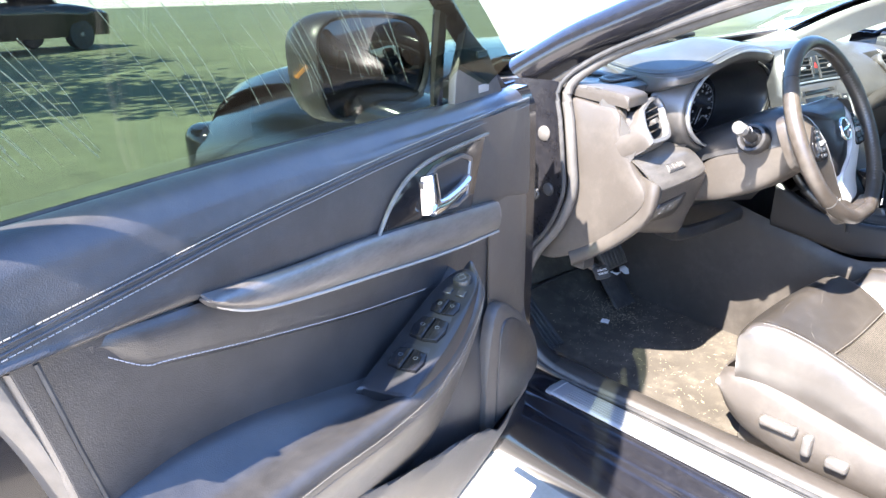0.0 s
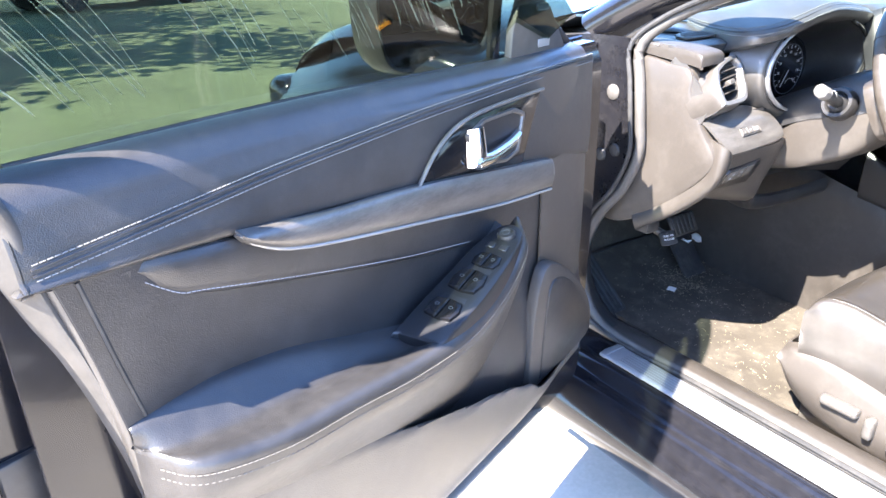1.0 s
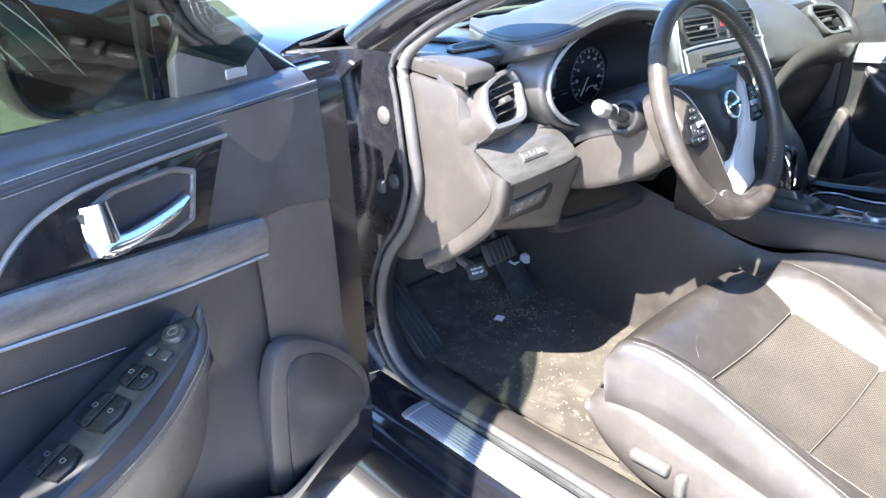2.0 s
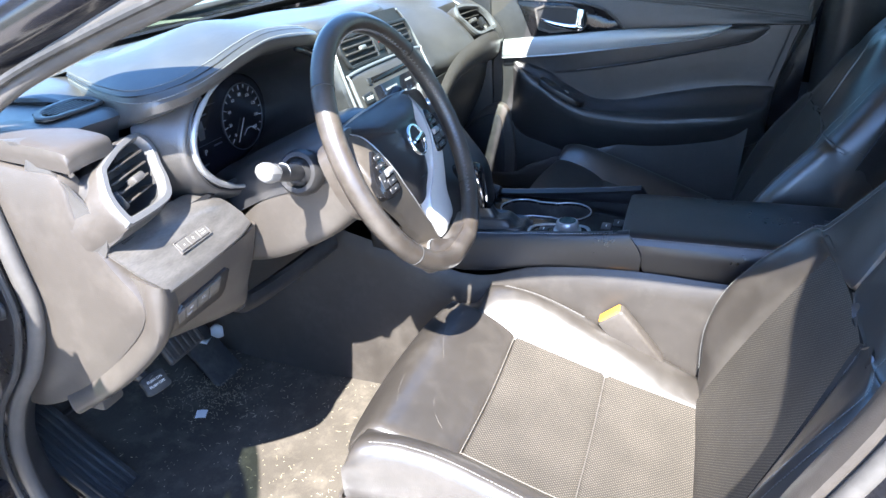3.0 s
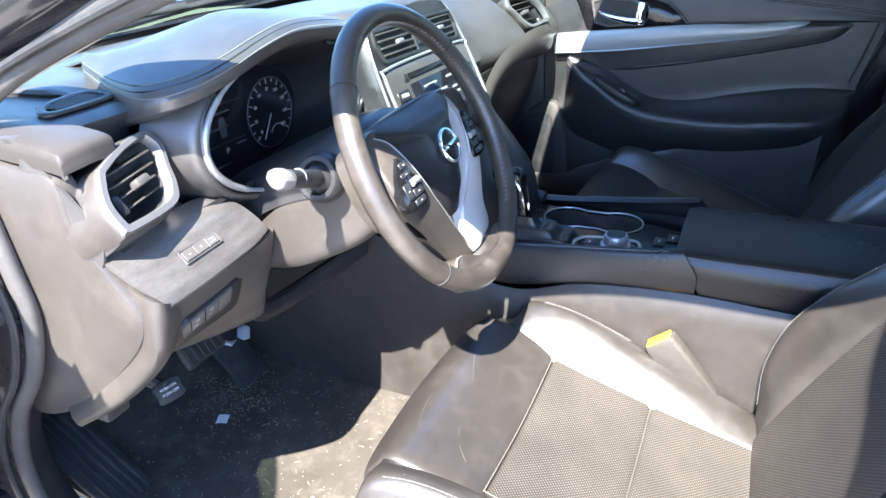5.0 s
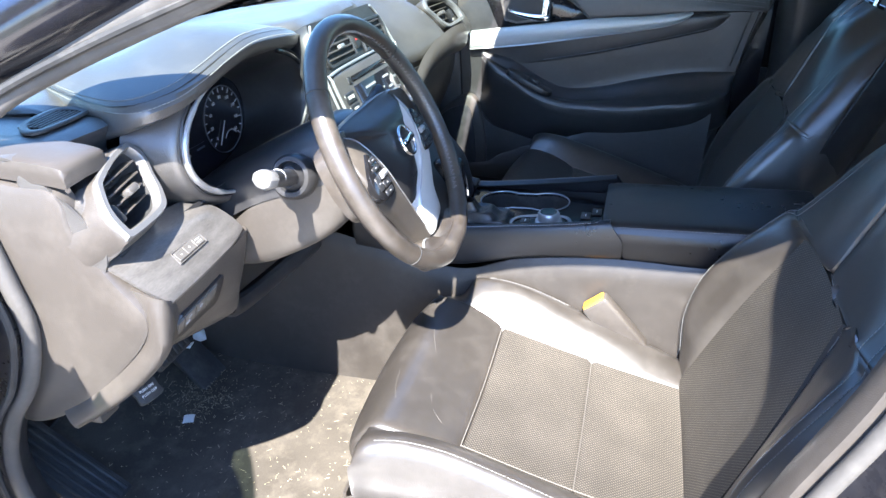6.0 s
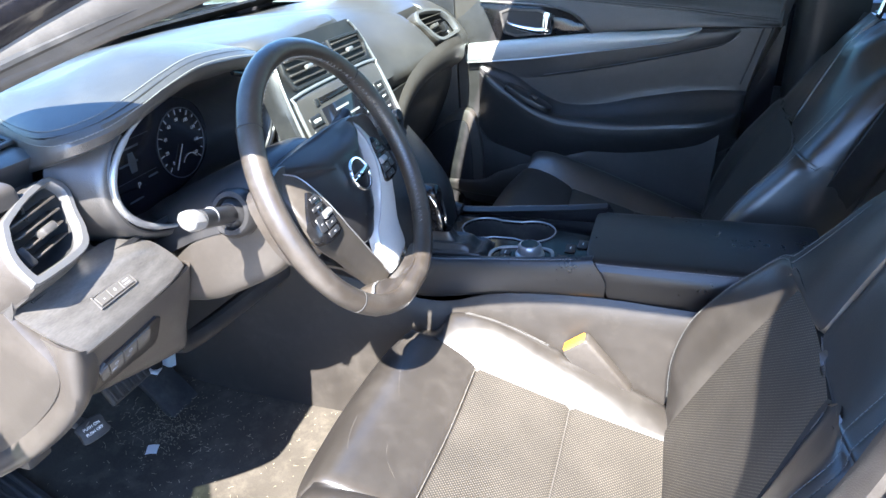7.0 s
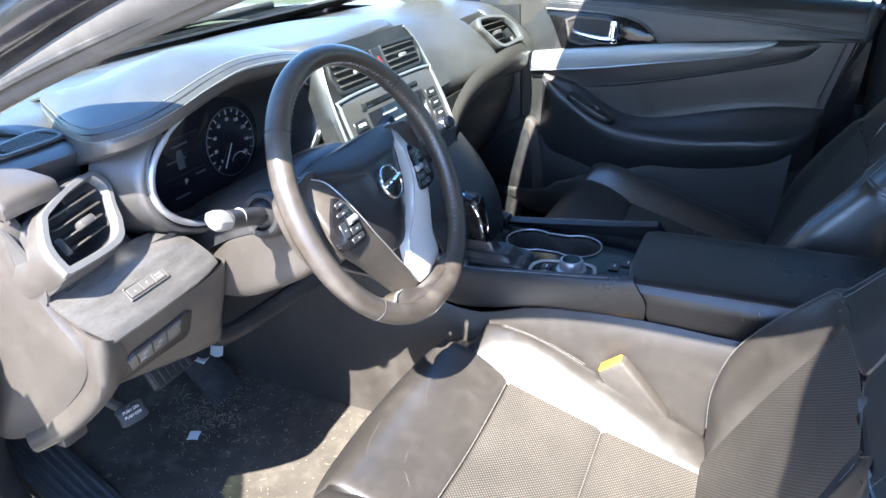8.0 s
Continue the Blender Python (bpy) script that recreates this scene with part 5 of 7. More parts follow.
def air_vent(o, sx, label):
    m = basis(o, (1, sx * 0.24, 0.03), (0, 0.55, 0.83))
    f = lambda pts: [(sx * a, b) for a, b in pts]
    rim = f([(0.050, 0.047), (0.062, 0.036), (0.0640, 0.020), (0.049, -0.002), (0.036, -0.026), (0.010, -0.043), (-0.070, -0.038), (-0.080, -0.030), (-0.076, 0.001), (-0.052, 0.031), (-0.040, 0.036), (0.004, 0.0455)])
    hole = f([(0.044, 0.039), (0.051, 0.033), (0.0525, 0.020), (0.037, -0.004), (0.026, -0.020), (0.002, -0.033), (-0.060, -0.029), (-0.067, -0.023), (-0.063, 0.001), (-0.044, 0.024), (-0.036, 0.028), (0.004, 0.0365)])
    v = part("air_vent", ring(rim, hole, 0.013, m @ pose(0, 0, -0.004), 72, 0.005), VENT_SILVER, dash, label)
    part("vent_housing", loft([[tuple(m @ Vector((a * k, b * k, h))) for a, b in rim] for k, h in ((1.02, -0.060), (1.03, -0.02), (1.025, -0.004), (1.0, 0.003), (0.97, -0.004))], 16, 60, closed=True), PLASTIC, v, "grey vent housing")
    if sx > 0:
        part("vent_apron", loft([[tuple(m @ Vector((a * (k if sx * a > -0.03 else 1 + (k - 1) * 0.15), b * k, h))) for a, b in rim] for k, h in ((1.0, -0.004), (1.05, -0.008), (1.09, -0.014), (1.11, -0.030), (1.11, -0.06))], 14, 60, closed=True), VINYL, v, "charcoal panel round the vent")
    part("vent_well", loft([[tuple(m @ Vector((sx * a * k, b * k, h))) for a, b in ((-0.064, 0.001), (-0.045, 0.025), (0.004, 0.037), (0.044, 0.040), (0.052, 0.022), (0.038, -0.004), (0.026, -0.020), (0.0, -0.033), (-0.066, -0.028))] for k, h in ((1.06, 0.0), (1.02, -0.03), (0.7, -0.05), (0.01, -0.052))], 10, 40, closed=True), RUBBER, v, "dark well")
    for i, w in zip(range(4), (0.030, 0.034, 0.040, 0.044)):
        y = -0.018 + i * 0.014
        part("slat", box(-w + sx * 0.001 * i, w, y - 0.0012, y + 0.0012, -0.022, -0.004, 0.001, 1, m @ pose(0, 0, 0, 18, 0, 0)), PLASTIC, v)
    part("vent_tab", box(-0.012, 0.012, -0.005, 0.005, -0.010, 0.006, 0.003, 2, m @ pose(0, 0.001, 0)), GREY_METAL, v, "silver vent tab")
    part("thumb_wheel", box(-0.006, 0.006, -0.014, 0.010, -0.02, -0.001, 0.003, 2, m @ pose(-sx * 0.047, -0.006, 0)), DARK_PLASTIC, v)
    return v


air_vent((-0.645, 0.248, 0.925), 1, "angular satin silver air vent")
air_vent((0.530, 0.185, 0.942), -1, "angular satin silver passenger air vent")

# finisher board with switches, lower panel and the curved lower trim
BOARD = [[(-0.722, 0.252, 0.866), (-0.724, 0.225, 0.852), (-0.716, 0.200, 0.828), (-0.702, 0.186, 0.806), (-0.70, 0.192, 0.800)], [(-0.66, 0.252, 0.872), (-0.655, 0.222, 0.855), (-0.645, 0.20, 0.828), (-0.635, 0.188, 0.806), (-0.635, 0.194, 0.800)],
         [(-0.575, 0.258, 0.872), (-0.565, 0.225, 0.856), (-0.555, 0.205, 0.830), (-0.55, 0.193, 0.808), (-0.55, 0.199, 0.802)], [(-0.535, 0.268, 0.862), (-0.52, 0.235, 0.852), (-0.51, 0.212, 0.830), (-0.505, 0.202, 0.811), (-0.505, 0.208, 0.805)]]
board = part("finisher_board", loft(BOARD, 30, 24, thick=0.004), GREY_METAL, dash, "brushed grey finisher board")
BAR = basis((-0.620, 0.2085, 0.8365), (0.09, 0.004, 0.001), (0, 0.69, 0.72)) @ Matrix.Diagonal((0.76, 1, 1, 1))
part("switch_bezel", ring(sharp([(-0.042, -0.009), (0.042, -0.009), (0.042, 0.009), (-0.042, 0.009)]), sharp([(-0.040, -0.0075), (0.040, -0.0075), (0.040, 0.0075), (-0.040, 0.0075)]), 0.003, BAR, 64, 0.001), GREY_METAL, board)
for x0, x1, s in ((-0.038, -0.014, "-"), (-0.013, 0.013, "+"), (0.014, 0.038, "")):
    key = part("key", box(x0, x1, -0.0065, 0.0065, 0, 0.003, 0.001, 1, BAR), KEY_GREY, board)
    if s:
        text(s, 0.0065, BAR @ pose((x0 + x1) / 2, 0, 0.0031), PALE, key, "sign")
    else:
        for k in (-1, 1):
            part("caption_bar", box(x0 + 0.006, x1 - 0.006, k * 0.002 - 0.0005, k * 0.002 + 0.0005, 0.003, 0.0033, 0, 1, BAR), GREY_PRINT, key)
part("lower_panel", loft([[(-0.69, 0.200, 0.80), (-0.685, 0.215, 0.765), (-0.675, 0.245, 0.725), (-0.66, 0.275, 0.695), (-0.66, 0.33, 0.685)], [(-0.60, 0.200, 0.80), (-0.60, 0.215, 0.76), (-0.60, 0.245, 0.715), (-0.59, 0.275, 0.675), (-0.59, 0.34, 0.665)],
                          [(-0.51, 0.208, 0.80), (-0.51, 0.22, 0.76), (-0.51, 0.245, 0.70), (-0.505, 0.27, 0.655), (-0.505, 0.34, 0.645)], [(-0.478, 0.225, 0.80), (-0.475, 0.235, 0.76), (-0.475, 0.255, 0.70), (-0.475, 0.275, 0.65), (-0.475, 0.34, 0.64)],
                          [(-0.465, 0.30, 0.80), (-0.462, 0.30, 0.76), (-0.462, 0.30, 0.70), (-0.465, 0.31, 0.65), (-0.465, 0.35, 0.64)]], 30, 30, thick=0.004), PLASTIC, dash, "grey lower dashboard panel")
# bank of slanted keys on a flat plate, blackened for the recess's shade
LOW = basis((-0.617, 0.2285, 0.7395), (0.175, 0.005, -0.005), (0, -0.03, 0.05))
recess = part("switch_recess", plate([(-0.060, 0.018), (-0.050, 0.030), (0.0, 0.038), (0.040, 0.043), (0.052, 0.034), (0.066, -0.018), (0.060, -0.025), (-0.050, -0.024), (-0.058, -0.018)], 0.008, LOW @ pose(0, 0, -0.001), 0.002), SATIN_BLACK, dash, "switch recess, blackened for its shade")
for i in (-1, 0, 1, 2):
    x, top = -0.046 + 0.0243 * i, 0.027 + 0.004 * i
    x0, low = -0.0335 + 0.0237 * i, -0.003 + 0.0022 * i
    clip = 0.010 if i < 0 else 0.0
    key = part("key", plate([(x + 0.0012 + clip, top - 0.001), (x + 0.0231, top + 0.003), (x0 + 0.0225, low + 0.0022), (x0 + 0.0012 + clip, low)], 0.003, LOW @ pose(0, 0, 0.0065), 0.0008), KEY_GREY, recess)
    if i == 0:
        text("OFF", 0.0055, LOW @ pose(x + 0.016, 0.006, 0.0097), GREY_PRINT, key)
    if i in (0, 1):
        part("symbol", ring(circle(0.003, 12), circle(0.0022, 12), 0.0003, LOW @ pose(x + 0.0155, 0.018 + 0.003 * i, 0.0095), 24, 0.0001), GREY_PRINT, key)
    if i == 1:
        part("symbol_bar", box(x + 0.013, x + 0.019, 0.0105, 0.0115, 0.0095, 0.0098, 0, 1, LOW), GREY_PRINT, key)
part("lower_trim", loft([[(-0.716, 0.232, 0.832), (-0.722, 0.198, 0.826), (-0.715, 0.183, 0.818), (-0.690, 0.190, 0.803)], [(-0.712, 0.235, 0.800), (-0.728, 0.196, 0.797), (-0.712, 0.184, 0.788), (-0.678, 0.200, 0.775)], [(-0.712, 0.250, 0.765), (-0.730, 0.207, 0.752), (-0.714, 0.198, 0.742), (-0.672, 0.225, 0.732)],
                         [(-0.712, 0.290, 0.728), (-0.732, 0.252, 0.706), (-0.718, 0.244, 0.692), (-0.670, 0.268, 0.688)], [(-0.712, 0.345, 0.690), (-0.734, 0.310, 0.662), (-0.722, 0.304, 0.645), (-0.672, 0.325, 0.648)], [(-0.712, 0.405, 0.655), (-0.736, 0.374, 0.625), (-0.728, 0.368, 0.604), (-0.684, 0.38, 0.610)]], 40, 18, thick=0.004), PLASTIC, dash, "curved pale lower trim")
part("knee_panel", loft([[(-0.47, 0.32, 0.77), (-0.47, 0.33, 0.70), (-0.47, 0.36, 0.645)], [(-0.38, 0.31, 0.74), (-0.38, 0.33, 0.68), (-0.38, 0.37, 0.635)], [(-0.25, 0.26, 0.76), (-0.25, 0.29, 0.70), (-0.25, 0.34, 0.655)], [(-0.14, 0.20, 0.80), (-0.14, 0.22, 0.72), (-0.14, 0.26, 0.66)]], 16, 14, thick=0.005), DARK_PLASTIC, dash, "black knee panel")
part("knee_band", loft([[(x, y, z + 0.018), (x, y - 0.006, z + 0.012), (x, y - 0.004, z - 0.008), (x, y + 0.012, z - 0.016), (x, y + 0.05, z - 0.012)] for x, y, z in ((-0.475, 0.275, 0.655), (-0.44, 0.292, 0.628), (-0.385, 0.300, 0.612), (-0.325, 0.300, 0.606), (-0.26, 0.290, 0.608), (-0.18, 0.265, 0.622))], 24, 14, thick=0.004), DARK_PLASTIC, dash, "curved lower edge of the knee panel")
part("hood_release", box(-0.70, -0.66, 0.36, 0.40, 0.585, 0.62, 0.006), DARK_PLASTIC, dash, "bonnet release lever")

# centre stack
ST = basis((-0.043, 0.1955, 0.9640), (1, 0, -0.025), (0, 0.42, 1.0))
stack = part("radio_fascia", loft([[tuple(ST @ Vector((x, y, h))) for x, h in ((-w, -0.03), (-w + 0.004, 0.004), (-w + 0.03, 0.009), (0, 0.011), (w - 0.03, 0.009), (w - 0.004, 0.004), (w, -0.03))] for y, w in ((0.072, 0.150), (0.05, 0.164), (0.0, 0.176), (-0.08, 0.184), (-0.16, 0.180), (-0.20, 0.172))], 30, 30, thick=0.004), DARK_PLASTIC, dash, "charcoal centre stack")
part("stack_edge", tube([tuple(ST @ Vector(p)) for p in ((0.140, 0.068, 0.010), (0.158, 0.045, 0.010), (0.172, 0.0, 0.010), (0.181, -0.08, 0.010), (0.178, -0.15, 0.010))], 0.0024, 8, smooth_to=30), SATIN, stack, "silver edge")
part("stack_edge", tube([tuple(ST @ Vector(p)) for p in ((-0.140, 0.068, 0.010), (-0.158, 0.045, 0.010), (-0.172, 0.0, 0.010), (-0.181, -0.08, 0.010), (-0.178, -0.15, 0.010))], 0.0024, 8, smooth_to=30), SATIN, stack, "silver edge")
for s in (-1, 1):
    v = part("centre_vent", ring(sharp([(s * 0.020, -0.010), (s * 0.145, -0.010), (s * 0.158, 0.020), (s * 0.150, 0.046), (s * 0.020, 0.048)]), sharp([(s * 0.026, -0.004), (s * 0.138, -0.004), (s * 0.149, 0.020), (s * 0.143, 0.040), (s * 0.026, 0.042)]), 0.006, ST @ pose(0, 0, 0.010), 70), DARK_PLASTIC, stack, "black centre air vent")
    part("vent_well", plate([(s * 0.024, -0.006), (s * 0.142, -0.006), (s * 0.152, 0.020), (s * 0.146, 0.042), (s * 0.024, 0.044)], 0.001, ST @ pose(0, 0, 0.010)), RUBBER, v)
    for i in range(4):
        part("slat", box(min(s * 0.028, s * 0.14), max(s * 0.028, s * 0.14), 0.001 + i * 0.0115, 0.0045 + i * 0.0115, 0.011, 0.016, 0.001, 1, ST), PLASTIC, v)
    part("vent_tab", box(s * 0.08 - 0.011, s * 0.08 + 0.011, 0.014, 0.022, 0.014, 0.022, 0.003, 2, ST), SATIN, v)
haz = part("hazard_switch", box(-0.014, 0.014, 0.002, 0.046, 0.008, 0.016, 0.003, 2, ST), DARK_PLASTIC, stack, "hazard warning switch")
part("hazard_mark", ring([(-0.008, 0.017), (0.008, 0.017), (0.008, 0.017), (0.0, 0.031), (0.0, 0.031), (-0.008, 0.017)], [(-0.0055, 0.0185), (0.0055, 0.0185), (0.0055, 0.0185), (0.0, 0.028), (0.0, 0.028), (-0.0055, 0.0185)], 0.0005, ST @ pose(0, 0, 0.016), 30, 0.0001), RED, haz, "red triangle")
radio = part("radio", plate([(-0.150, -0.020), (0.150, -0.020), (0.166, -0.03), (0.168, -0.150), (-0.168, -0.150), (-0.166, -0.03)], 0.006, ST @ pose(0, 0, 0.008), 0.002), VINYL, stack, "grey radio unit with colour display")
part("radio_edge", tube([tuple(ST @ Vector(p)) for p in ((-0.168, -0.150, 0.013), (-0.166, -0.034, 0.014), (-0.152, -0.018, 0.014), (0.0, -0.015, 0.014), (0.152, -0.018, 0.014), (0.166, -0.034, 0.014), (0.168, -0.150, 0.013))], 0.003, 8, smooth_to=60), SATIN, radio, "silver frame line")
part("disc_slot", box(-0.095, 0.095, -0.046, -0.035, 0.012, 0.0155, 0.002, 2, ST), PIANO, radio, "disc slot")
part("eject_key", box(-0.112, -0.098, -0.047, -0.034, 0.012, 0.0165, 0.002, 2, ST), DARK_PLASTIC, radio)
part("display", plate([(-0.100, -0.053), (0.100, -0.053), (0.098, -0.132), (-0.098, -0.132)], 0.002, ST @ pose(0, 0, 0.0135), 0.0006), SCREEN, radio, "dark colour display")
for x, y, w in ((-0.06, -0.068, 0.05), (0.03, -0.068, 0.03), (-0.06, -0.085, 0.08), (-0.06, -0.1, 0.06), (0.04, -0.09, 0.02), (0.04, -0.1, 0.025)):
    part("display_bar", box(x, x + w, y, y + 0.004, 0.0158, 0.0162, 0, 1, ST), GREY_PRINT, radio)
for i, s in enumerate(("MENU", "MAP", "")):
    for k in (-1, 1):
        key = part("key", box(k * 0.131 - 0.020, k * 0.131 + 0.020, -0.076 - i * 0.022, -0.057 - i * 0.022, 0.012, 0.0165, 0.002, 1, ST), DARK_PLASTIC, radio)
        if s and k < 0:
            text(s, 0.0085, ST @ pose(-0.131, -0.0665 - i * 0.022, 0.0168), PALE, key, "caption")
        elif k > 0:
            part("caption_bar", box(0.123, 0.139, -0.068 - i * 0.022, -0.065 - i * 0.022, 0.0165, 0.0168, 0, 1, ST), PALE, key)
for k in (-1, 1):
    kn = part("volume_knob", lathe([(0.014, 0), (0.014, 0.010), (0.012, 0.014), (0.003, 0.0145)], ST @ pose(k * 0.140, -0.136, 0.012), 24), DARK_PLASTIC, stack, "ribbed control knob")
    part("knob_ring", ring(circle(0.0165, 16), circle(0.0135, 16), 0.006, ST @ pose(k * 0.140, -0.136, 0.012), 32), CHROME, kn)
climate = part("climate_panel", plate([(-0.12, -0.16), (0.12, -0.16), (0.11, -0.235), (-0.11, -0.235)], 0.012, ST @ pose(0, 0, -0.002), 0.004), DARK_PLASTIC, stack, "climate control panel")
for i in range(5):
    part("key", box(-0.085 + i * 0.036, -0.055 + i * 0.036, -0.185, -0.170, 0.008, 0.013, 0.001, 1, ST), PIANO, climate)
part("lower_fascia", loft([[(-0.17, 0.135, 0.80), (-0.155, 0.045, 0.72), (-0.14, 0.02, 0.62)], [(0.06, 0.115, 0.80), (0.06, 0.02, 0.72), (0.06, 0.0, 0.62)], [(0.17, 0.135, 0.80), (0.16, 0.07, 0.72), (0.14, 0.05, 0.62)]], 12, 14, thick=0.005), DARK_PLASTIC, dash, "black lower stack")
# passenger side: band that carries on the door's strip, glove box
part("wing_band", loft([[(x, y, z + h), (x, y - 0.012, z + h * 0.5), (x, y - 0.004, z - h * 0.3), (x, y + 0.03, z - h * 0.8)] for x, y, z, h in ((0.672, 0.165, 0.845, 0.048), (0.58, 0.145, 0.862, 0.046), (0.48, 0.15, 0.868, 0.044), (0.38, 0.165, 0.855, 0.042), (0.28, 0.17, 0.83, 0.040), (0.19, 0.165, 0.785, 0.038), (0.13, 0.14, 0.73, 0.034))], 40, 14, thick=0.003), PLASTIC, dash, "curved grey lower band")
part("glove_box", loft([[(x, 0.20, 0.85), (x, 0.20, 0.78), (x, 0.24, 0.68), (x, 0.30, 0.60), (x, 0.45, 0.56)] for x in (0.12, 0.4, 0.66)], 10, 20, thick=0.006), DARK_PLASTIC, dash, "black glove box front")

# ---- steering column and wheel ----
TILT_WHEEL = 24.7
WH = basis((-0.388, 0.0, 0.9065), (1, 0.03, 0), (0, math.sin(radians(TILT_WHEEL)), math.cos(radians(TILT_WHEEL))))


def wp(x, y, h=0.0):
    return tuple(WH @ Vector((x, y, h)))


HUB = WH @ pose(0, 0, -0.027)


def hp(x, y, h=0.0):
    return tuple(HUB @ Vector((x, y, h)))


column = thing("steering_column", "grey steering column cover with its two stalks", "steering column", (0, 0, 0))
part("lower_cover", loft([[(-0.470, 0.27, 0.775), (-0.472, 0.27, 0.735), (-0.45, 0.27, 0.715), (-0.33, 0.27, 0.715), (-0.305, 0.27, 0.735), (-0.305, 0.27, 0.775)],
                          [(-0.478, 0.19, 0.838), (-0.474, 0.19, 0.755), (-0.45, 0.19, 0.735), (-0.33, 0.19, 0.735), (-0.305, 0.19, 0.755), (-0.305, 0.19, 0.838)],
                          [(-0.468, 0.10, 0.862), (-0.462, 0.10, 0.795), (-0.44, 0.10, 0.775), (-0.336, 0.10, 0.775), (-0.312, 0.10, 0.795), (-0.31, 0.10, 0.862)],
                          [(-0.452, 0.045, 0.882), (-0.446, 0.045, 0.845), (-0.425, 0.045, 0.825), (-0.35, 0.045, 0.825), (-0.328, 0.045, 0.845), (-0.325, 0.045, 0.882)]], 20, 36, thick=0.004), PLASTIC, column, "grey lower column cover")
part("column_shroud", loft([[(-0.475, 0.31, 0.775), (-0.465, 0.31, 0.835), (-0.388, 0.31, 0.852), (-0.311, 0.31, 0.835), (-0.30, 0.31, 0.775)], [(-0.480, 0.19, 0.838), (-0.462, 0.19, 0.895), (-0.388, 0.19, 0.908), (-0.314, 0.19, 0.895), (-0.30, 0.19, 0.838)],
                            [(-0.470, 0.10, 0.862), (-0.452, 0.10, 0.930), (-0.388, 0.10, 0.945), (-0.325, 0.10, 0.930), (-0.308, 0.10, 0.862)], [(-0.452, 0.060, 0.880), (-0.44, 0.060, 0.926), (-0.388, 0.060, 0.936), (-0.336, 0.060, 0.926), (-0.325, 0.060, 0.880)]], 20, 30, thick=0.004), DARK_PLASTIC, column, "black upper column cover")
for s in (-1, 1):
    stalk = part("stalk", tube([(-0.388 + s * 0.065, 0.128, 0.878), (-0.388 + s * 0.112, 0.114, 0.891), (-0.388 + s * 0.186, 0.100, 0.918)], [0.013, 0.0115, 0.0115], 14, smooth_to=12), DARK_PLASTIC, column, "black column stalk")
    # Left stalk end is grey, the right one black.
    part("stalk_head", loft([[tuple(Vector((-0.388 + s * x, 0.100, 0.919 + (x - 0.19) * 0.35)) + Vector((0, math.cos(t), math.sin(t))) * r) for t in (math.tau * (i // 2) / 8 for i in range(16))] for x, r in ((0.183, 0.010), (0.186, 0.0118), (0.189, 0.0132), (0.198, 0.0138), (0.206, 0.0132), (0.2085, 0.0100), (0.209, 0.001))], 28, 20, closed=True, caps=True), LIGHT_GREY if s < 0 else DARK_PLASTIC, stalk, "grey stalk end" if s < 0 else "")
    part("stalk_collar", lathe([(0.032, -0.01), (0.032, 0.006), (0.028, 0.012), (0.022, 0.012), (0.020, 0.006), (0.014, 0.016)], basis((-0.388 + s * 0.098, 0.117, 0.886), (0, 1, 0), (-0.36, 0, s)), 20), DARK_PLASTIC, stalk)
    part("stalk_band", lathe([(0.0122, 0), (0.0122, 0.0012)], basis((-0.388 + s * 0.160, 0.105, 0.909), (0, 1, 0), (-0.36, 0, s)), 16), GREY_PRINT, stalk)

wheel = thing("steering_wheel", "worn flat-bottomed leather steering wheel with silver spokes", "steering wheel", (0, 0, 0))


def rim_point(t, r=0.1785):
    x, y = r * math.cos(t), r * math.sin(t)
    return x, max(y, -0.1755 + 0.08 * max(0, abs(x) - 0.06)) if y < -0.12 else y


part("rim", tube([wp(*rim_point(math.tau * i / 120)) for i in range(120)], 0.0141, 20, closed=True, flat=WH.to_3x3() @ Vector((0, 0, 1)), squash=1.05), RIM_LEATHER, wheel, "black leather rim, worn at the bottom")
for deg in (140, 38, 224, 318):
    a = radians(deg)
    c = Vector(rim_point(a))
    part("rim_seam", tube([wp(*(c + Vector((math.cos(a), math.sin(a))) * 0.0143 * math.cos(q)), 0.0150 * math.sin(q)) for q in (math.tau * i / 20 for i in range(20))], 0.0007, 5, closed=True), RUBBER, wheel)
zig = []
for i in range(150):
    a = radians(-50 + i * 190 / 150)
    c = Vector(rim_point(a, 0.1785 - 0.0134))
    k = 0.0045 if i % 2 else -0.0045
    zig.append(wp(c.x, c.y, 0.004 + k))
part("rim_lacing", tube(zig, 0.0006, 4), THREAD, wheel, "pale cross stitching on the inner rim")
part("hub_back", lathe([(0.045, -0.085), (0.050, -0.05), (0.055, -0.035), (0.050, -0.026)], WH, 36), DARK_PLASTIC, wheel)
# the hub leans a little deeper towards its foot
PADM = WH @ pose(0, 0.002, -0.030)
pad_line = [(0.0, 0.064), (0.06, 0.063), (0.104, 0.060), (0.118, 0.054), (0.098, 0.034), (0.087, 0.006), (0.073, -0.024), (0.056, -0.052), (0.036, -0.080), (0.014, -0.094)]
part("airbag_cover", plate(pad_line + [(-x, y) for x, y in reversed(pad_line[1:])], 0.012, PADM, 0.007, smooth_to=90, dome=0.034), BLACK_LEATHER, wheel, "black airbag cover")
part("airbag_mark", box(-0.012, 0.012, -0.058, -0.054, 0.0315, 0.0322, 0, 1, PADM), DARK_PLASTIC, wheel)
badge = part("badge", ring(circle(0.0235), circle(0.0200), 0.004, PADM @ pose(0, -0.006, 0.0455), 48, 0.0015), CHROME, wheel, "round chrome badge, plain bar across it")
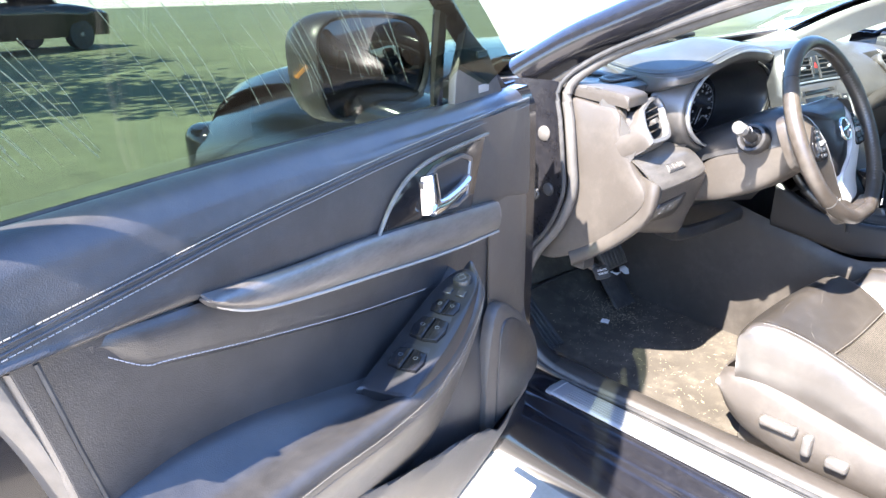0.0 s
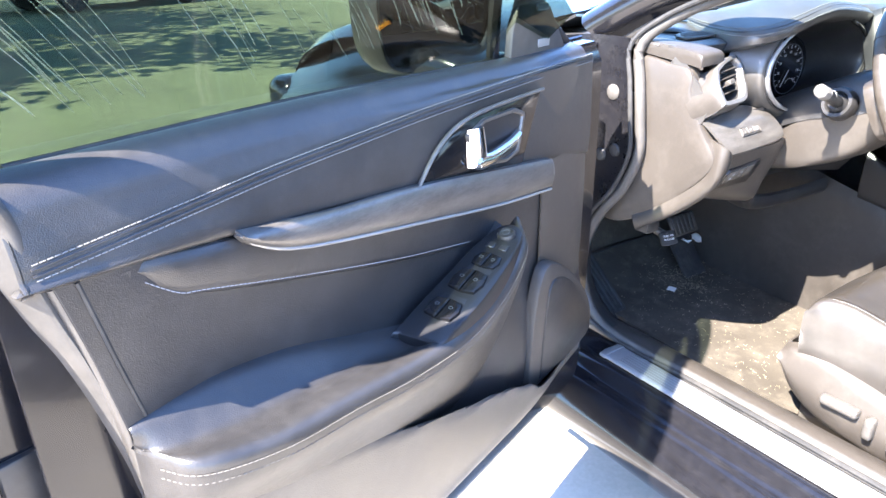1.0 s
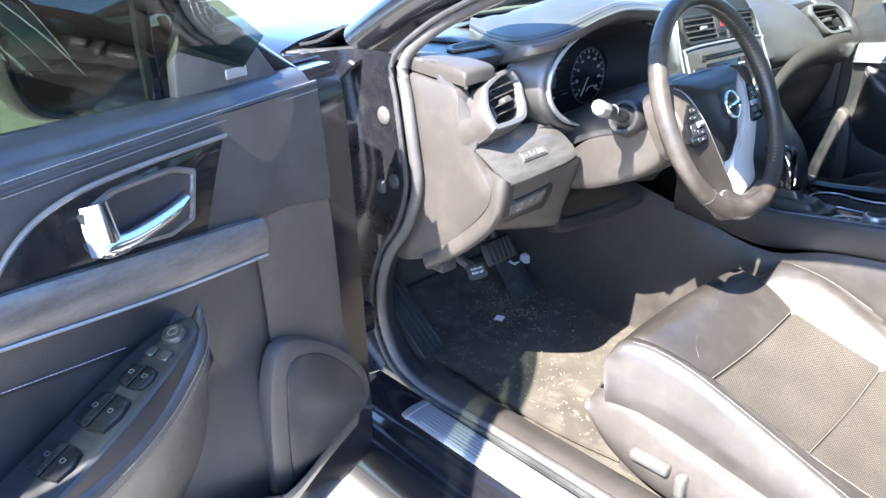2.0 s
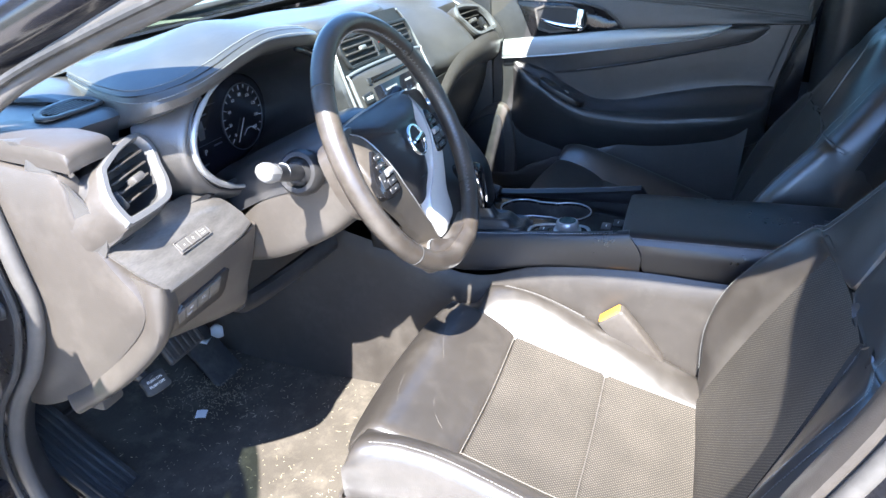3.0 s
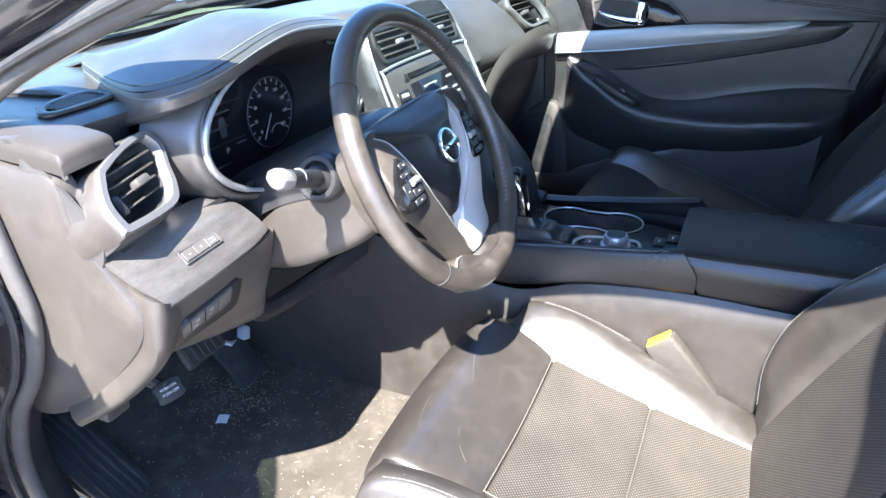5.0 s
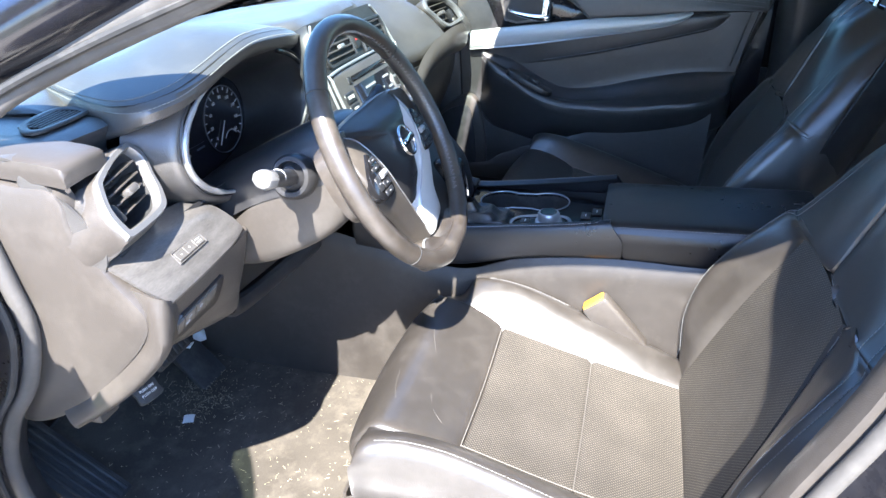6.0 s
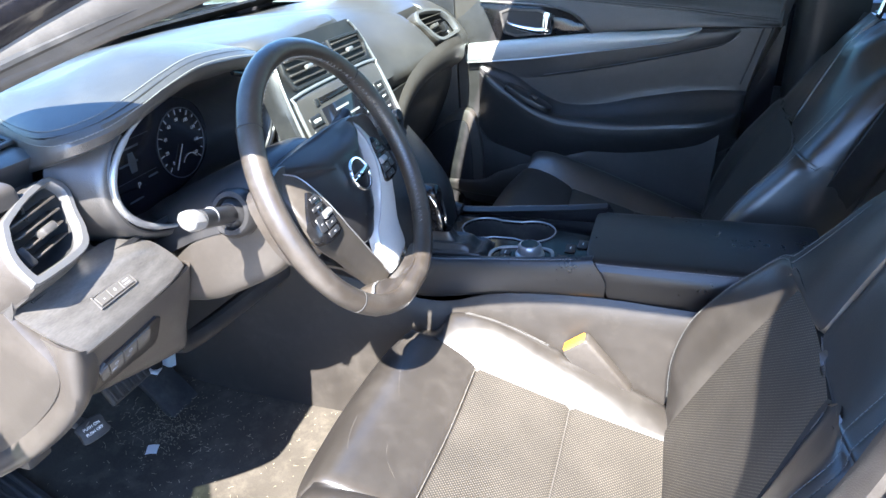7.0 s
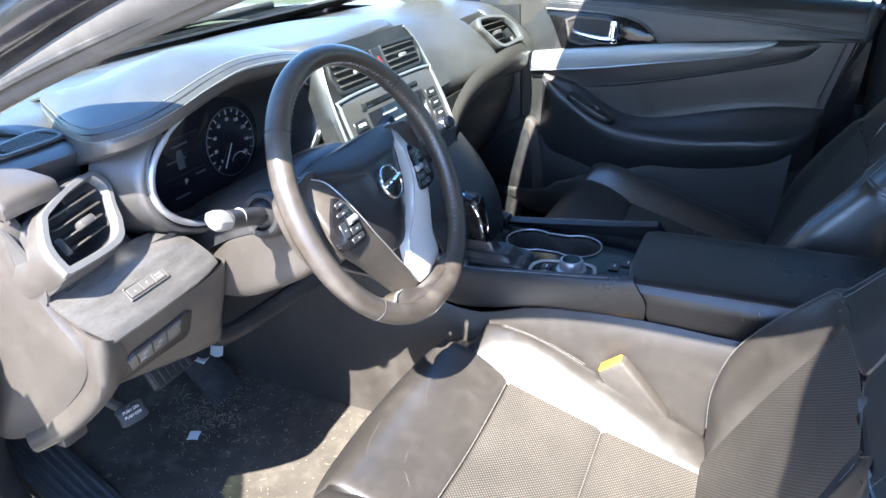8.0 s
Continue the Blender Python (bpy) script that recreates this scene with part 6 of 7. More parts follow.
part("badge_bar", box(-0.026, 0.026, -0.0048, 0.0048, 0, 0.005, 0.0015, 2, PADM @ pose(0, -0.006, 0.0455)), CHROME, badge)
ARM_TOP = [(0.119, 0.060, -0.022), (0.107, 0.051, -0.015), (0.095, 0.039, -0.007), (0.087, 0.012, 0.001), (0.074, -0.021, 0.002), (0.059, -0.048, -0.003)]
ARM_IN_LINE = {-1: ARM_TOP + [(0.040, -0.074, -0.010), (0.018, -0.104, -0.019), (-0.004, -0.132, -0.027), (-0.018, -0.156, -0.032)],
               1: ARM_TOP + [(0.044, -0.074, -0.012), (0.026, -0.098, -0.022), (0.022, -0.132, -0.028), (0.024, -0.158, -0.032)]}
ARM_OUT_LINE = {-1: [(0.126, 0.055), (0.130, 0.042), (0.133, 0.022), (0.135, -0.004), (0.132, -0.030), (0.116, -0.052), (0.090, -0.078), (0.066, -0.104), (0.042, -0.130), (0.020, -0.158)],
                1: [(0.126, 0.046), (0.126, 0.034), (0.124, 0.018), (0.122, -0.006), (0.118, -0.030), (0.114, -0.054), (0.110, -0.082), (0.106, -0.112), (0.100, -0.148), (0.066, -0.160)]}
for s in (-1, 1):
    part("spoke", plate([(s * 0.085, 0.054), (s * 0.13, 0.056), (s * 0.160, 0.046), (s * 0.166, 0.0), (s * 0.158, -0.036), (s * 0.140, -0.052), (s * 0.105, -0.054), (s * 0.080, -0.030)], 0.026, HUB @ pose(0, 0, -0.012), 0.008, smooth_to=40), RIM_LEATHER, wheel, "leather wrapped spoke")
    rows = []
    for (xi, yi, hi), (xo, yo) in zip(ARM_IN_LINE[s], ARM_OUT_LINE[s]):
        ho = hi - 0.004
        rows.append([wp(s * (xi - 0.001), yi, hi - 0.016), wp(s * xi, yi, hi - 0.002), wp(s * lerp(xi, xo, 0.06), lerp(yi, yo, 0.06), hi + 0.001), wp(s * lerp(xi, xo, 0.5), lerp(yi, yo, 0.5), lerp(hi, ho, 0.5) + 0.003),
                     wp(s * lerp(xi, xo, 0.93), lerp(yi, yo, 0.93), ho + 0.001), wp(s * xo, yo, ho - 0.003), wp(s * (xo - 0.001), yo - 0.003, ho - 0.010), wp(s * (xo - 0.022), yo + 0.002, ho - 0.013)])
    arm = part("spoke_finisher", loft(rows, 44, 30, thick=0.003), SPOKE_SILVER if s > 0 else SPOKE_SHADED, wheel, "satin silver spoke finisher" if s > 0 else "spoke finisher coloured grey-brown for its shade")
    part("finisher_line", tube([wp(s * x, y, h + 0.0014) for x, y, h in ARM_IN_LINE[s]], 0.0009, 6, smooth_to=40), SATIN, arm, "bright inner edge")
    pod = part("switch_pod", plate([(s * 0.102, 0.019), (s * 0.109, 0.018), (s * 0.130, -0.004), (s * 0.136, -0.026), (s * 0.128, -0.042), (s * 0.104, -0.047), (s * 0.082, -0.044), (s * 0.079, -0.030), (s * 0.089, 0.005)], 0.010, HUB @ pose(0, 0, 0.021), 0.003, smooth_to=40), PIANO, wheel, "black steering wheel switch pod")
    for x, y, w, h in ((0.103, 0.009, 0.018, 0.008), (0.106, -0.002, 0.024, 0.006), (0.117, -0.021, 0.013, 0.020), (0.096, -0.027, 0.022, 0.010), (0.100, -0.038, 0.026, 0.008)):
        key = part("key", box(s * x - w / 2, s * x + w / 2, y - h / 2, y + h / 2, 0.029, 0.0325, 0.0012, 1, HUB), DARK_PLASTIC, pod)
        part("key_mark", box(s * x - 0.002, s * x + 0.002, y - 0.0006, y + 0.0006, 0.0325, 0.0328, 0, 1, HUB), GREY_PRINT, key)
    part("roller", tube([hp(s * 0.096 - 0.008, -0.0145, 0.0325), hp(s * 0.096 + 0.008, -0.0145, 0.0325)], 0.0045, 14), SATIN, pod, "silver roller")
part("spoke_web", plate([(-0.122, -0.040), (-0.090, -0.046), (-0.058, -0.088), (-0.018, -0.136), (-0.036, -0.138), (-0.067, -0.099), (-0.098, -0.076), (-0.114, -0.060)], 0.006, HUB @ pose(0, 0, -0.013), 0.002), SPOKE_SHADED, wheel, "grey web below the spoke")
part("bottom_spoke", plate([(-0.095, -0.152), (-0.083, -0.130), (-0.052, -0.136), (-0.03, -0.148), (0.02, -0.157), (0.065, -0.155), (0.092, -0.150), (0.108, -0.158), (0.06, -0.180), (-0.06, -0.180)], 0.024, HUB @ pose(0, 0, 0.004), 0.006, smooth_to=50), RIM_LEATHER, wheel, "leather lower spoke")
part("worn_edge", tube([wp(-0.106, -0.132, 0.003), wp(-0.095, -0.134, 0.003), wp(-0.083, -0.129, 0.0015), wp(-0.066, -0.131, 0.0)], [0.0010, 0.0017, 0.0016, 0.0008], 6, smooth_to=18), THREAD, wheel, "frayed pale leather edge")


# ---- passenger's door: the same lining mirrored, shut ----
SHUT = Matrix(((0, -1, 0, 0.705), (-1, 0, 0, 0.44), (0, 0, 1, 0), (0, 0, 0, 1)))
pdoor = copy_thing(door, Matrix.Translation((0, 0.16, 0.86)) @ Matrix.Rotation(radians(3.6), 4, "X") @ Matrix.Translation((0, -0.16, -0.86)) @ SHUT)
pdoor.name = "passenger_door"
tagged(pdoor, "closed car door in black leather, its finisher strip coloured as lit", "car door")
# Far finisher recoloured pale: windscreen light on it is in the colour.
for ob in list(pdoor.children):
    if ob.name.startswith("finisher") and "edge" not in ob.name:
        ob.data = ob.data.copy()
        ob.data.materials[0] = LIT_SILVER
doomed = [ob for ob in pdoor.children_recursive if ob.name.startswith(("streak", "armrest", "arm_stitching", "switch_panel"))]
doomed += [c for ob in doomed for c in ob.children_recursive]
for ob in set(doomed):
    bpy.data.objects.remove(ob)
# its armrest starts further forward and carries one window switch
ARM_FAR = [(1.012, 0.790, 0.002, 0.770, 0.730, 0.66), (0.99, 0.790, 0.050, 0.752, 0.715, 0.64), (0.93, 0.784, 0.080, 0.734, 0.698, 0.61), (0.85, 0.771, 0.084, 0.722, 0.682, 0.58), (0.75, 0.748, 0.086, 0.708, 0.666, 0.56), (0.65, 0.722, 0.086, 0.703, 0.660, 0.55),
           (0.56, 0.716, 0.084, 0.705, 0.664, 0.55), (0.49, 0.742, 0.080, 0.724, 0.684, 0.56), (0.42, 0.782, 0.072, 0.762, 0.722, 0.58), (0.36, 0.800, 0.056, 0.792, 0.748, 0.60), (0.325, 0.812, 0.020, 0.812, 0.770, 0.64)]
part("armrest", loft([[(u, -0.012, zi + 0.006), (u, 0.004, zi), (u, w * 0.42, lerp(zi, zo, 0.5) - 0.010), (u, w * 0.8, zo - 0.001), (u, w * 0.97, zo - 0.006), (u, w, zo - 0.018),
                       (u, w * 0.94, zb), (u, w * 0.55, lerp(zb, zl, 0.55)), (u, 0.01, zl), (u, -0.012, zl - 0.005)] for u, zi, w, zo, zb, zl in ARM_FAR], 60, 50, thick=0.003), LEATHER, pdoor, "padded black leather armrest")
part("arm_stitching", stitches([(u, w + 0.001, zo - 0.014) for u, zi, w, zo, zb, zl in ARM_FAR[1:]], 0.0055, 0.004), THREAD, pdoor, "pale stitching along the armrest")
FAR_SWITCH = basis((0.47, 0.050, 0.748), (-0.12, 0.0, 0.055), (-0.02, -0.052, 0.010))
far_panel = part("switch_panel", plate([(-0.06, 0.022), (0.05, 0.022), (0.066, 0.0), (0.05, -0.022), (-0.06, -0.022)], 0.014, FAR_SWITCH @ pose(0, 0, -0.010), 0.004, smooth_to=40), SATIN_BLACK, pdoor, "black window switch panel")
part("window_switch", box(-0.026, 0.004, -0.008, 0.008, 0.003, 0.009, 0.002, 2, FAR_SWITCH), PIANO, far_panel, "black rocker switch")

# ---- centre console ----
console = thing("centre_console", "black centre console with cup holders and a padded armrest", "console", (0, 0, 0))
for s in (-1, 1):
    e = s if s < 0 else 0.80
    part("side_panel", loft([[(e * 0.132, y, z1), (e * 0.142, y, z1 - 0.02), (e * 0.150, y, 0.45), (e * 0.158, y, 0.27)] for y, z1 in ((0.86, 0.70), (0.50, 0.68), (0.20, 0.61), (0.0, 0.560), (-0.134, 0.592), (-0.30, 0.604), (-0.45, 0.598), (-0.66, 0.59))], 30, 16, thick=0.004), SCUFFED, console, "scuffed grey console side")
    part("side_pad", loft([[(e * 0.128, y, z0 - 0.004), (e * 0.139, y, z0 + 0.004), (e * 0.141, y, lerp(z0, z1, 0.5)), (e * 0.136, y + (y < -0.28) * 0.02, z1 - 0.004), (e * 0.124, y + (y < -0.28) * 0.022, z1 + 0.002), (e * 0.112, y + (y < -0.28) * 0.022, z1 - 0.004)] for y, z0, z1 in ((0.20, 0.60, 0.71), (0.10, 0.585, 0.664), (0.0, 0.572, 0.650), (-0.134, 0.596, 0.660), (-0.22, 0.604, 0.668), (-0.318, 0.607, 0.678))], 30, 22, thick=0.004), BLACK_LEATHER, console, "black stitched leather console flank")
    part("pad_stitching", stitches([(e * 0.131, y, z + 0.001) for y, z in ((0.10, 0.664), (0.0, 0.650), (-0.134, 0.660), (-0.22, 0.668), (-0.286, 0.676))], 0.005, 0.0035, 0.0005), GREY_PRINT, console)
    part("front_horn", tube([(e * 0.118, 0.00, 0.645), (e * 0.125, 0.07, 0.665), (e * 0.135, 0.13, 0.71), (e * 0.14, 0.16, 0.75)], [0.014, 0.015, 0.016, 0.012], 12, smooth_to=24), BLACK_LEATHER, console, "rising console horn")


def holed(x0, x1, y0, y1, z, shape, m=Matrix()):
    """A flat deck with one shaped hole; shape gives the hole's centre and its radius by angle."""
    (cx, cy), rad = shape
    ang = sorted([math.tau * i / 64 for i in range(64)] + [math.atan2(y - cy, x - cx) % math.tau for x in (x0, x1) for y in (y0, y1)])
    bm = bmesh.new()
    a, b = [], []
    for t in ang:
        c, s = math.cos(t), math.sin(t)
        k = min([(x1 - cx) / c if c > 1e-6 else (x0 - cx) / c if c < -1e-6 else 9, (y1 - cy) / s if s > 1e-6 else (y0 - cy) / s if s < -1e-6 else 9])
        a.append(bm.verts.new((cx + c * k, cy + s * k, z)))
        r = rad(t)
        b.append(bm.verts.new((cx + c * r, cy + s * r, z)))
    n = len(ang)
    for i in range(n):
        bm.faces.new((a[i], a[(i + 1) % n], b[(i + 1) % n], b[i]))
    shell(bm, 0.004)
    bm.transform(m)
    return bm


def lobes(t):
    c, s = abs(math.cos(t)), abs(math.sin(t))
    d = 0.047
    near = d * s + math.sqrt(max(0.0, 0.045 ** 2 - (d * c) ** 2)) if d * c < 0.045 else 0.0
    return max(near, 0.037 / max(c, 0.45))


CUP = ((0.028, -0.115), lobes)
part("console_deck", holed(-0.114, 0.094, -0.300, 0.06, 0.640, CUP), PIANO, console, "gloss black console deck")
outline = [(0.028 + lobes(t) * math.cos(t), -0.115 + lobes(t) * math.sin(t)) for t in (math.tau * i / 64 for i in range(64))]
cups = part("cup_holder", loft([[(x, y, 0.641) for x, y in outline], [(x, y, 0.60) for x, y in outline], [(0.028 + (x - 0.028) * 0.9, -0.115 + (y + 0.115) * 0.93, 0.57) for x, y in outline], [(0.028 + (x - 0.028) * 0.05, -0.115 + (y + 0.115) * 0.05, 0.568) for x, y in outline]], 10, 64, closed=True), RUBBER, console, "double black cup holder")
part("cup_rim", tube([(x, y, 0.642) for x, y in outline], 0.0014, 8, closed=True), SATIN, cups, "bright rim")
knob = part("drive_knob", lathe([(0.026, 0), (0.026, 0.006), (0.021, 0.008), (0.021, 0.020), (0.019, 0.023), (0.016, 0.0235), (0.002, 0.022)], pose(-0.072, -0.178, 0.642), 32), SATIN, console, "silver rotary drive knob")
part("knob_face", lathe([(0.016, 0), (0.0155, 0.001)], pose(-0.072, -0.178, 0.6655), 24), PIANO, knob)
for x, y, w in ((-0.090, -0.135, 0.018), (-0.068, -0.132, 0.018), (-0.075, -0.235, 0.03), (-0.03, -0.245, 0.03), (-0.01, -0.265, 0.03), (-0.075, -0.27, 0.03)):
    key = part("key", box(x - w / 2, x + w / 2, y - 0.009, y + 0.009, 0.6405, 0.6435, 0.001), DARK_PLASTIC, console, "black push switch")
    part("key_mark", box(x - 0.005, x + 0.005, y - 0.001, y + 0.001, 0.6435, 0.6438, 0), PALE, key)
part("switch_frame", ring([(-0.108, -0.115), (-0.05, -0.115), (-0.04, -0.21), (-0.108, -0.21)], [(-0.103, -0.120), (-0.055, -0.120), (-0.046, -0.205), (-0.103, -0.205)], 0.003, pose(0, 0, 0.641)), SATIN, console, "silver switch frame")
boot = part("shift_boot", loft([[(-0.072 + a * w, -0.032 + b * w + dy, z) for a, b in ((-1, -2.0), (0, -2.1), (1, -2.0), (1.1, 0), (1, 1.9), (0, 2.0), (-1, 1.9), (-1.1, 0))] for w, dy, z in ((0.034, 0, 0.642), (0.031, 0.002, 0.654), (0.027, 0.008, 0.652), (0.022, 0.014, 0.666), (0.015, 0.020, 0.664), (0.012, 0.026, 0.682))], 24, 40, closed=True), BLACK_LEATHER, console, "wrinkled leather gear lever boot")
part("boot_frame", ring(sharp([(-0.110, -0.105), (-0.034, -0.105), (-0.034, 0.04), (-0.110, 0.04)]), sharp([(-0.106, -0.100), (-0.038, -0.100), (-0.038, 0.035), (-0.106, 0.035)]), 0.004, pose(0, 0, 0.640), 60), GREY_METAL, boot, "grey boot frame")
lever = part("gear_lever", loft([[(-0.072 + a * w, -0.006 + b * d + dy, z) for a, b in ((-1, -1), (0, -1.15), (1, -1), (1.1, 0), (1, 1), (0, 1.15), (-1, 1), (-1.1, 0))] for w, d, dy, z in ((0.009, 0.011, 0.0, 0.675), (0.010, 0.013, 0.004, 0.70), (0.013, 0.019, 0.012, 0.73), (0.016, 0.024, 0.020, 0.752), (0.014, 0.020, 0.024, 0.764), (0.002, 0.003, 0.025, 0.768))], 20, 30, closed=True, caps=True), PIANO, console, "gloss black gear lever with chrome edge")
part("lever_trim", tube([(-0.082, -0.018, 0.678), (-0.086, -0.016, 0.71), (-0.088, -0.010, 0.735), (-0.087, 0.004, 0.756), (-0.078, 0.022, 0.767)], 0.0024, 8, smooth_to=20), CHROME, lever, "chrome edge")
part("lever_trim", tube([(-0.062, -0.018, 0.678), (-0.060, -0.016, 0.71), (-0.058, -0.010, 0.735), (-0.059, 0.004, 0.756), (-0.068, 0.022, 0.767)], 0.0024, 8, smooth_to=20), CHROME, lever, "chrome edge")
BOXP = ((-0.10, 0.56), (-0.128, 0.60), (-0.133, 0.62), (-0.134, 0.654), (-0.12, 0.660), (0.0, 0.660), (0.12, 0.660), (0.134, 0.654), (0.133, 0.62), (0.128, 0.60), (0.10, 0.56))
part("storage_box", loft([[(x * k * (0.60 if x > 0 else 1), y - (0.68 - z) * 0.42 * g, z) for x, z in BOXP] for y, g, k in ((-0.292, 1, 0.95), (-0.296, 1, 0.99), (-0.31, 1, 1), (-0.5, 0.3, 1), (-0.66, 0, 1))], 20, 50, closed=True, caps=True), BLACK_LEATHER, console, "leather storage box")
LIDP = [[(x * k * (0.60 if x > 0 else 0.97), y, z - 0.0235) for x, z in ((-0.128, 0.680), (-0.1365, 0.683), (-0.135, 0.691), (-0.122, 0.698), (-0.06, 0.702), (0, 0.702), (0.06, 0.701), (0.118, 0.697), (0.134, 0.690), (0.1365, 0.683), (0.128, 0.680), (0, 0.678))] for y, k in ((-0.282, 0.80), (-0.286, 0.91), (-0.30, 0.98), (-0.32, 1.0), (-0.5, 1.0), (-0.63, 1.0), (-0.655, 0.93))]
lid = part("armrest_lid", loft(LIDP, 30, 70, closed=True, caps=True), BLACK_LEATHER, console, "padded black leather armrest lid")
for x in (-0.1255, 0.0775):
    part("lid_stitching", join(stitches([(x * 1.035, -0.30, 0.6700), (x * 1.047, -0.33, 0.6690), (x * 1.047, -0.64, 0.6690)], 0.006, 0.0045), stitches([(x * 1.045, -0.30, 0.6585), (x * 1.06, -0.33, 0.6585), (x * 1.06, -0.64, 0.6585)], 0.006, 0.0045)), THREAD, lid, "pale stitching")

# ---- seats ----
OUTER = ((0.012, 0.180, 0.1), (0.004, 0.178, 0.5), (-0.02, 0.174, 0.8), (-0.06, 0.166, 1.0), (-0.118, 0.158, 1.05), (-0.20, 0.157, 1.0), (-0.30, 0.157, 0.85), (-0.40, 0.157, 0.6), (-0.47, 0.157, 0.4))
INNER = ((0.012, 0.180, -0.6), (-0.015, 0.176, -0.4), (-0.035, 0.170, 0.15), (-0.05, 0.166, 0.7), (-0.08, 0.162, 1.0), (-0.12, 0.158, 1.2), (-0.17, 0.157, 1.25), (-0.23, 0.157, 1.1), (-0.30, 0.157, 0.9), (-0.40, 0.157, 0.5), (-0.47, 0.157, 0.25))


def seat(name, c, dy, dz, label, side):
    t = thing(name, label, "car seat", (c, dy, 0.0), group="front seats")
    Z = dz

    def cz(y):
        return along([(-0.47, 0.385), (-0.45, 0.390), (-0.28, 0.436), (-0.115, 0.490), (0.0, 0.527)], y) + Z
    for y0, y1 in ((-0.118, -0.2792), (-0.2808, -0.470)):
        part("seat_insert", loft([[(x, lerp(y0, y1, f), cz(lerp(y0, y1, f)) - 0.004 * (abs(f - 0.5) > 0.45) + 0.010 * (x / 0.155) ** 2) for x in (-0.157, -0.10, -0.05, 0, 0.05, 0.10, 0.157)] for f in (0, 0.06, 0.3, 0.5, 0.7, 0.94, 1)], 20, 24, thick=0.01), PERF, t, "perforated leather seat insert")
    part("insert_seam", tube([(-0.155, -0.280, cz(-0.28) + 0.009), (0, -0.280, cz(-0.28) - 0.002), (0.155, -0.280, cz(-0.28) + 0.009)], 0.0007, 6, smooth_to=16), SEAM_GREY, t, "pale seam")
    for s in (-1, 1):
        part("piping", tube([(s * 0.157, -0.116, cz(-0.116) + 0.011), (s * 0.158, -0.28, cz(-0.28) + 0.011), (s * 0.157, -0.455, cz(-0.45) + 0.011)], 0.0007, 6, smooth_to=20), SEAM_GREY, t, "pale seam")
    part("front_piping", tube([(-0.157, -0.116, cz(-0.116) + 0.010), (0, -0.116, cz(-0.116)), (0.157, -0.116, cz(-0.116) + 0.010)], 0.0008, 6, smooth_to=20), SEAM_GREY, t)
    part("cushion_front", loft([[(x * 0.92, -0.118, cz(-0.118) - 0.006 + e), (x * 0.96, -0.105, cz(-0.105) + 0.004 + e), (x, -0.05, cz(-0.05) + 0.012 + e), (x, 0.005, cz(0.0) + 0.010 + e * 0.7), (x, 0.045 + q, 0.515 + Z), (x * 0.99, 0.062 + q, 0.488 + Z), (x * 0.985, 0.058 + q, 0.455 + Z), (x * 0.98, 0.035 + q, 0.425 + Z)]
                                for x, e, q in ((-0.186, -0.012, -0.020), (-0.178, 0.006, -0.008), (-0.12, 0.002, 0.0), (0, -0.002, 0.004), (0.12, 0.002, 0.0), (0.178, 0.006, -0.008), (0.186, -0.012, -0.020))], 40, 40, thick=0.01), SEAT_LEATHER, t, "creased black leather thigh cushion")
    for x0, x1, y, d in ((-0.15, -0.05, -0.02, 0.03), (0.02, 0.12, -0.03, 0.025), (-0.13, -0.08, -0.08, 0.03)):
        part("crease", tube([(x0, y, cz(y) + 0.0128), ((x0 + x1) / 2, y + d * 0.7, cz(y + d * 0.7) + 0.0125), (x1, y + d, cz(y + d) + 0.0125)], 0.0002, 4, smooth_to=14), SEAM_GREY, t, "fine leather crease")
    part("thigh_stitching", stitches([(-0.176, 0.036, 0.512 + Z), (-0.12, 0.057, 0.497 + Z), (0, 0.062, 0.495 + Z), (0.12, 0.057, 0.497 + Z), (0.176, 0.036, 0.512 + Z)], 0.007, 0.005), THREAD, t, "pale stitching")
    for s in (-1, 1):
        secs = []
        for y, a, b in (OUTER if s == side else INNER):
            z = cz(y)
            secs.append([(s * a, y, z + 0.002), (s * (a + 0.008), y, z + 0.012), (s * (a + 0.035), y, z + 0.034 * b + 0.010), (s * (a + 0.060), y, z + 0.050 * b + 0.008), (s * (a + 0.074), y, z + 0.053 * b + 0.004), (s * (a + 0.083), y, z + 0.044 * b + 0.002), (s * (a + 0.090), y, z + 0.010), (s * (a + 0.090), y, z - 0.03), (s * (a + 0.078), y, z - 0.09), (s * (a + 0.05), y, z - 0.11)])
        part("side_bolster", loft(secs, 40, 40, thick=0.008), SEAT_LEATHER, t, "black leather side bolster")
        for o, h in ((0.0685, 0.0525), (0.0805, 0.047)):
            part("bolster_stitching", stitches([(s * (a + o), y, cz(y) + h * b + 0.0065) for y, a, b in (OUTER[2:-1] if s == side else INNER[4:-3])], 0.006, 0.0045), THREAD, t, "pale stitching")

    def bp(x, s, h):
        return (x, -0.452 - 0.407 * s + 0.914 * h, 0.392 + Z + 0.914 * s + 0.407 * h)
    BACK = ((-0.03, 0.168, 0.225, 0.012, 0.010), (0.04, 0.172, 0.245, 0.030, 0.036), (0.11, 0.168, 0.250, 0.052, 0.066), (0.19, 0.156, 0.250, 0.056, 0.078), (0.26, 0.141, 0.247, 0.050, 0.068), (0.32, 0.124, 0.240, 0.040, 0.050), (0.362, 0.112, 0.233, 0.032, 0.036),
            (0.374, 0.050, 0.231, 0.028, 0.031), (0.380, 0.004, 0.230, 0.026, 0.028), (0.43, 0.004, 0.220, 0.022, 0.016), (0.50, 0.004, 0.207, 0.016, 0.002), (0.56, 0.004, 0.196, 0.008, -0.020), (0.615, 0.004, 0.180, -0.020, -0.055))
    half = [(u, a) for u, a, o, m, h in BACK]
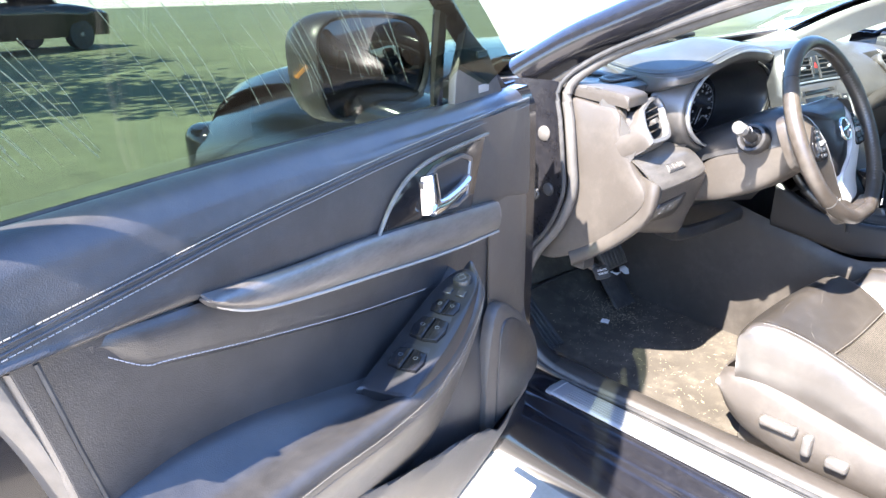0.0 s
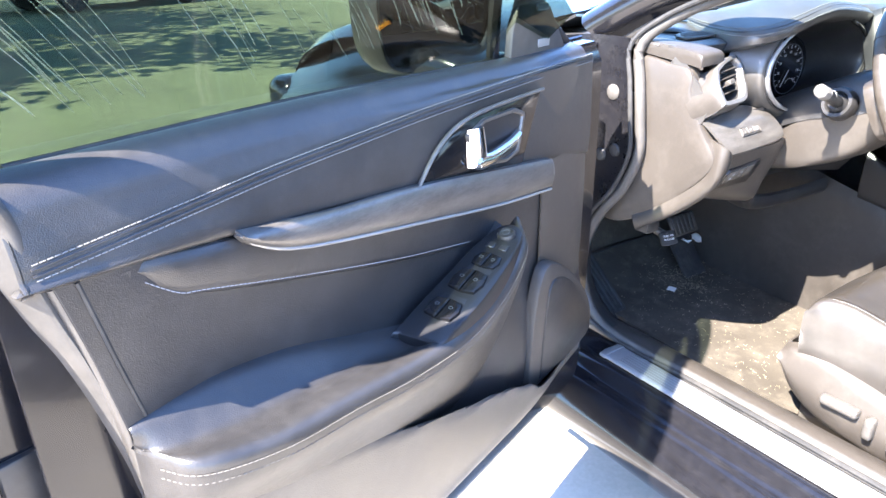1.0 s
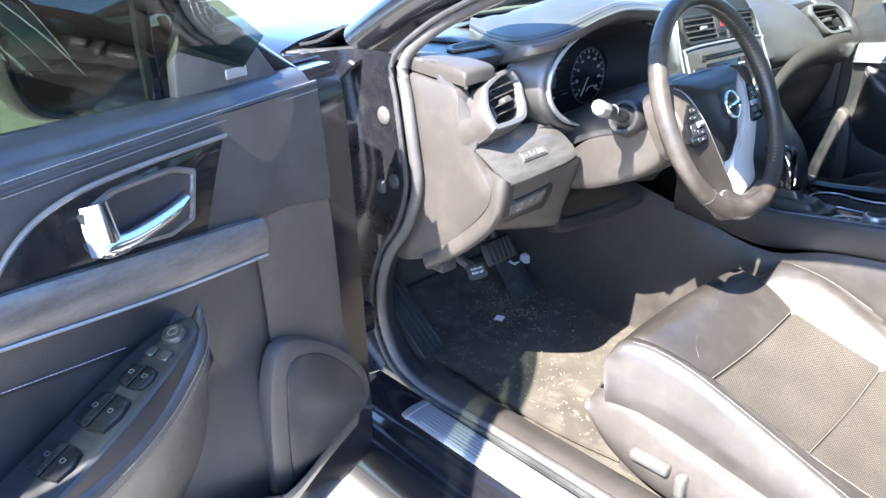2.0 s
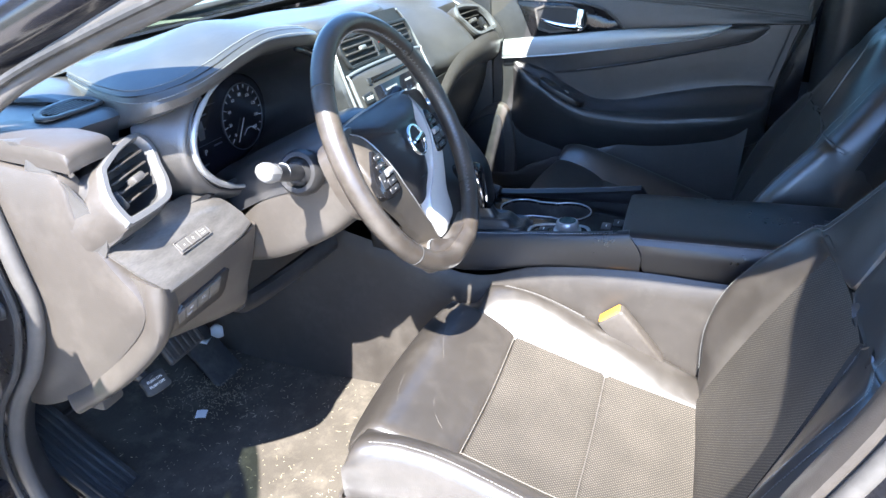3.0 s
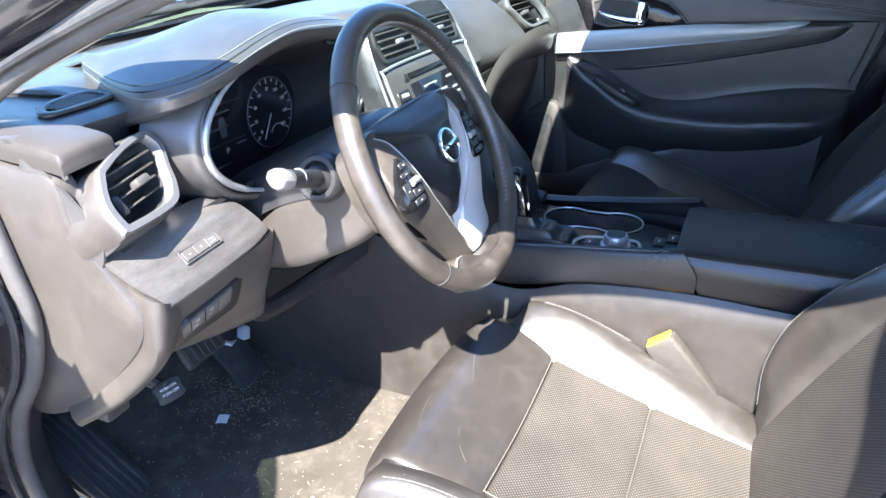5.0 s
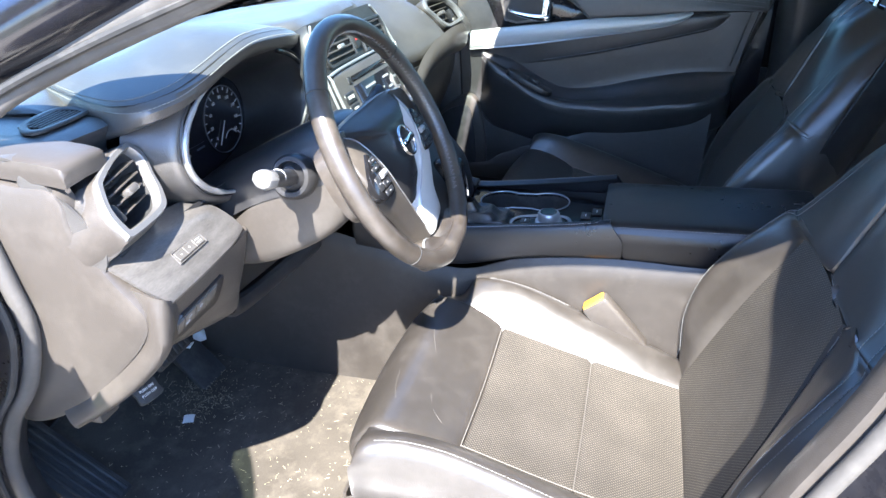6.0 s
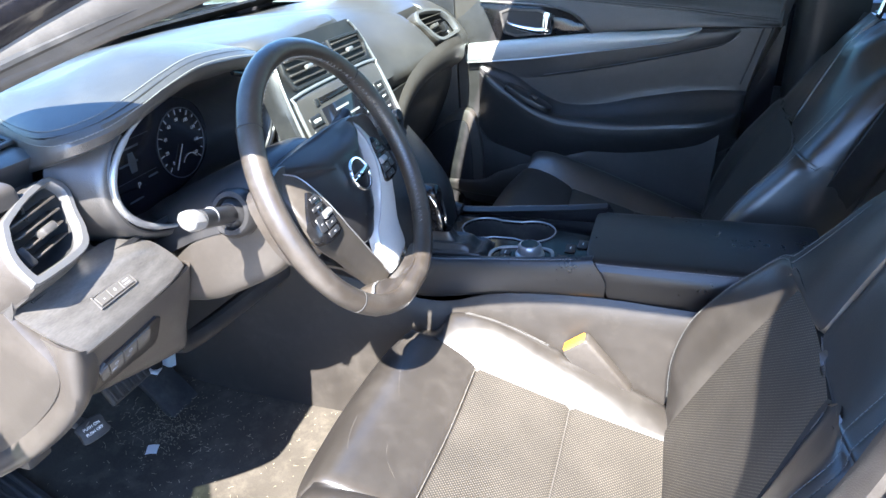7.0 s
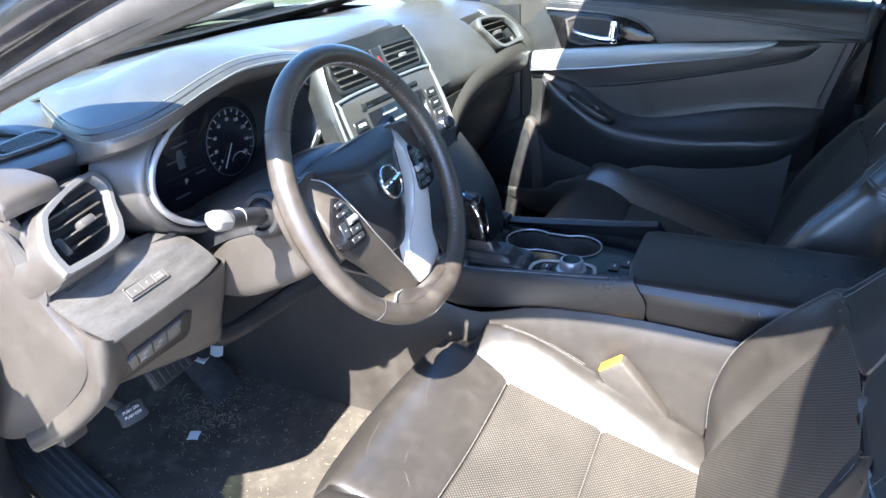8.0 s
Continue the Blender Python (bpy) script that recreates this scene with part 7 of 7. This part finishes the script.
    part("back_insert", loft([[bp(x * (along(half, min(u, 0.36)) + 0.006), u, 0.004 + 0.008 * x * x - 0.006 * (u < -0.01)) for x in (-1, -0.5, 0, 0.5, 1)] for u in (-0.025, 0.0, 0.06, 0.12, 0.19, 0.26, 0.31, 0.35, 0.372)], 40, 24, thick=0.01), PERF, t, "perforated leather backrest insert")
    for s in (-1, 1):
        secs = []
        low_side = 0.6 if s == side else 1.0
        back = [(u, a, o, m * low_side, h * low_side if h > 0 else h) for u, a, o, m, h in BACK]
        for u, a, o, m, h in back:
            low = min(0.014, m + 0.004)
            secs.append([bp(s * a, u, low - 0.006), bp(s * (a + 0.005), u, low + 0.002), bp(s * lerp(a, o, 0.16), u, lerp(low + 0.002, m, 0.5)), bp(s * lerp(a, o, 0.45), u, m), bp(s * lerp(a, o, 0.72), u, h), bp(s * lerp(a, o, 0.93), u, h - 0.012), bp(s * o, u, h - 0.035), bp(s * (o + 0.004), u, -0.05), bp(s * (o - 0.02), u, -0.11)])
        part("back_bolster", loft(secs, 60, 44, thick=0.008), SEAT_LEATHER, t, "black leather backrest bolster")
        for q, g in ((0.74, 0.0012), (0.84, -0.003)):
            part("bolster_stitching", stitches([bp(s * lerp(a, o, q), u, h + g) for u, a, o, m, h in back[1:11]], 0.006, 0.0045), THREAD, t, "pale stitching")
        part("insert_seam", tube([bp(s * (a + 0.003), u, min(0.014, m + 0.004) + 0.0025) for u, a, o, m, h in back[1:9]], 0.0008, 6, smooth_to=40), SEAM_GREY, t, "pale seam")
    part("back_shell", loft([[bp(-0.24, s, -0.04), bp(-0.20, s, -0.12), bp(0, s, -0.13), bp(0.20, s, -0.12), bp(0.24, s, -0.04)] for s in (-0.05, 0.2, 0.45, 0.60)], 14, 20, thick=0.006), DARK_PLASTIC, t, "black backrest shell")
    part("headrest", loft([[bp(x * w, s, h * k) for x, k in ((-0.12, 0.1), (-0.09, 1.0), (0, 1.1), (0.09, 1.0), (0.12, 0.1), (0.09, -0.8), (0, -1.0), (-0.09, -0.8))] for s, w, h in ((0.655, 0.75, 0.02), (0.67, 0.95, 0.045), (0.74, 1.0, 0.055), (0.80, 0.95, 0.05), (0.83, 0.7, 0.02))], 20, 40, closed=True, caps=True), SEAT_LEATHER, t, "black leather headrest")
    for s in (-1, 1):
        part("headrest_post", tube([bp(s * 0.06, 0.58, -0.03), bp(s * 0.06, 0.68, -0.01)], 0.006, 10), CHROME, t)
    base = part("seat_base", box(-0.20, 0.20, -0.46, 0.03, 0.295, 0.362 + Z, 0.03, 3), DARK_PLASTIC, t, "black seat frame")
    for s in (-1, 1):
        part("seat_rail", box(s * 0.17 - 0.02, s * 0.17 + 0.02, -0.52, 0.02, 0.25, 0.30, 0.006), GREY_METAL, base, "steel seat rail")
    s = side
    cover = part("side_cover", loft([[(s * 0.24, y, zt), (s * 0.262, y, zt - 0.012), (s * 0.272, y, lerp(zt, zb, 0.5)), (s * 0.258, y, zb + 0.02), (s * 0.24, y, zb)] for y, zt, zb in ((0.045, 0.445 + Z, 0.40), (0.02, 0.455 + Z, 0.35), (-0.04, 0.455 + Z, 0.315), (-0.15, 0.43 + Z, 0.295), (-0.35, 0.40 + Z, 0.29), (-0.52, 0.40 + Z, 0.30))], 30, 24, thick=0.005), PLASTIC, t, "grey plastic seat side cover")
    part("cover_front", loft([[(s * 0.24, 0.045, 0.40), (s * 0.10, 0.05, 0.40), (s * -0.18, 0.045, 0.40)], [(s * 0.235, 0.045, 0.45 + Z), (s * 0.10, 0.055, 0.44 + Z), (s * -0.18, 0.045, 0.45 + Z)]], 6, 16, thick=0.005), PLASTIC, cover)
    for y0, y1, z0, z1 in ((-0.125, -0.055, 0.380, 0.398), (-0.155, -0.137, 0.352, 0.395), (-0.22, -0.18, 0.35, 0.37)):
        part("seat_switch", box(min(s * 0.266, s * 0.288), max(s * 0.266, s * 0.288), y0, y1, z0 + Z, z1 + Z, 0.006, 3), GREY_METAL, cover, "grey power seat switch")
    return t


seat("driver_seat", -0.392, 0.0, 0.0, "worn black leather driver's seat with perforated insert", -1)
seat("passenger_seat", 0.392, -0.045, 0.022, "black leather passenger seat in shade", 1)

# belt buckle beside the seat
buckle = thing("seat_belt_buckle", "grey seat belt buckle with an orange release button", "buckle", (0, 0, 0))
BK = basis((-0.166, -0.275, 0.532), (1, 0, 0.05), (0.0, 0.62, 0.78))
part("buckle_body", box(-0.014, 0.014, -0.13, 0.0, -0.027, 0.027, 0.006, 3, BK), PLASTIC, buckle, "grey buckle body")
part("release_button", box(-0.011, 0.011, -0.010, 0.003, -0.022, 0.022, 0.002, 2, BK), ORANGE, buckle, "orange release button")
part("buckle_stem", box(-0.006, 0.006, -0.24, -0.10, -0.014, 0.014, 0.003, 2, BK), PLASTIC, buckle)

# ---- footwell ----
mat_ = thing("floor_mat", "dusty charcoal carpet floor mat with dry grass on it", "floor mat", (0, 0, 0))
part("carpet_top", loft([[(-0.60, 0.72, 0.345), (-0.40, 0.74, 0.345), (-0.17, 0.72, 0.34)], [(-0.60, 0.60, 0.293), (-0.40, 0.60, 0.291), (-0.15, 0.60, 0.291)], [(-0.60, 0.40, 0.274), (-0.40, 0.40, 0.272), (-0.14, 0.40, 0.272)], [(-0.60, 0.18, 0.267), (-0.40, 0.18, 0.267), (-0.14, 0.18, 0.267)], [(-0.58, 0.02, 0.264), (-0.40, 0.0, 0.264), (-0.16, 0.02, 0.264)]], 40, 20, thick=0.008), CARPET, mat_, "charcoal pile")
part("binding", tube([(-0.60, 0.72, 0.349), (-0.17, 0.72, 0.344), (-0.15, 0.60, 0.295), (-0.14, 0.40, 0.276), (-0.14, 0.18, 0.271), (-0.16, 0.02, 0.268)], 0.004, 6, smooth_to=50), RUBBER, mat_)
pk = thing("parking_brake_pedal", "black parking brake pedal with white lettering", "pedal", (0, 0, 0))
PK = basis((-0.558, 0.408, 0.528), (0.96, -0.25, 0.02), (0.1, 0.62, 0.78)) @ Matrix.Scale(0.56, 4)
part("pedal_pad", plate([(-0.035, -0.028), (0.035, -0.028), (0.038, 0.0), (0.034, 0.028), (-0.034, 0.028), (-0.038, 0.0)], 0.012, PK @ pose(0, 0, -0.012), 0.004, smooth_to=30), RUBBER, pk)
text("PUSH ON", 0.0115, PK @ pose(0, 0.008, 0.0006), PALE, pk)
text("PUSH OFF", 0.0115, PK @ pose(0, -0.008, 0.0006), PALE, pk)
part("pedal_arm", tube([tuple(PK @ Vector((0, 0.01, -0.012))), (-0.56, 0.50, 0.56), (-0.56, 0.62, 0.70)], 0.010, 8, smooth_to=10), GREY_METAL, pk)
bk = thing("brake_pedal", "black ribbed rubber brake pedal", "pedal", (0, 0, 0))
BP = basis((-0.418, 0.472, 0.512), (1, 0, 0), (0, 0.5, 0.86))
part("pedal_pad", box(-0.048, 0.048, -0.028, 0.028, -0.012, 0.0, 0.006, 3, BP), RUBBER, bk)
for i in range(6):
    part("tread_rib", box(-0.042 + i * 0.0148, -0.034 + i * 0.0148, -0.023, 0.023, 0, 0.004, 0.001, 1, BP), RUBBER, bk)
part("pedal_arm", tube([tuple(BP @ Vector((0, 0.0, -0.012))), (-0.42, 0.55, 0.56), (-0.42, 0.66, 0.72)], 0.010, 8, smooth_to=10), GREY_METAL, bk)
ac = thing("accelerator_pedal", "black rubber accelerator pedal", "pedal", (0, 0, 0))
AP = basis((-0.235, 0.585, 0.352), (1, 0, 0), (0, 0.62, 0.78))
part("pedal_pad", box(-0.045, 0.040, -0.09, 0.07, -0.014, 0.0, 0.005, 2, AP), RUBBER, ac)
part("pedal_arm", tube([tuple(AP @ Vector((0, 0.05, -0.01))), (-0.235, 0.70, 0.48), (-0.235, 0.78, 0.62)], 0.008, 8, smooth_to=10), GREY_METAL, ac)
ft = thing("foot_rest", "ribbed black rubber foot rest", "foot rest", (0, 0, 0))
FT = basis((-0.600, 0.60, 0.365), (1, 0.05, 0), (0, 0.75, 0.66))
part("rest_plate", box(-0.045, 0.045, -0.13, 0.13, -0.01, 0.0, 0.006, 2, FT), RUBBER, ft)
for i in range(5):
    part("tread_rib", box(-0.034 + i * 0.015, -0.026 + i * 0.015, -0.11, 0.11, 0, 0.006, 0.002, 1, FT), RUBBER, ft)


def scrap(name, label, x, y, z, w, h, seed, turn, curl):
    r = random.Random(seed)
    bm = loft([[(a * w, b * h, curl * (r.random() - 0.2)) for a in (-0.5, -0.2, 0.2, 0.5)] for b in (-0.5, 0, 0.5)], 8, 10, thick=0.0006)
    bm.transform(pose(x, y, z, 4, 3, turn))
    return lone(name, bm, PAPER, label, "paper scrap", group="scraps of paper")


scrap("paper_scrap", "small white square of paper on the floor mat", -0.371, 0.518, 0.2905, 0.026, 0.022, 1, 25, 0.003)
scrap("crumpled_tissue", "crumpled white paper scrap on the pedal", -0.216, 0.570, 0.386, 0.050, 0.026, 4, 40, 0.014)
scrap("crumpled_tissue", "crumpled white paper scrap below the pedals", -0.262, 0.570, 0.386, 0.022, 0.024, 5, 10, 0.012)
rnd = random.Random(8)
vs, fs = [], []
for i in range(900):
    if i < 420:
        x, y = rnd.gauss(-0.30, 0.04), rnd.gauss(0.53, 0.045)
    else:
        x, y = rnd.uniform(-0.58, -0.16), rnd.uniform(0.08, 0.64)
    z = along([(0.0, 0.2700), (0.18, 0.2735), (0.30, 0.2769), (0.40, 0.281), (0.50, 0.286), (0.52, 0.2877), (0.60, 0.2992), (0.70, 0.337)], y)
    a, l = rnd.uniform(0, math.pi), rnd.choice((0.0008, 0.001, 0.0012, 0.0015, 0.003, 0.007)) * (1 if i < 420 else 0.7)
    d, w = Vector((math.cos(a), math.sin(a), rnd.uniform(-0.1, 0.25))) * l, Vector((-math.sin(a), math.cos(a), 0)) * (0.0004 if l > 0.002 else 0.0008)
    c = Vector((x, y, z + 0.002))
    k = len(vs)
    vs += [c - d - w, c + d - w, c + d + w, c - d + w, c + Vector((0, 0, 0.0006))]
    fs += [(k, k + 1, k + 4), (k + 1, k + 2, k + 4), (k + 2, k + 3, k + 4), (k + 3, k, k + 4), (k + 3, k + 2, k + 1, k)]
me = bpy.data.meshes.new("litter")
me.from_pydata([tuple(v) for v in vs], [], fs)
me.materials.append(STRAW)
tagged(new("litter", me), "dry grass clippings and crumbs strewn over the mat", "litter", "", "stuff")
